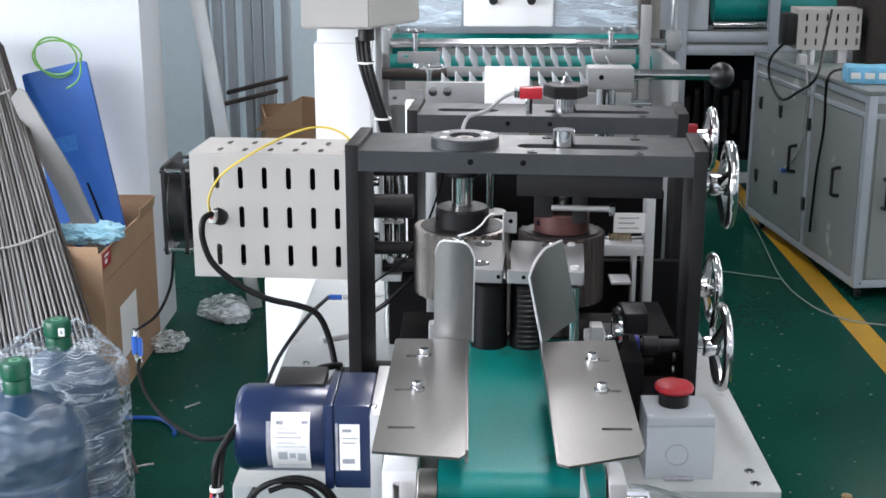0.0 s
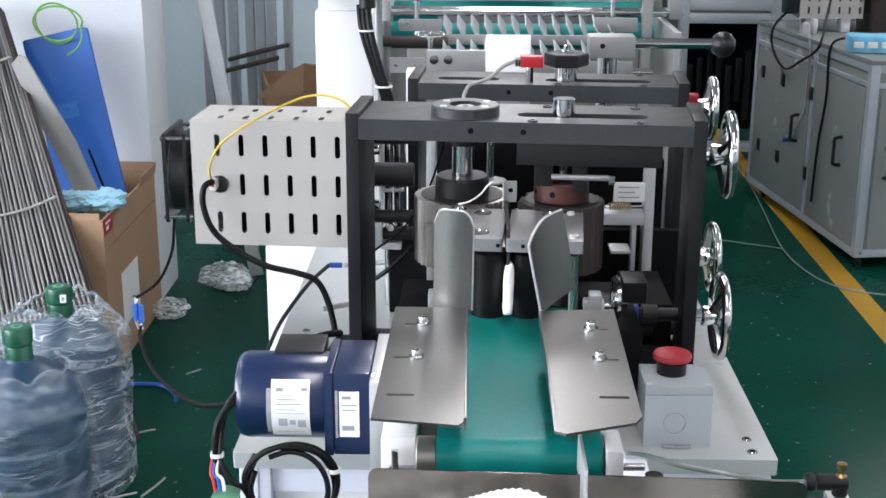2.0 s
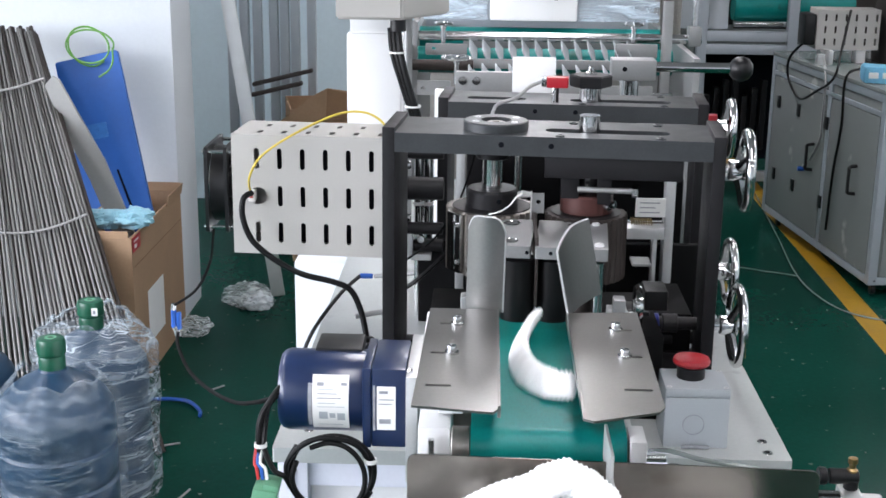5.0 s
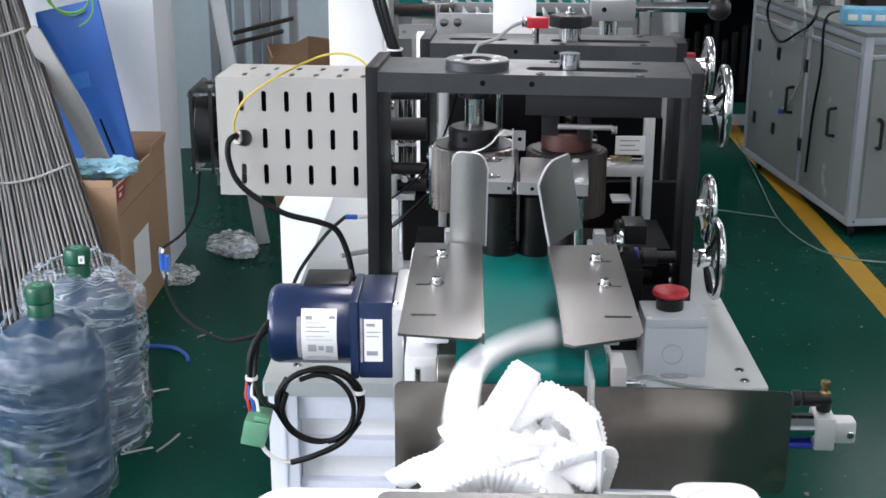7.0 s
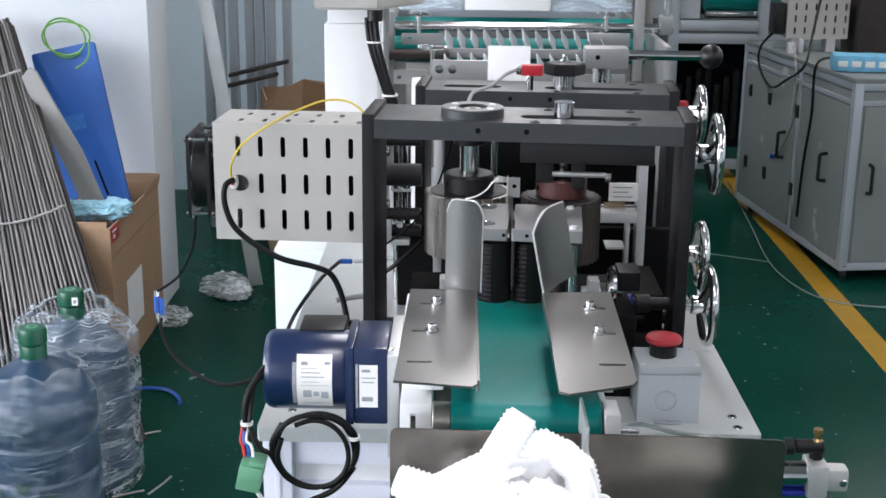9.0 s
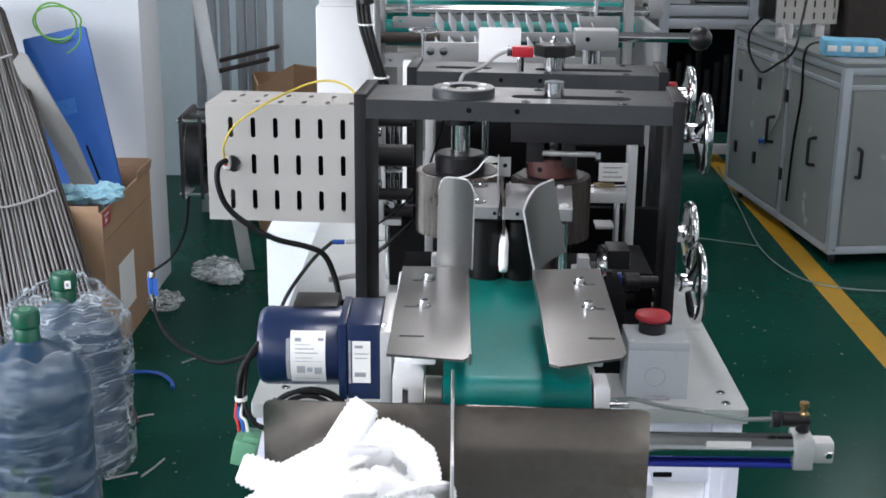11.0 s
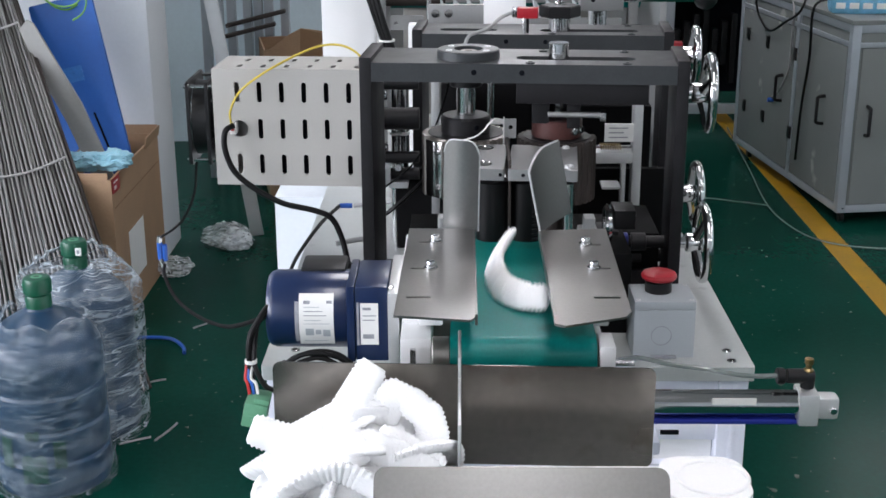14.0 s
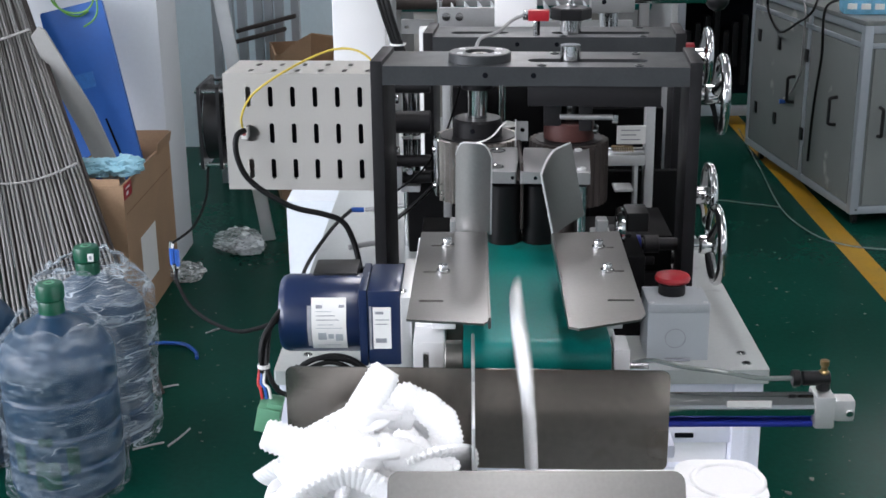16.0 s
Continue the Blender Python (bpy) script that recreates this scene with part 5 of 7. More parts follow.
def film_wrap(x, y, r, h, seed, flare, film=M_FILM):
    """Loose film bag: a creased skin round a bottle, gathered and open near its shoulder."""
    bm = bmesh.new()
    n, k = 96, 54
    rows = []
    for j in range(k + 1):
        s = j / k
        z = 0.004 + h * s
        row = []
        for i in range(n):
            a = 2 * math.pi * i / n
            p = Vector((math.cos(a) * 1.6, math.sin(a) * 1.6, z * 5 + seed))
            q = Vector((math.cos(a) * 5 + z * 9, math.sin(a) * 5, z * 26 - a * 1.2 + seed))
            rr = r + 0.010 * noise.noise(p) + 0.0065 * noise.noise(q) + 0.004 * noise.noise(q * 2.3)
            if s > 0.80:
                f = (s - 0.80) / 0.20
                rr = rr * (1 - flare * f * f) + 0.016 * f * noise.noise(p * 3.1)
            row.append(bm.verts.new((x + rr * math.cos(a), y + rr * math.sin(a), z + (0.03 * s * s * s) * noise.noise(p * 2 + Vector((9, 0, 0))))))
        rows.append(row)
    for p, q in zip(rows, rows[1:]):
        for i in range(n):
            bm.faces.new((p[i], p[(i + 1) % n], q[(i + 1) % n], q[i]))
    edge = [tuple(v.co) for v in rows[-1][::4]]
    ob = solo("film_bag", bm, film, "crumpled clear plastic film bag round a bottle", "plastic bag", "film bags")
    part("gathered_edge", T(edge + edge[:1], 0.0035, 6, 3, taper=lambda s: 1 + 0.5 * math.sin(s * 61)), film, ob, "gathered loose edge of the film")
    return ob


def bottles():
    for x, y, s in ((-0.838, 3.136, 1.0), (-0.833, 3.412, 7.3), (-1.125, 3.30, 4.1)):
        bottle(x, y, "blue water bottle with green cap in film" if s < 2 or s > 5 else "blue water bottle with green cap beside others")
    b = bpy.data.objects["water_bottle"]
    for a0, a1, z0, z1 in ((232, 246, 0.085, 0.16), (256, 281, 0.05, 0.12), (288, 300, 0.085, 0.155), (262, 276, 0.16, 0.18)):
        bm = bmesh.new()
        n = 6
        rows = [[bm.verts.new((-0.838 + 0.1335 * math.cos(radians(a0 + (a1 - a0) * i / n)), 3.136 + 0.1335 * math.sin(radians(a0 + (a1 - a0) * i / n)), z + 0.004 * math.sin(i * 2.1 + z * 90))) for i in range(n + 1)] for z in (z0, z1)]
        for i in range(n):
            bm.faces.new((rows[0][i], rows[0][i + 1], rows[1][i + 1], rows[1][i]))
        part("printed_patch", bm, M_PRINT, b, "faded green printed patch")
    film_wrap(-0.838, 3.136, 0.144, 0.412, 1.0, 0.34)
    film_wrap(-0.833, 3.412, 0.152, 0.462, 7.3, 0.42, M_FILM2)
    film_wrap(-1.125, 3.30, 0.140, 0.36, 4.1, 0.30)


def carton(x0, x1, y0, y1, h, name, label, rz=0):
    c = thing("cardboard_box", (x0 + x1) / 2, (y0 + y1) / 2, 0, label, "cardboard box", "cardboard boxes")
    m = turn_about((x0 + x1) / 2, (y0 + y1) / 2, 0, 0, 0, rz)
    w = 0.006
    part("side", B((x0, x1, y0, y0 + w, 0, h), rot=m), M_CARD, c)
    part("side", B((x0, x1, y1 - w, y1, 0, h), rot=m), M_CARD, c)
    part("side", B((x0, x0 + w, y0 + w, y1 - w, 0, h), rot=m), M_CARD, c)
    part("side", B((x1 - w, x1, y0 + w, y1 - w, 0, h), rot=m), M_CARD, c)
    part("base", B((x0 + w, x1 - w, y0 + w, y1 - w, 0.0, w), rot=m), M_CARDIN, c)
    return c, m, w


def storage():
    x0, x1, y0, y1, h = -1.12, -0.915, 4.08, 4.70, 0.480
    c, m, w = carton(x0, x1, y0, y1, h, "a", "open brown cardboard box with label and red sticker")
    part("flap", B((x1 + 0.001, x1 + 0.005, y0 + 0.42, y1, h - 0.005, h + 0.03), rot=turn_about(x1, 0, h, 0, 10, 0)), M_CARD, c, "bent open flap")
    part("flap", B((x0 + 0.01, x1 - 0.01, y0 + 0.001, y0 + 0.005, h - 0.01, h + 0.02), rot=turn_about(0, y0, h, -8, 0, 0)), M_CARD, c)
    part("flap", B((x0, x1, y1 - 0.002, y1 + 0.003, h, h + 0.03), rot=turn_about(0, y1, h, -10, 0, 0)), M_CARD, c)
    part("packed_filling", B((x0 + w, x1 - w, y0 + w, y1 - w, w, 0.33)), M_CARDIN, c, "folded cardboard filling")
    part("shipping_label", B((x1 + 0.0005, x1 + 0.0015, 4.23, 4.42, 0.10, 0.27)), M_LABEL, c, "white shipping label")
    part("sticker", B((x1 + 0.0005, x1 + 0.002, 4.085, 4.17, 0.433, 0.478)), M_RED, c, "red sticker with white marks")
    part("sticker_mark", B((x1 + 0.002, x1 + 0.0025, 4.1, 4.15, 0.462, 0.468)), M_LABEL, c)
    part("sticker_mark", B((x1 + 0.002, x1 + 0.0025, 4.105, 4.13, 0.442, 0.454)), M_LABEL, c)
    part("tape", B((x1 + 0.0004, x1 + 0.0012, 4.10, 4.69, 0.385, 0.388)), M_CARDIN, c)
    for nm, cx, cy, cz, s, mm in (("blue_film", -0.945, 4.22, 0.506, 0.044, M_BAGBLUE), ("blue_film", -1.04, 4.24, 0.496, 0.042, M_BAGBLUE), ("film_scrap", -0.735, 4.93, 0.05, 0.062, M_SCRAP), ("film_scrap", -0.70, 4.90, 0.04, 0.045, M_BAGS), ("film_scrap", -0.865, 4.60, 0.035, 0.045, M_SCRAP)):
        bm = bmesh.new()
        bmesh.ops.create_icosphere(bm, subdivisions=4, radius=1)
        for v in bm.verts:
            p = v.co.copy()
            k = 1 + 0.42 * noise.noise(p * 1.8 + Vector((cx * 9, 0, 0))) + 0.35 * abs(noise.noise(p * 3.7)) + 0.12 * noise.noise(p * 9)
            v.co = Vector((cx + p.x * s * 1.25 * k, cy + p.y * s * k, max(cz - s * 0.6, cz + p.z * s * 0.72 * k)))
        if nm == "film_scrap":
            lift = min(v.co.z for v in bm.verts)
            bmesh.ops.translate(bm, verts=bm.verts, vec=(0, 0, 0.001 - lift))
        solo("film_scrap" if nm == "film_scrap" else "film_bag", bm, mm, "crumpled clear film scrap on the floor" if nm == "film_scrap" else "crumpled light blue film in the box", "plastic film", "film scraps" if nm == "film_scrap" else "blue film")
    # boards leaning on the wall behind the box
    d = thing("blue_board", -1.0, 4.5, 0.335, "tall blue foam board leaning on the white wall", "board")
    m2 = Matrix.Translation((-0.855, 4.39, 0.02)) @ pose(0, 0, 0, 77, 0, 0) @ pose(0, 0, 0, 0, 0, 13)
    part("board", sheet(rounded(-0.208, 0.0, 0.335, 1.0, 0.008), [], 0.022, m2), M_BOARD, d)
    part("tape_patch", sheet(rounded(-0.15, -0.085, 0.73, 0.78, 0.003), [], 0.001, m2 @ Matrix.Translation((0, 0, 0.0015))), mat("tape_over_blue", (0.035, 0.15, 0.44), 0.3, 0, 0.2, 60, 0.05), d, "patch of clear tape")
    part("cut_line", sheet([(-0.085, 0.62), (-0.078, 0.62), (0.0 - 0.03, 0.30), (0.0 - 0.038, 0.30)], [], 0.001, m2 @ Matrix.Translation((0, 0, 0.0012))), M_DARK, d)
    g = thing("green_strap", -1.22, 4.66, 0.9, "coil of bright green packing strap over board", "strap")
    pts = []
    for k in range(22):
        a = radians(-20 + k * 33)
        pts.append((-1.16 + (0.084 - 0.001 * k) * math.cos(a), 4.57 + 0.02 * math.sin(a * 0.7), 0.985 + (0.045 + 0.0012 * k) * math.sin(a)))
    part("loop", T(pts, 0.0032, 6, 5), M_STRAP, g)
    part("tail", T([(-1.08, 4.56, 0.98), (-1.075, 4.54, 0.94), (-1.09, 4.535, 0.91), (-1.12, 4.53, 0.89)], 0.0032, 6), M_STRAP, g)
    f = thing("grey_panel", -1.0, 4.36, 0.335, "narrow grey-white panel leaning beside blue board", "panel")
    part("panel", sheet([(-1.005, 0.335), (-0.94, 0.335), (-0.988, 0.49), (-1.047, 0.653), (-1.115, 0.786), (-1.175, 0.905), (-1.195, 0.915), (-1.22, 0.886), (-1.164, 0.732), (-1.097, 0.589), (-1.05, 0.462)], [], 0.012, Matrix.Translation((-0.018, 0, 0)) @ facing(4.36)), M_FOAM, f)
    # bundle of bright rods; the rear rows carry the gap shade in their colour
    RND = random.Random(3)
    b = thing("rod_bundle", -1.3, 4.3, 0.0, "tied bundle of bright steel rods leaning, rear rows painted dark as shade", "metal rods")
    for k in range(77):
        layer, u = k // 26, (k % 26) / 25 + (0.5 / 25 if k // 26 == 1 else 0)
        x = -1.17 + 0.43 * u + RND.uniform(-0.001, 0.001)
        y = 3.62 + 0.016 * layer + 0.002 * math.sin(k * 2.1)
        # Rear layers take a dark brown that paints the shade between front rods.
        part("rod", T([(x, y, 0.005), (-1.54 + 0.21 * u, y + 0.93, 1.03 + 0.012 * math.sin(k * 1.7))], 0.0044 if layer == 0 else 0.0060, 10, 0), M_RODS if layer == 0 else M_FLUTED, b, "" if layer == 0 else "rear rod, coloured dark as the shade in the gaps")
    for z, sag in ((0.53, 0.03), (0.88, 0.01)):
        s = z / 1.03
        pts = []
        for q in range(9):
            u = -0.04 + 1.08 * q / 8
            pts.append(((-1.17 + 0.43 * u) * (1 - s) + (-1.52 + 0.18 * u) * s, 3.60 + 0.93 * s - 0.02, z - sag * math.sin(math.pi * q / 8) + 0.05 * (u - 0.5)))
        part("tie", T(pts, 0.004, 6), M_FOAM, b, "pale tie strap")
    # metal bar on the pillar and window steelwork behind
    r = thing("flat_bar", -0.7, 5.1, 0, "long brushed flat metal bar leaning on the wall", "metal bar")
    part("bar", B((-0.025, 0.025, -0.006, 0.006, 0.0, 1.5), bevel=0.001, rot=Matrix.Translation((-0.645, 5.05, 0.002)) @ pose(0, 0, 0, -2, -8.5, 0)), M_ALU, r)
    w2 = thing("steel_shelf_frame", -0.62, 5.9, 0, "grey steel shelf frame with stacked profiles", "shelf frame")
    for x in (-0.98, -0.925, -0.87, -0.80, -0.755, -0.71, -0.64):
        part("upright", B((x, x + 0.035, 5.9, 5.95, 0, 2.4), bevel=0.003), M_PROFILE, w2)
    for z in (1.4, 1.9):
        part("cross_bar", B((-1.0, -0.56, 5.86, 5.9, z, z + 0.035), bevel=0.003), M_PROFILE, w2)
    c2, m, w = carton(-0.70, -0.43, 5.55, 5.90, 0.63, "b", "tall open brown cardboard box near the back wall", 12)
    part("flap", sheet([(-0.71, 0.575), (-0.40, 0.60), (-0.40, 0.702), (-0.51, 0.716), (-0.56, 0.69)], [], 0.005, facing(5.53)), M_CARD, c2, "tall bent flap")
    part("flap", sheet([(-0.515, 0.60), (-0.39, 0.60), (-0.385, 0.69), (-0.51, 0.717)], [], 0.005, facing(5.515)), M_CARDIN, c2, "folded inner flap")
    for k, (xa, za) in enumerate(((-0.90, 0.625), (-0.86, 0.675))):
        solo("steel_profile", B((xa, xa + 0.26, 5.78 + 0.03 * k, 5.82 + 0.03 * k, za, za + 0.016), bevel=0.003, rot=turn_about(xa, 5.8, za, 0, -14, 0)), M_FLUTED, "dark steel profile laid across the shelf frame", "steel profile", "steel profiles")
    # oddments on the floor
    t = thing("blue_tube_scrap", -0.75, 3.95, 0, "short piece of blue air tube on floor", "tube scrap")
    part("tube", T([(-0.93, 3.98, 0.008), (-0.83, 4.0, 0.008), (-0.75, 3.99, 0.008), (-0.70, 3.93, 0.008), (-0.685, 3.88, 0.008)], 0.0058, 8), M_BWIRE, t)
    for pts in (((-0.70, 4.09, 0.003), (-0.665, 4.13, 0.003)), ((-0.73, 3.30, 0.003), (-0.66, 3.34, 0.003)), ((-0.645, 3.32, 0.003), (-0.61, 3.42, 0.003)), ((-0.70, 3.7, 0.003), (-0.74, 3.68, 0.003))):
        mid = tuple((a + b) / 2 + 0.004 for a, b in zip(*pts))
        solo("wire_scrap", T([pts[0], (mid[0], mid[1], 0.003), pts[1]], 0.003, 6), M_GWIRE, "short offcut of grey wire on floor", "wire scrap", "wire scraps")


bottles()
storage()


# ---- machines behind ----
def control_pole():
    c = thing("white_column", -0.085, 2.9, 0.858, "white sheet-metal column standing on the table", "column")
    part("shell", B((-0.137, -0.036, 2.85, 2.95, 0.858, 1.222), (-0.131, -0.04, 2.856, 2.944, 1.222, 1.50), bevel=0.004), M_WHITE, c)
    part("foot", B((-0.142, -0.03, 2.80, 2.96, 0.861, 0.885), bevel=0.003), M_WHITE, c)
    part("screw", screw(-0.088, 2.849, 1.03, 0.003, 0.002, "y"), M_ALU, c)
    b = thing("control_box", -0.06, 2.75, 1.262, "pale grey control box on a steel post", "control box")
    bm = bmesh.new()
    pts = [(-0.139, 2.70), (-0.023, 2.70), (0.055, 2.84), (-0.139, 2.84)]
    lo = [bm.verts.new((x, y, 1.262)) for x, y in pts]
    hi = [bm.verts.new((x, y, 1.52)) for x, y in pts]
    for i in range(4):
        bm.faces.new((lo[i], lo[(i + 1) % 4], hi[(i + 1) % 4], hi[i]))
    bm.faces.new(hi)
    bm.faces.new(list(reversed(lo)))
    bmesh.ops.bevel(bm, geom=list(bm.edges), offset=0.004, segments=2, affect="EDGES")
    part("shell", bm, M_COVER, b)
    part("gland", C(-0.033, 2.735, 1.24, 0.014, 0.022), M_PLASTIC, b)
    part("post", C(-0.018, 2.775, 0.86, 0.008, 0.402, n=16), M_SATIN, b)
    w = thing("cable_bundle", -0.01, 2.73, 0.87, "bundle of black cables tied with white ties", "cable", "cables")
    for k, dx in enumerate((-0.012, -0.005, 0.003)):
        part("cable", T([(-0.036 + dx, 2.735, 1.245), (-0.03 + dx, 2.72, 1.2), (-0.012 + dx * 0.8, 2.715, 1.135), (0.004 + dx * 0.8, 2.715, 1.085), (0.02 + dx, 2.73, 1.0), (0.03 + dx, 2.75, 0.88)], 0.004 + 0.001 * k, 8), M_RUBBER, w)
    for x, z in ((-0.03, 1.205), (-0.002, 1.11)):
        part("tie", L([(0.013, -0.0016), (0.0145, -0.0016), (0.0145, 0.0016), (0.013, 0.0016)], x - 0.003, 2.717, z, "z", 14, closed=True), M_LABEL, w, "white cable tie")


def thumb_wheel(x, y, z, r):
    t = thing("star_wheel", x, y, z - 0.05, "small chrome star wheel on threaded stem", "handwheel", "star wheels")
    part("rim", L([(r * 0.8, -0.003), (r, -0.003), (r + 0.002, 0), (r, 0.003), (r * 0.8, 0.003)], x, y, z, n=24, closed=True), M_CHROME, t)
    for q in range(3):
        a = q * 2.094 + 0.4
        part("spoke", T([(x, y, z), (x + r * 0.85 * math.cos(a), y + r * 0.85 * math.sin(a), z)], 0.003, 6, 0), M_CHROME, t)
    part("hub", C(x, y, z - 0.012, 0.007, 0.016, n=14), M_CHROME, t)
    part("stem", C(x, y, z - 0.055, 0.005, 0.045, n=12), M_CHROME, t)


def rear_machine():
    r = thing("rear_feeder", 0.26, 3.6, 0, "white and aluminium feeding machine with guide fins", "machine")
    for x in (-0.055, 0.545):
        part("side_plate", B((x, x + 0.014, 3.1, 4.2, 0.7, 1.155), bevel=0.002), M_SATIN, r)
        for y in (3.28, 4.15):
            part("leg", B((x - 0.012, x + 0.026, y, y + 0.04, 0, 0.7), bevel=0.002), M_PROFILE, r)
    part("cross_beam", B((-0.041, 0.545, 3.5, 3.53, 0.72, 0.80), bevel=0.002), M_PROFILE, r)
    part("cross_bar", C(-0.055, 3.3, 1.172, 0.0105, 0.645, "x", 20), M_CHROME, r, "polished cross bar")
    part("lower_bar", C(-0.055, 3.22, 1.118, 0.012, 0.15, "x", 18), M_FLUTED, r)
    part("lower_bar", C(0.12, 3.2, 1.06, 0.009, 0.4, "x", 18), M_CHROME, r)
    part("upright", B((0.502, 0.523, 3.27, 3.29, 0.75, 1.255), bevel=0.002), M_SATIN, r)
    part("upright", B((-0.045, -0.028, 3.27, 3.29, 0.75, 1.205), bevel=0.002), M_SATIN, r)
    part("dark_post", B((0.53, 0.552, 3.5, 3.53, 0.75, 1.4), bevel=0.002), M_FLUTED, r)
    part("clamp_block", B((0.56, 0.588, 3.285, 3.32, 1.158, 1.2), bevel=0.003), M_SATIN, r)
    part("handle_rod", C(0.575, 3.302, 1.2, 0.007, 0.12, n=14), M_CHROME, r)
    part("handle_ball", L([(0, -0.012), (0.01, -0.008), (0.0135, 0), (0.01, 0.009), (0, 0.013)], 0.575, 3.302, 1.325, n=18), M_PLASTIC, r)
    part("green_roller", C(-0.041, 3.42, 1.105, 0.03, 0.586, "x", 28), M_BELT, r, "green belt roller")
    part("green_roller", C(-0.041, 3.62, 1.13, 0.03, 0.586, "x", 28), M_BELT, r)
    for y0, z0, z1 in ((3.22, 1.112, 1.132), (3.14, 1.066, 1.09), (3.34, 1.142, 1.160)):
        part("fin_beam", B((0.07, 0.47, y0, y0 + 0.012, z0, z1), bevel=0.001), M_SATIN, r)
    for row, (y0, z0) in enumerate(((3.155, 1.072), (3.235, 1.115))):
        for k in range(13):
            x = 0.10 + k * 0.0285
            bm = bmesh.new()
            vs = [bm.verts.new(p) for p in ((x, y0, z0), (x + 0.0025, y0, z0), (x + 0.0025, y0 + 0.07, z0 + 0.03), (x, y0 + 0.07, z0 + 0.03), (x - 0.016, y0 + 0.004, z0 + 0.034), (x - 0.0135, y0 + 0.004, z0 + 0.034), (x - 0.0135, y0 + 0.06, z0 + 0.052), (x - 0.016, y0 + 0.06, z0 + 0.052))]
            for f in ((0, 1, 5, 4), (1, 2, 6, 5), (2, 3, 7, 6), (3, 0, 4, 7), (4, 5, 6, 7), (3, 2, 1, 0)):
                bm.faces.new([vs[i] for i in f])
            bmesh.ops.recalc_face_normals(bm, faces=bm.faces)
            part("guide_fin", bm, M_GREY, r)
    part("apron", B((0.08, 0.17, 3.10, 3.115, 1.02, 1.10), rot=turn_about(0.12, 3.1, 1.06, 20, 0, -14)), M_WHITE, r)
    part("bearing_plate", sheet(rounded(-0.02, 0.05, 1.07, 1.10, 0.004), [stadium(-0.008, 1.084, 0.009, 0.006, 4), stadium(0.03, 1.084, 0.009, 0.006, 4)], 0.008, facing(3.11)), M_SATIN, r)
    part("bearing_plate", sheet(rounded(-0.01, 0.08, 1.136, 1.16, 0.004), [stadium(0.008, 1.15, 0.009, 0.006, 4)], 0.008, facing(3.25)), M_SATIN, r)
    part("bearing_plate", B((0.40, 0.49, 3.25, 3.262, 1.136, 1.165), bevel=0.002), M_SATIN, r)
    part("white_cover", B((0.128, 0.335, 3.55, 3.75, 1.182, 1.55), bevel=0.006), M_WHITE, r, "white control cover with black knobs")
    for x in (0.196, 0.283):
        part("cover_knob", L([(0, 0), (0.009, 0), (0.0105, 0.004), (0.0105, 0.016), (0.008, 0.019), (0, 0.019)], x, 3.53, 1.2435, "y", 18), M_PLASTIC, r, "black knob")
    part("acrylic_guard", B((-0.03, 0.122, 3.56, 3.566, 1.182, 1.30), bevel=0.001), M_ACRYL, r, "smoky clear guard panel")
    part("acrylic_guard", B((0.34, 0.53, 3.56, 3.566, 1.182, 1.29), bevel=0.001), M_ACRYL, r, "smoky clear guard panel")
    part("upper_shaft", C(-0.04, 3.66, 1.325, 0.02, 0.6, "x", 20), M_FLUTED, r)
    part("roof_beam", B((-0.05, 0.56, 3.9, 3.95, 1.1, 1.55), bevel=0.003), M_PROFILE, r)
    for x, y, z, q in ((0.028, 3.26, 1.203, 0.02), (0.44, 3.28, 1.205, 0.021), (0.062, 3.08, 1.152, 0.03), (0.42, 3.08, 1.15, 0.03)):
        thumb_wheel(x, y, z, q)
    # profile frame of the next line
    f = thing("profile_machine", 1.4, 7.3, 0, "grey aluminium profile machine, interior shade painted near-black", "machine")
    for x in (1.17, 1.62, 2.2):
        part("upright", B((x, x + 0.05, 7.0, 7.05, 0, 2.0), bevel=0.003), M_PROFILE, f)
    for z in (0.70, 0.765, 0.05):
        part("beam", B((1.22, 2.6, 7.005, 7.045, z, z + 0.05), bevel=0.003), M_PROFILE, f)
    # Shade inside the machine is painted as near-black sheets.
    part("interior", B((1.22, 2.6, 7.35, 7.38, 0.1, 0.70)), M_DARK, f, "near-black sheet painted as shade inside the machine")
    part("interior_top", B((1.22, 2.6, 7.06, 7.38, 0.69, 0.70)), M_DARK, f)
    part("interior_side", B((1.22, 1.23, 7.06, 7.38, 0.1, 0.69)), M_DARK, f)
    for k in range(7):
        part("inner_part", B((1.27 + 0.05 * k, 1.30 + 0.05 * k, 7.28, 7.33, 0.16 + 0.05 * (k % 3), 0.45 + 0.04 * (k % 4)), bevel=0.004), M_PLASTIC, f)
    part("panel", B((1.0, 1.33, 7.06, 7.10, 0.82, 2.0), bevel=0.003), M_GREY, f, "tall grey cover panel")
    part("green_drum", C(1.36, 7.12, 0.93, 0.07, 0.6, "x", 28), M_BELT, f, "green belt drum")
    part("steel_drum", C(1.36, 7.08, 0.845, 0.022, 0.6, "x", 20), M_CHROME, f)
    part("back_cover", B((1.33, 2.6, 7.3, 7.34, 0.82, 2.0)), M_FLUTED, f)
    d = thing("dark_machine", 0.9, 8.2, 0, "dark machine housing across the aisle end", "machine")
    part("housing", B((0.62, 1.12, 8.2, 9.2, 0, 1.5), bevel=0.01), M_CAB, d)
    # Flat near-black panel, painted as the shade of a recess.
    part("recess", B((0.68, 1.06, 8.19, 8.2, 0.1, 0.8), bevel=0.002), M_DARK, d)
    m2 = thing("rear_cabinet", 2.6, 8.5, 0, "long grey machine cabinet against the wall", "cabinet")
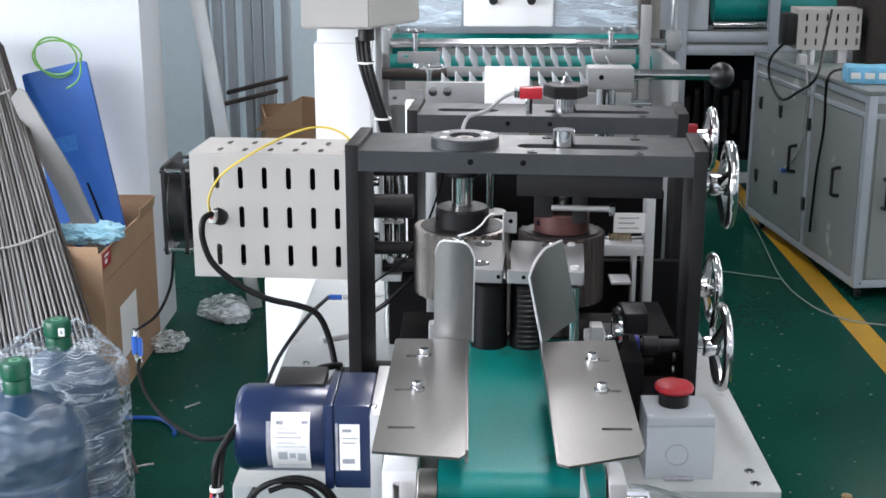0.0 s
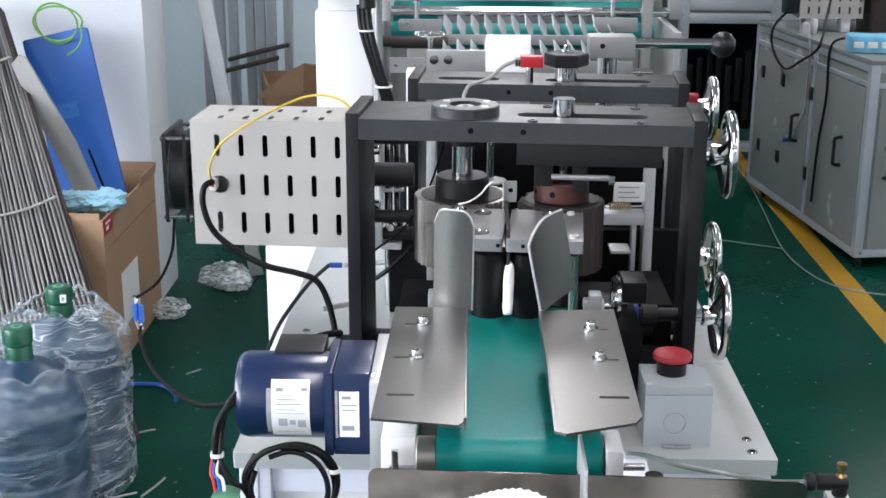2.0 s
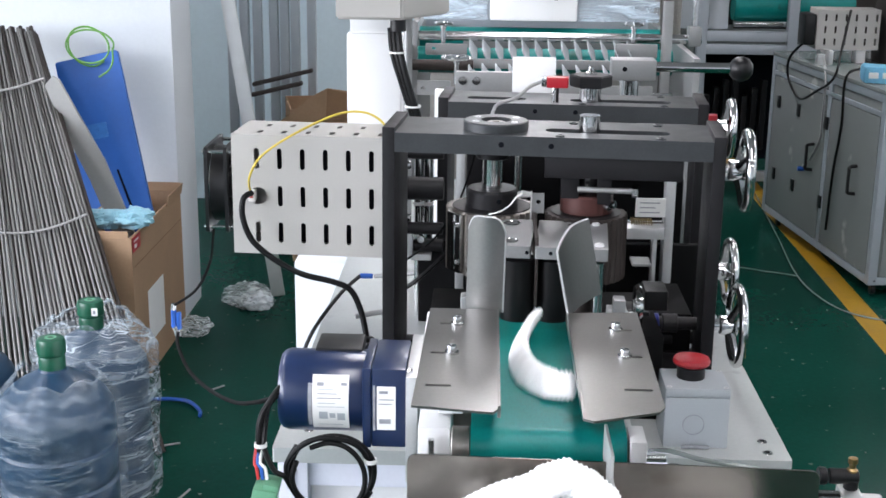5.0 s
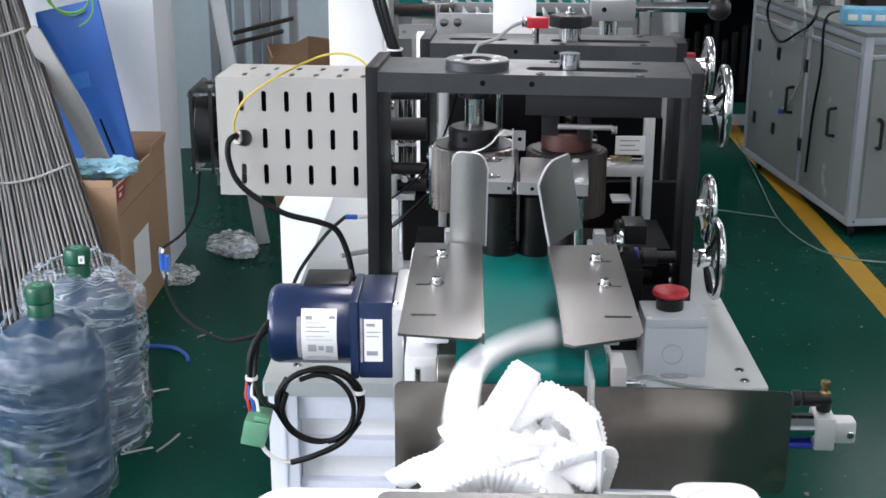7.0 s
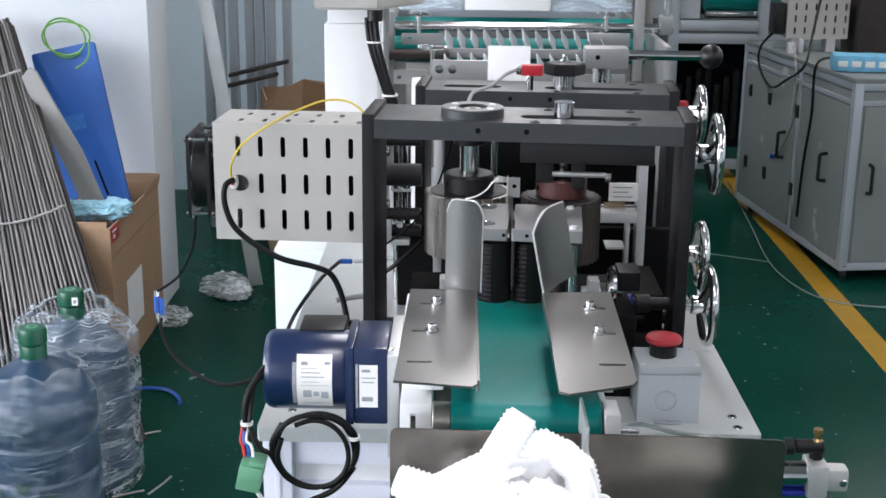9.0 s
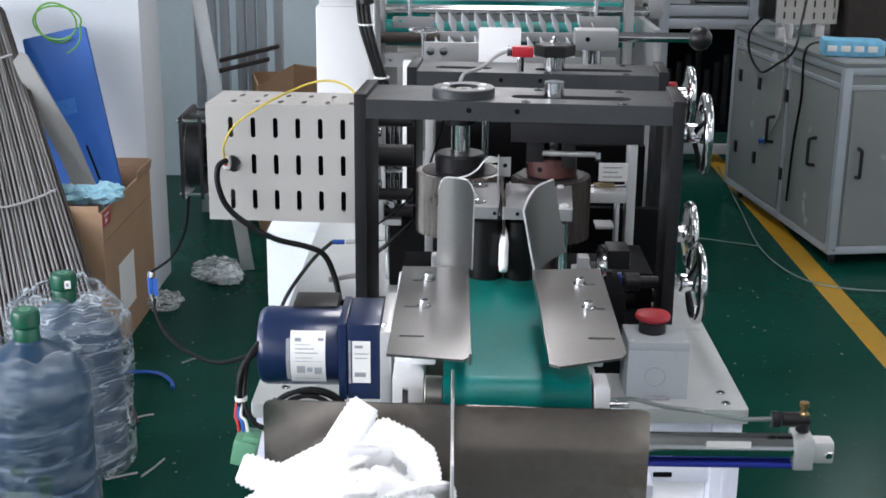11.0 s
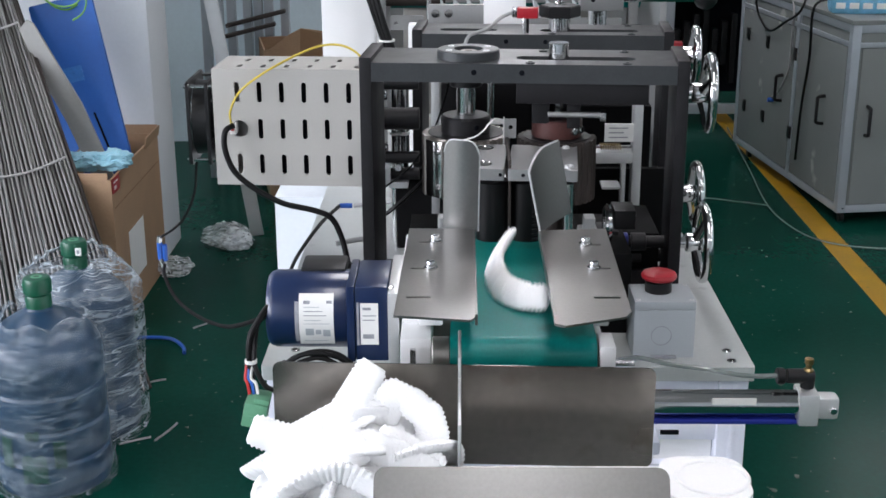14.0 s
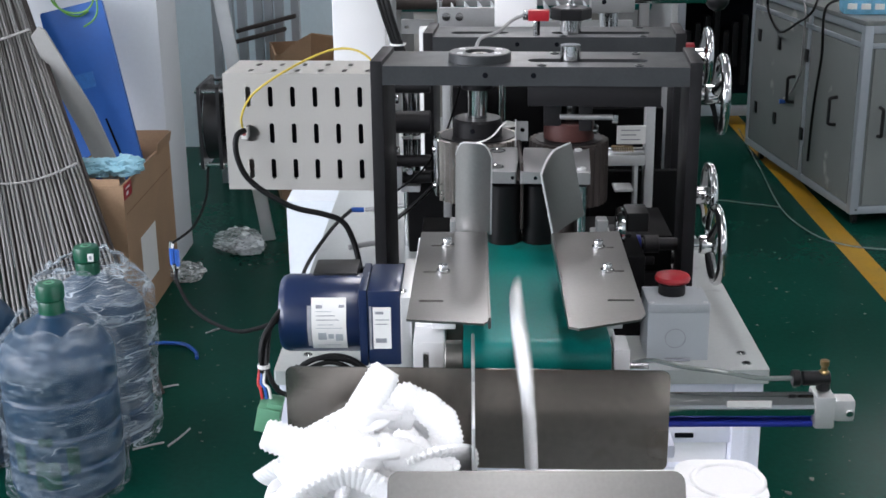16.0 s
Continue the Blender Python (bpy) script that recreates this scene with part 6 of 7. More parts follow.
    part("shell", B((1.3, 5.5, 8.4, 9.4, 0, 1.9), bevel=0.01), M_CAB, m2)
    m3 = thing("tall_guard", 0.0, 5.2, 0, "tall dark guarded machine behind the feeder", "machine")
    part("shell", B((-0.12, 0.75, 4.7, 5.4, 0, 1.75), bevel=0.01), M_STEELD, m3)
    for k in range(5):
        part("guard_panel", B((-0.1 + 0.17 * k, 0.055 + 0.17 * k, 4.69, 4.70, 0.9, 1.72), bevel=0.002), M_CAB if k % 2 else M_STEELD, m3)


def cabinet():
    m = pose(1.584, 5.184, 0, 0, 0, 7.4)
    c = thing("equipment_cabinet", 1.584, 5.184, 0.0, "grey-green machine cabinet with profile edges on castors", "cabinet")
    w, ln, z0, z1 = 0.75, 1.22, 0.05, 0.775
    part("carcass", B((0.008, w, 0.008, ln, z0 + 0.005, z1), bevel=0.002, rot=m), M_CAB, c)
    for x, y in ((0, 0), (0, 0.515), (0, ln - 0.03), (w - 0.03, 0)):
        part("edge_profile", B((x, x + 0.034, y, y + 0.034, z0, z1), bevel=0.003, rot=m), M_PROFILE, c)
    for z in (z0, z1 - 0.03):
        part("edge_profile", B((0.001, 0.03, 0.034, ln, z, z + 0.03), bevel=0.003, rot=m), M_PROFILE, c)
        part("edge_profile", B((0.034, w, 0.001, 0.03, z, z + 0.03), bevel=0.003, rot=m), M_PROFILE, c)
    part("edge_profile", B((0.001, 0.02, 0.034, ln, z1 - 0.085, z1 - 0.066), bevel=0.002, rot=m), M_PROFILE, c)
    part("edge_profile", B((0.034, w, 0.001, 0.02, z1 - 0.085, z1 - 0.066), bevel=0.002, rot=m), M_PROFILE, c)
    part("top_board", B((-0.004, w, -0.004, ln, z1, z1 + 0.018), bevel=0.003, rot=m), M_CAB, c, "pale top board")

    def handle(parent, bmrot, horizontal=False):
        h = T([(0, 0, 0.055), (-0.028, 0, 0.05), (-0.03, 0, 0.03), (-0.03, 0, -0.03), (-0.028, 0, -0.05), (0, 0, -0.055)], 0.007, 8, 4)
        bmesh.ops.transform(h, matrix=bmrot, verts=h.verts)
        return part("handle", h, M_PLASTIC, parent, "black bow handle")

    for y0, y1, hy in ((0.04, 0.51, 0.205), (0.555, 1.185, 0.655)):
        d = part("door", B((0.001, 0.009, y0, y1, 0.085, 0.688), bevel=0.002, rot=m), M_CAB, c)
        handle(d, m @ pose(0.001, hy, 0.415))
    for y in (0.535, 0.855, 1.10):
        for z in (0.25, 0.58):
            part("hinge", B((-0.006, 0.001, y - 0.016, y + 0.016, z - 0.026, z + 0.026), bevel=0.002, rot=m), M_PLASTIC, c)
    d = part("door", B((0.045, 0.70, 0.001, 0.009, 0.085, 0.688), bevel=0.002, rot=m), M_CAB, c)
    handle(d, m @ pose(0.085, 0.001, 0.412) @ pose(0, 0, 0, 0, 0, 90))
    part("lock_plate", B((0.02, 0.028, -0.0015, 0.0, 0.066, 0.07), rot=m), M_DARK, c)
    for x, y in ((0.04, 0.05), (0.04, 1.1), (0.68, 0.05), (0.68, 1.1)):
        w2 = m @ Vector((x, y, 0.022))
        part("castor", C(w2.x - 0.009, w2.y, w2.z, 0.022, 0.018, "x", 18), M_PLASTIC, c)
        part("castor_fork", B((x - 0.013, x + 0.013, y - 0.012, y + 0.016, 0.036, 0.052), bevel=0.002, rot=m), M_CHROME, c)
    zt = z1 + 0.018
    p = thing("parts_pack", 1.66, 5.42, zt, "light blue printed pack of supplies on cabinet", "pack")
    mp = pose(1.545, 5.36, zt, 0, 0, -8)
    bm = B((0, 0.23, 0, 0.12, 0.001, 0.062), bevel=0.012)
    bmesh.ops.subdivide_edges(bm, edges=bm.edges, cuts=2, use_grid_fill=True)
    for v in bm.verts:
        v.co += 0.006 * noise.noise_vector(v.co * 30)
    lift = min(v.co.z for v in bm.verts)
    bmesh.ops.translate(bm, verts=bm.verts, vec=(0, 0, 0.0005 - lift))
    bmesh.ops.transform(bm, matrix=mp, verts=bm.verts)
    part("wrap", bm, M_PACKB, p)
    for k in range(4):
        part("print_bar", B((0.015 + k * 0.05, 0.05 + k * 0.05, -0.0085, -0.0045, 0.022, 0.044), bevel=0.001, rot=mp), M_LABEL, p)
    h = thing("heater_cover", 1.63, 6.0, zt, "cream grey perforated cover with fan on cabinet", "machine cover")
    x0, x1, za, zb = 1.50, 1.76, 0.852, 1.018
    holes = [stadium(x0 + 0.035 + i * 0.042, zr, 0.009, 0.03, 4) for i in range(6) for zr in (0.885, 0.935, 0.985)]
    part("front_sheet", sheet([(x0, za), (x1, za), (x1, zb), (x0, zb)], holes, 0.002, facing(5.95)), M_COVER, h)
    part("back_sheet", B((x0, x1, 6.09, 6.092, za, zb)), M_COVER, h)
    part("top_sheet", B((x0, x1, 5.952, 6.09, zb - 0.002, zb)), M_COVER, h)
    part("end_sheet", B((x0, x0 + 0.002, 5.952, 6.09, za, zb - 0.002)), M_COVER, h)
    part("end_sheet", B((x1 - 0.002, x1, 5.952, 6.09, za, zb - 0.002)), M_COVER, h)
    part("core", B((x0 + 0.02, x1 - 0.02, 5.99, 6.07, za + 0.01, zb - 0.02)), M_FLUTED, h)
    part("fan", B((x0 - 0.05, x0, 5.96, 6.08, za + 0.015, zb - 0.02), bevel=0.01), M_PLASTIC, h)
    for sx in (x0 + 0.03, x1 - 0.08):
        part("stand", B((sx, sx + 0.04, 5.98, 6.05, zt, za), bevel=0.003), M_WHITE, h)
    part("valve", B((1.50, 1.53, 5.9, 5.94, zt, zt + 0.045), (1.545, 1.565, 5.9, 5.94, zt, zt + 0.06), bevel=0.004), M_ALU, h)
    k = thing("dark_cover", 1.93, 5.95, zt, "dark grey machine housing on the cabinet", "housing")
    part("shell", B((1.79, 2.1, 5.9, 6.15, zt, 1.3), bevel=0.006), M_FLUTED, k)

    def cab(name, s, z, off=0.0):
        v = m @ Vector((-0.012 - off, s, z))
        return (v.x, v.y, v.z)

    w3 = thing("black_cable", 1.5, 5.6, 0.3, "black cables looping down the cabinet front", "cable", "cables")
    part("cable", T([(1.62, 5.9, 1.02), (1.56, 5.75, 0.9), cab("", 0.45, 0.78, 0.01), cab("", 0.62, 0.70, 0.01), cab("", 0.80, 0.64, 0.01), cab("", 0.95, 0.70, 0.01), cab("", 0.93, 0.80, 0.02), (1.49, 6.0, 0.9)], 0.0055, 8), M_RUBBER, w3)
    part("cable", T([(1.60, 5.6, 0.82), cab("", 0.36, 0.79, 0.0), cab("", 0.36, 0.6), cab("", 0.40, 0.40), cab("", 0.42, 0.16)], 0.0055, 8), M_RUBBER, w3)
    part("thin_cable", T([(1.52, 5.88, 0.83), cab("", 0.56, 0.75), cab("", 0.56, 0.58), cab("", 0.57, 0.5), cab("", 0.66, 0.40), cab("", 0.73, 0.36)], 0.005, 8), M_GWIRE, w3)
    part("plug", C(cab("", 0.75, 0.345)[0] - 0.012, cab("", 0.75, 0.345)[1], 0.345, 0.01, 0.04, "x", 10), M_BWIRE, w3, "blue and white plug")
    hz = thing("air_hose", 1.45, 5.6, 0.0, "pale plastic air hose lying across the floor", "hose")
    part("hose", T([(1.50, 6.9, 0.006), (1.437, 6.1, 0.006), (1.384, 5.487, 0.006), (1.40, 5.18, 0.006), (1.47, 4.98, 0.006), (1.62, 4.89, 0.006), (1.9, 4.87, 0.006)], 0.0032, 8), M_TUBEC, hz)
    part("hose", T([(0.9, 5.3, 0.005), (1.1, 5.55, 0.005), (1.28, 5.5, 0.005), (1.38, 5.45, 0.005)], 0.0026, 8), M_TUBEC, hz)


def table_cables():
    c = thing("cable_loops", -0.06, 2.1, 0.858, "tangle of black cables and connectors on table", "cable", "cables")
    part("loop", T([(-0.03, 2.17, 0.866), (-0.055, 2.1, 0.885), (-0.085, 2.02, 0.882), (-0.105, 1.97, 0.870), (-0.11, 1.93, 0.864), (-0.09, 1.96, 0.863), (-0.06, 2.05, 0.864), (-0.03, 2.12, 0.864)], 0.0048, 8), M_RUBBER, c)
    for k in range(5):
        part("cord", T([(-0.07 + 0.012 * k, 1.90 + 0.01 * k, 0.8625), (-0.05 + 0.011 * k, 2.0, 0.864 + 0.002 * (k % 2)), (-0.04 + 0.009 * k, 2.1, 0.8625), (-0.03 + 0.004 * k, 2.16, 0.864)], 0.004, 8), M_RUBBER, c)
    part("grey_cord", T([(0.0, 2.2, 0.90), (-0.03, 2.2, 0.895), (-0.055, 2.19, 0.893)], 0.004, 8), M_GWIRE, c)
    part("crimp", C(-0.065, 2.36, 0.902, 0.0042, 0.020, "x", 10), M_BWIRE, c, "blue crimp connector")
    part("crimp_wire", T([(0.06, 2.3, 0.93), (0.0, 2.34, 0.912), (-0.042, 2.36, 0.902)], 0.0035, 8), M_GWIRE, c)
    part("crimp_wire", T([(-0.065, 2.36, 0.902), (-0.09, 2.3, 0.89), (-0.115, 2.2, 0.87), (-0.12, 2.1, 0.862)], 0.003, 8), M_RUBBER, c)
    part("cross_wire", T([(0.1, 2.2, 1.02), (0.07, 2.17, 0.99), (0.03, 2.16, 0.955), (0.0, 2.18, 0.93)], 0.0032, 8), M_RUBBER, c)
    for x, y in ((-0.06, 1.99), (-0.095, 1.92)):
        part("bolt", L([(0, 0), (0.009, 0), (0.009, 0.002), (0.006, 0.002), (0.006, 0.009), (0, 0.009)], x, y, 0.858, n=12), M_CHROME, c)


control_pole()
rear_machine()
cabinet()
table_cables()


# ---- white fabric goods ----
SEG, LENGTH = 10, 0.23
SHIFT0, SHIFT1, SHIFT = 9.2, 9.75, -0.1125


def strip_mesh():
    """One short pleated piece of a tubular fabric strip."""
    bm = bmesh.new()
    n, k, ln = 18, 15, LENGTH / SEG * 1.5
    rows = []
    for j in range(k + 1):
        u = j / k - 0.5
        pleat = 1 + (0.07 if j % 2 else -0.06)
        end = 1 - 0.25 * (2 * abs(u)) ** 6
        rows.append([bm.verts.new((0.0150 * pleat * end * math.cos(2 * math.pi * i / n), u * ln, 0.0055 * pleat * end * math.sin(2 * math.pi * i / n) + 0.0006 * noise.noise(Vector((i, j, 3)) * 0.7))) for i in range(n)])
    for a, b in zip(rows, rows[1:]):
        for i in range(n):
            bm.faces.new((a[i], a[(i + 1) % n], b[(i + 1) % n], b[i]))
    bm.faces.new(rows[-1])
    bm.faces.new(list(reversed(rows[0])))
    bmesh.ops.recalc_face_normals(bm, faces=bm.faces)
    me = bpy.data.meshes.new("strip_piece")
    bm.to_mesh(me)
    bm.free()
    me.materials.append(M_CLOTH)
    me.polygons.foreach_set("use_smooth", [True] * len(me.polygons))
    return me


QUEUE = [(0.1877, 1.872, 1.045), (0.1877, 1.95, 1.045), (0.1877, 2.0, 1.04), (0.1877, 2.03, 0.98), (0.1877, 2.035, 0.7)]


def place_pieces(line, fed, turn):
    """Poses of the pieces along a line, tip first; fed: whether its end runs back between the rollers."""
    pts = smooth_path(line, 6) + ([Vector(p) for p in QUEUE if p[1] > line[-1][1] + 0.001] if fed else [])
    far = [0.0]
    for a, b in zip(pts, pts[1:]):
        far.append(far[-1] + (b - a).length)
    scale = 1.0 if fed else far[-1] / LENGTH
    out = []
    for i in range(SEG):
        s = (i + 0.5) * LENGTH / SEG * scale
        k = max(j for j in range(len(far)) if far[j] <= s) if s < far[-1] else len(far) - 2
        k = min(k, len(far) - 2)
        f = (s - far[k]) / max(far[k + 1] - far[k], 1e-6)
        p = pts[k].lerp(pts[k + 1], min(f, 1.0))
        d = (pts[k + 1] - pts[k]).normalized()
        side = Vector((1, 0, 0))
        side = (side - d * side.dot(d)).normalized()
        up = side.cross(d)
        a = radians(turn)
        wide = side * math.cos(a) + up * math.sin(a)
        if wide.dot(Vector((math.cos(a), 0, math.sin(a)))) < 0:
            wide = -wide
        thick = wide.cross(d)
        out.append(Matrix(((wide.x, d.x, thick.x, p.x), (wide.y, d.y, thick.y, p.y), (wide.z, d.z, thick.z, p.z), (0, 0, 0, 1))))
    return out


# resting lines in the tray's first compartment (before it slides) and in the bin's other half
REST = [
    [(0.085, 1.385, 0.925), (0.12, 1.40, 0.952), (0.17, 1.41, 0.962), (0.215, 1.40, 0.942)],
    [(0.150, 1.41, 0.938), (0.178, 1.415, 0.926), (0.207, 1.42, 0.942), (0.213, 1.43, 0.972), (0.182, 1.435, 0.994), (0.15, 1.43, 0.982)],
    [(0.080, 1.40, 0.94), (0.11, 1.415, 0.958), (0.135, 1.425, 0.98), (0.15, 1.435, 1.0), (0.158, 1.44, 1.012)],
    [(0.07, 1.385, 0.91), (0.115, 1.39, 0.948), (0.165, 1.395, 0.962), (0.21, 1.395, 0.94)],
    [(0.064, 1.42, 0.965), (0.09, 1.42, 0.958), (0.12, 1.42, 0.966), (0.15, 1.43, 0.98), (0.175, 1.435, 0.976)],
    [(0.18, 1.40, 0.80), (0.22, 1.41, 0.80), (0.28, 1.42, 0.80), (0.33, 1.41, 0.80)],
    [(0.20, 1.44, 0.812), (0.24, 1.43, 0.812), (0.29, 1.40, 0.812), (0.34, 1.40, 0.812)],
    [(0.19, 1.42, 0.824), (0.24, 1.40, 0.824), (0.28, 1.43, 0.824), (0.33, 1.44, 0.824)],
    [(0.22, 1.41, 0.836), (0.25, 1.43, 0.836), (0.30, 1.42, 0.836), (0.35, 1.41, 0.836)],
]
RELEASE = [1.35, 3.16, 4.98, 6.77, 8.60, 10.42, 12.17, 13.97, 15.84]
CURL = [0, 1, 1, 1, 0, 1, 1, 1, 2]


def goods_lines(curl):
    """Line of a piece, tip first, against the time from its release; the last value turns it from edge-on to flat."""
    if curl == 1:
        return [
            (-1.42, [(0.1877, 1.93, 1.045), (0.1877, 1.94, 1.045)], 1, 88),
            (-1.15, [(0.1865, 1.846, 1.018), (0.187, 1.853, 1.035), (0.1877, 1.866, 1.045)], 1, 88),
            (-0.90, [(0.200, 1.822, 1.018), (0.188, 1.830, 1.018), (0.1865, 1.85, 1.03), (0.1877, 1.866, 1.045)], 1, 88),
            (-0.50, [(0.215, 1.786, 1.018), (0.199, 1.777, 1.017), (0.183, 1.802, 1.018), (0.182, 1.84, 1.026), (0.1877, 1.866, 1.045)], 1, 88),
            (-0.20, [(0.216, 1.718, 1.018), (0.196, 1.714, 1.017), (0.177, 1.745, 1.018), (0.178, 1.80, 1.020), (0.186, 1.85, 1.036), (0.1877, 1.866, 1.045)], 1, 86),
            (-0.05, [(0.216, 1.70, 1.017), (0.198, 1.694, 1.016), (0.178, 1.725, 1.016), (0.178, 1.79, 1.018), (0.186, 1.842, 1.032)], 0, 72),
            (0.03, [(0.213, 1.634, 1.015), (0.195, 1.640, 1.014), (0.172, 1.675, 1.013), (0.166, 1.745, 1.014), (0.183, 1.815, 1.022)], 0, 55),
            (0.08, [(0.208, 1.60, 1.014), (0.188, 1.61, 1.014), (0.164, 1.65, 1.013), (0.166, 1.72, 1.014), (0.192, 1.775, 1.020)], 0, 45),
            (0.16, [(0.190, 1.54, 1.010), (0.168, 1.56, 1.012), (0.155, 1.62, 1.012), (0.172, 1.68, 1.013), (0.206, 1.72, 1.018)], 0, 30),
            (0.23, [(0.128, 1.425, 0.95), (0.124, 1.45, 0.995), (0.133, 1.505, 1.012), (0.168, 1.56, 1.013), (0.216, 1.592, 1.014)], 0, 15),
        ]
    straight = [
        (-1.42, [(0.1877, 1.93, 1.045), (0.1877, 1.94, 1.045)], 1, 88),
        (-1.10, [(0.185, 1.846, 1.012), (0.187, 1.853, 1.034), (0.1877, 1.866, 1.045)], 1, 86),
        (-0.80, [(0.180, 1.80, 1.008), (0.184, 1.83, 1.012), (0.187, 1.85, 1.036), (0.1877, 1.866, 1.045)], 1, 84),
        (-0.35, [(0.180, 1.752, 1.008), (0.183, 1.80, 1.010), (0.187, 1.85, 1.038), (0.1877, 1.866, 1.045)], 1, 82),
        (-0.10, [(0.188, 1.695, 1.008), (0.181, 1.74, 1.008), (0.183, 1.80, 1.010), (0.185, 1.84, 1.028), (0.1877, 1.866, 1.045)], 1, 75),
        (0.0, [(0.180, 1.70, 1.008), (0.184, 1.73, 1.009), (0.184, 1.80, 1.010), (0.187, 1.86, 1.042)], 0, 62),
        (0.05, [(0.172, 1.645, 1.008), (0.184, 1.665, 1.010), (0.188, 1.74, 1.010), (0.185, 1.845, 1.030)], 0, 40),
        (0.16, [(0.165, 1.495, 1.0), (0.178, 1.54, 1.011), (0.185, 1.65, 1.010), (0.168, 1.77, 1.012)], 0, 40),
        (0.22, [(0.145, 1.41, 0.955), (0.162, 1.45, 0.988), (0.172, 1.53, 1.011), (0.165, 1.65, 1.012)], 0, 25),
    ]
    if curl == 2:
        straight[-2] = (0.16, [(0.182, 1.458, 0.905), (0.177, 1.462, 0.985), (0.174, 1.49, 1.008), (0.172, 1.56, 1.012), (0.172, 1.662, 1.012)], 0, 82)
    return straight


GOODS = []


def fabric_goods():
    me = strip_mesh()
    for k in range(len(RELEASE)):
        g = thing("fabric_strip", 0.0, 0.0, 0.0, "white pleated fabric strip fed over the belt", "fabric strip", "fabric strips")
        parts = []
        for i in range(SEG):
            ob = new("strip_piece", me)
            ob.parent = g
            parts.append(ob)
        GOODS.append((g, parts))


def ribbon(line, half, thick, lean):
    """A long pleated strip laid along a smooth line, with scalloped edges."""
    bm = bmesh.new()
    path, rows, n = smooth_path(line, 16), [], 14
    for i, p in enumerate(path):
        d = (path[min(i + 1, len(path) - 1)] - path[max(i - 1, 0)]).normalized()
        side = Vector((math.sin(radians(lean)), -math.cos(radians(lean)) * 0.6, math.cos(radians(lean))))
        side = (side - d * side.dot(d)).normalized()
        up = side.cross(d)
        q = 1 + (0.07 if i % 2 else -0.06)
        rows.append([bm.verts.new(p + side * half * q * math.cos(2 * math.pi * k / n) + up * thick * q * math.sin(2 * math.pi * k / n)) for k in range(n)])
    for a, b in zip(rows, rows[1:]):
        for k in range(n):
            bm.faces.new((a[k], a[(k + 1) % n], b[(k + 1) % n], b[k]))
    bm.faces.new(rows[-1])
    bm.faces.new(list(reversed(rows[0])))
    bmesh.ops.recalc_face_normals(bm, faces=bm.faces)
    return bm


def fabric_pile():
    """Heap of earlier strips in the tray's first compartment."""
    bm = bmesh.new()
    nx, ny = 70, 40
    x0, x1, y0, y1 = 0.058, 0.232, 1.37, 1.494
    grid = []
    for j in range(ny + 1):
        row = []
        for i in range(nx + 1):
            x, y = x0 + (x1 - x0) * i / nx, y0 + (y1 - y0) * j / ny
            u, v = (i / nx - 0.55) / 0.5, (j / ny - 0.5) / 0.5
            dome = max(0.0, 1 - abs(u) ** 3.0) * max(0.0, 1 - 0.5 * abs(v) ** 3)
            p = Vector((x * 22, y * 22, 0.3))
            fold = abs(noise.noise(p * 1.1)) * 0.035 + 0.010 * noise.noise(p * 2.6) + 0.0012 * math.sin((x + 0.6 * y) * 500 + 4 * noise.noise(p))
            row.append(bm.verts.new((x, y, 0.80 + dome * 0.166 + fold * dome)))
        grid.append(row)
    for a, b in zip(grid, grid[1:]):
        for i in range(nx):
            bm.faces.new((a[i], a[i + 1], b[i + 1], b[i]))
    ob = solo("crumpled_fabric", bm, M_CLOTH, "crumpled white pleated fabric heaped in the steel tray", "fabric", origin=Vector((0.15, 1.43, 0.80)))
    loops = [
        ([(0.046, 1.375, 0.88), (0.066, 1.372, 0.925), (0.10, 1.374, 0.956), (0.14, 1.378, 0.965), (0.18, 1.375, 0.94), (0.21, 1.38, 0.90)], 30),
        ([(0.05, 1.44, 0.93), (0.075, 1.43, 0.95), (0.11, 1.42, 0.965), (0.13, 1.40, 0.965), (0.12, 1.372, 0.93)], 20),
        ([(0.225, 1.47, 0.91), (0.228, 1.44, 0.955), (0.21, 1.41, 0.972), (0.18, 1.40, 0.968)], 60),
        ([(0.052, 1.378, 0.89), (0.085, 1.37, 0.91), (0.12, 1.366, 0.935), (0.15, 1.37, 0.90)], 40),
        ([(0.09, 1.46, 0.965), (0.13, 1.462, 0.985), (0.17, 1.465, 0.99), (0.21, 1.46, 0.97)], 25),
    ]
    for line, lean in loops:
        part("folded_strip", ribbon([(x, y, z - 0.018) for x, y, z in line], 0.0155, 0.006, lean), M_CLOTH, ob)
    return ob


fabric_goods()
PILE = fabric_pile()


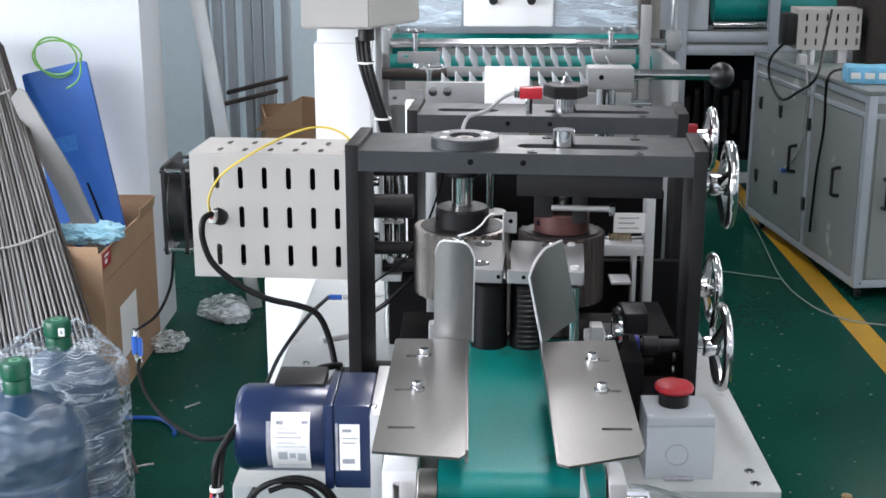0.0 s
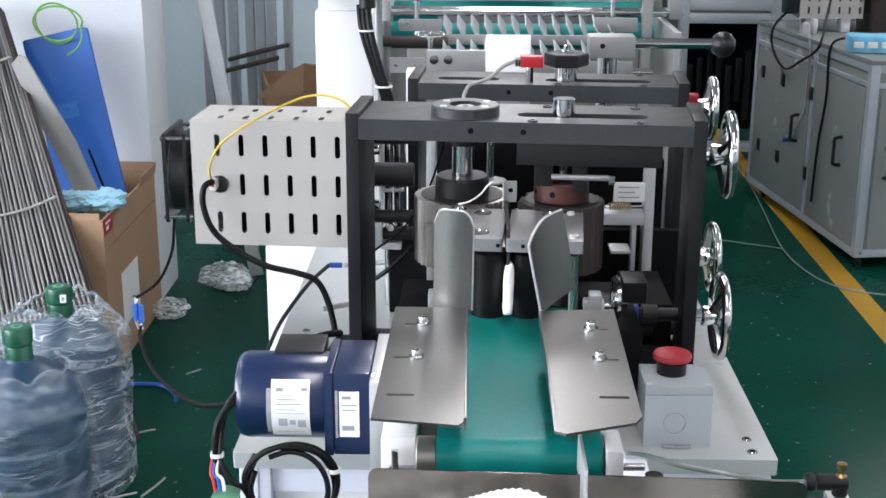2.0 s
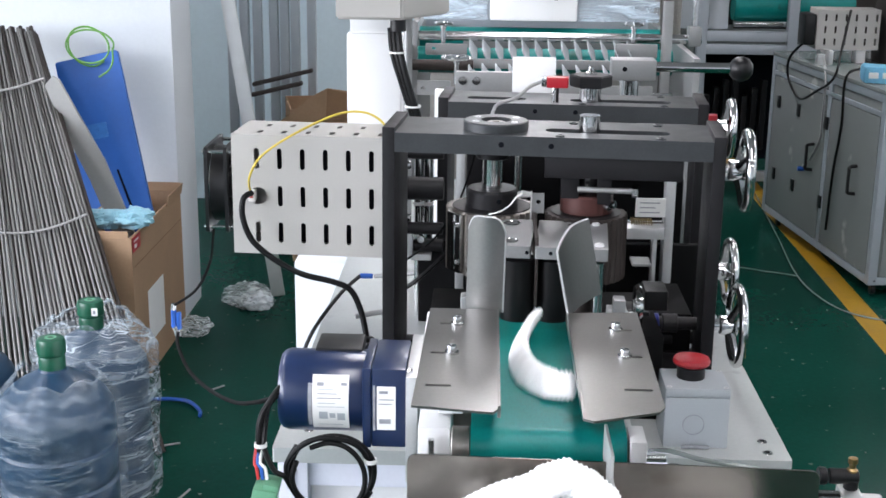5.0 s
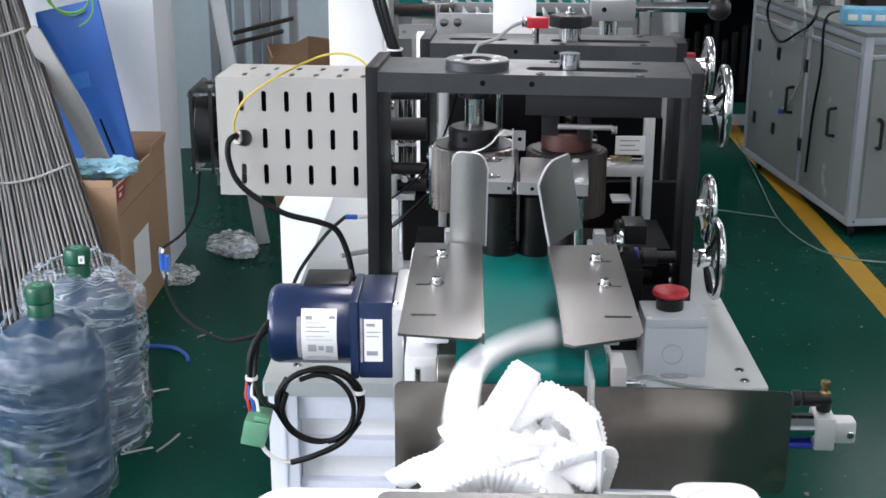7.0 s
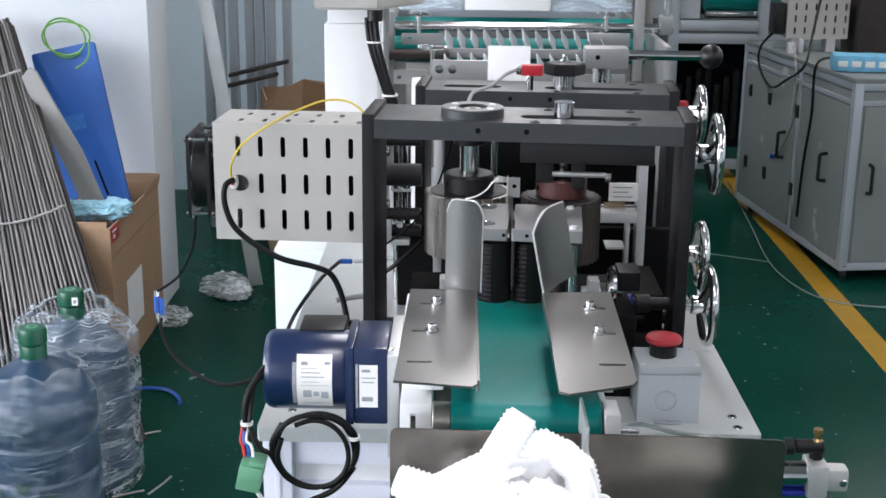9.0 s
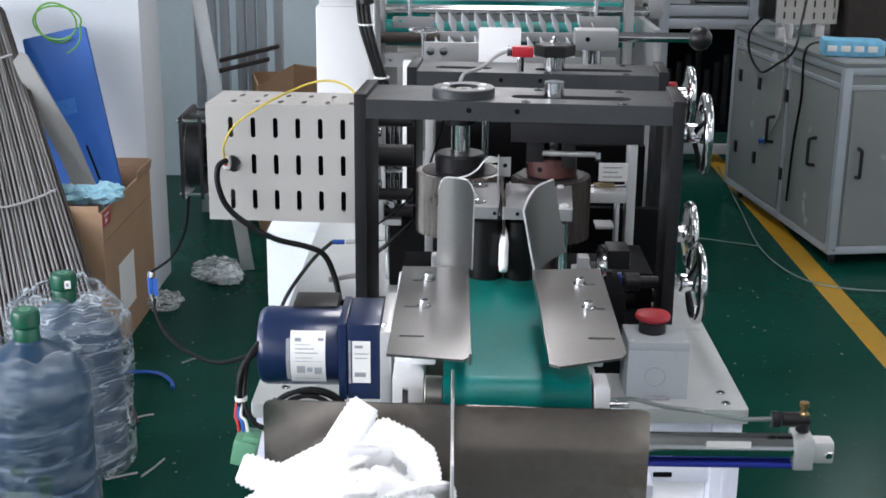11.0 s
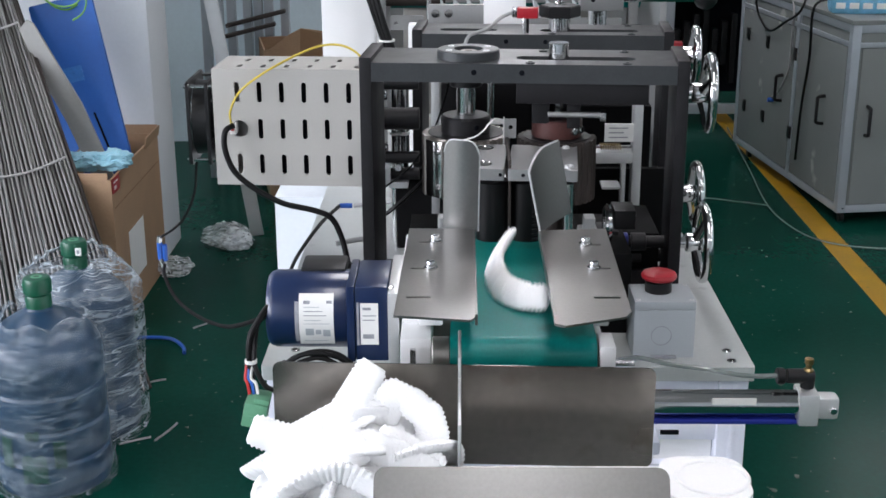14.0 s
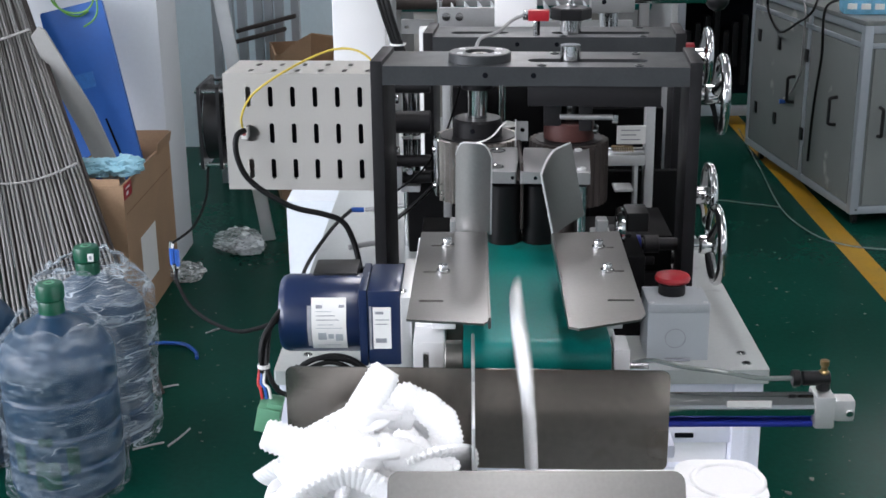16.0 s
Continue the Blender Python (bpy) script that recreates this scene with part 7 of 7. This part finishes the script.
# ---- what moves ----
def motions():
    slide = [(0, 0.0), (SHIFT0, 0.0), ((SHIFT0 + SHIFT1) / 2, SHIFT / 2), (SHIFT1, SHIFT), (16.0, SHIFT)]
    o = TRAY.location.copy()
    walk(TRAY, [(t, pose(o.x + dx, o.y, o.z, 0, 0, -2.2)) for t, dx in slide])
    # the goods lie against the divider and slump a little when the tray slides
    heaped = [(t, pose(dx + 0.018 * (1 - dx / SHIFT), 0, 0.018 * (1 - dx / SHIFT))) for t, dx in slide]
    o = PILE.location.copy()
    walk(PILE, [(t, m @ pose(*o)) for t, m in heaped])
    for ob, speed, front in TURNING:
        m = ob.matrix_basis.copy()
        walk(ob, [(0.25 * k, m @ pose(0, 0, 0, 0, 0, speed * (0.25 * k - front))) for k in range(65)])
    for k, (g, parts) in enumerate(GOODS):
        keys = goods_lines(CURL[k])
        rest = REST[k]
        rows = []
        t0 = RELEASE[k]
        for dt, line, fed, turn in keys:
            rows.append((t0 + dt, place_pieces(line, fed, turn)))
        if t0 + 0.45 < SHIFT0:
            rest = [tuple(Vector(a) + Vector((0.018, 0, 0.018))) for a in rest]
            rows.append((t0 + 0.30, place_pieces([tuple(Vector(a) + Vector((0, 0.02, 0.025))) for a in rest], 0, 10)))
            rows.append((t0 + 0.38, place_pieces(rest, 0, 12)))
            still = rows[-1][1]
            for t, m in heaped[1:]:
                rows.append((t, [m @ pose(-0.018, 0, -0.018) @ one for one in still]))
        else:
            rows.append((t0 + 0.33, place_pieces([(0.168, 1.42, 0.925), (0.178, 1.425, 0.96), (0.195, 1.43, 0.978), (0.212, 1.425, 0.945)], 0, 40)))
            rows.append((t0 + 0.46, place_pieces(rest, 0, 12)))
        before = [r for r in rows if r[0] > 0]
        start = rows[0][1] if rows[0][0] > 0 else None
        if start is None:
            # already on its way when the clip begins
            a = max((r for r in rows if r[0] <= 0), key=lambda r: r[0])
            b = before[0]
            f = (0 - a[0]) / (b[0] - a[0])
            start = [Matrix.LocRotScale(p.translation.lerp(q.translation, f), p.to_quaternion().slerp(q.to_quaternion(), f), None) for p, q in zip(a[1], b[1])]
        rows = [(0.0, start)] + [r for r in before if r[0] < 16.0]
        late = [r for r in before if r[0] >= 16.0]
        if late:
            a, b = rows[-1], late[0]
            f = (16.0 - a[0]) / (b[0] - a[0])
            rows.append((16.0, [Matrix.LocRotScale(p.translation.lerp(q.translation, f), p.to_quaternion().slerp(q.to_quaternion(), f), None) for p, q in zip(a[1], b[1])]))
        else:
            rows.append((16.0, rows[-1][1]))
        for i, ob in enumerate(parts):
            walk(ob, [(t, ms[i]) for t, ms in rows])


motions()
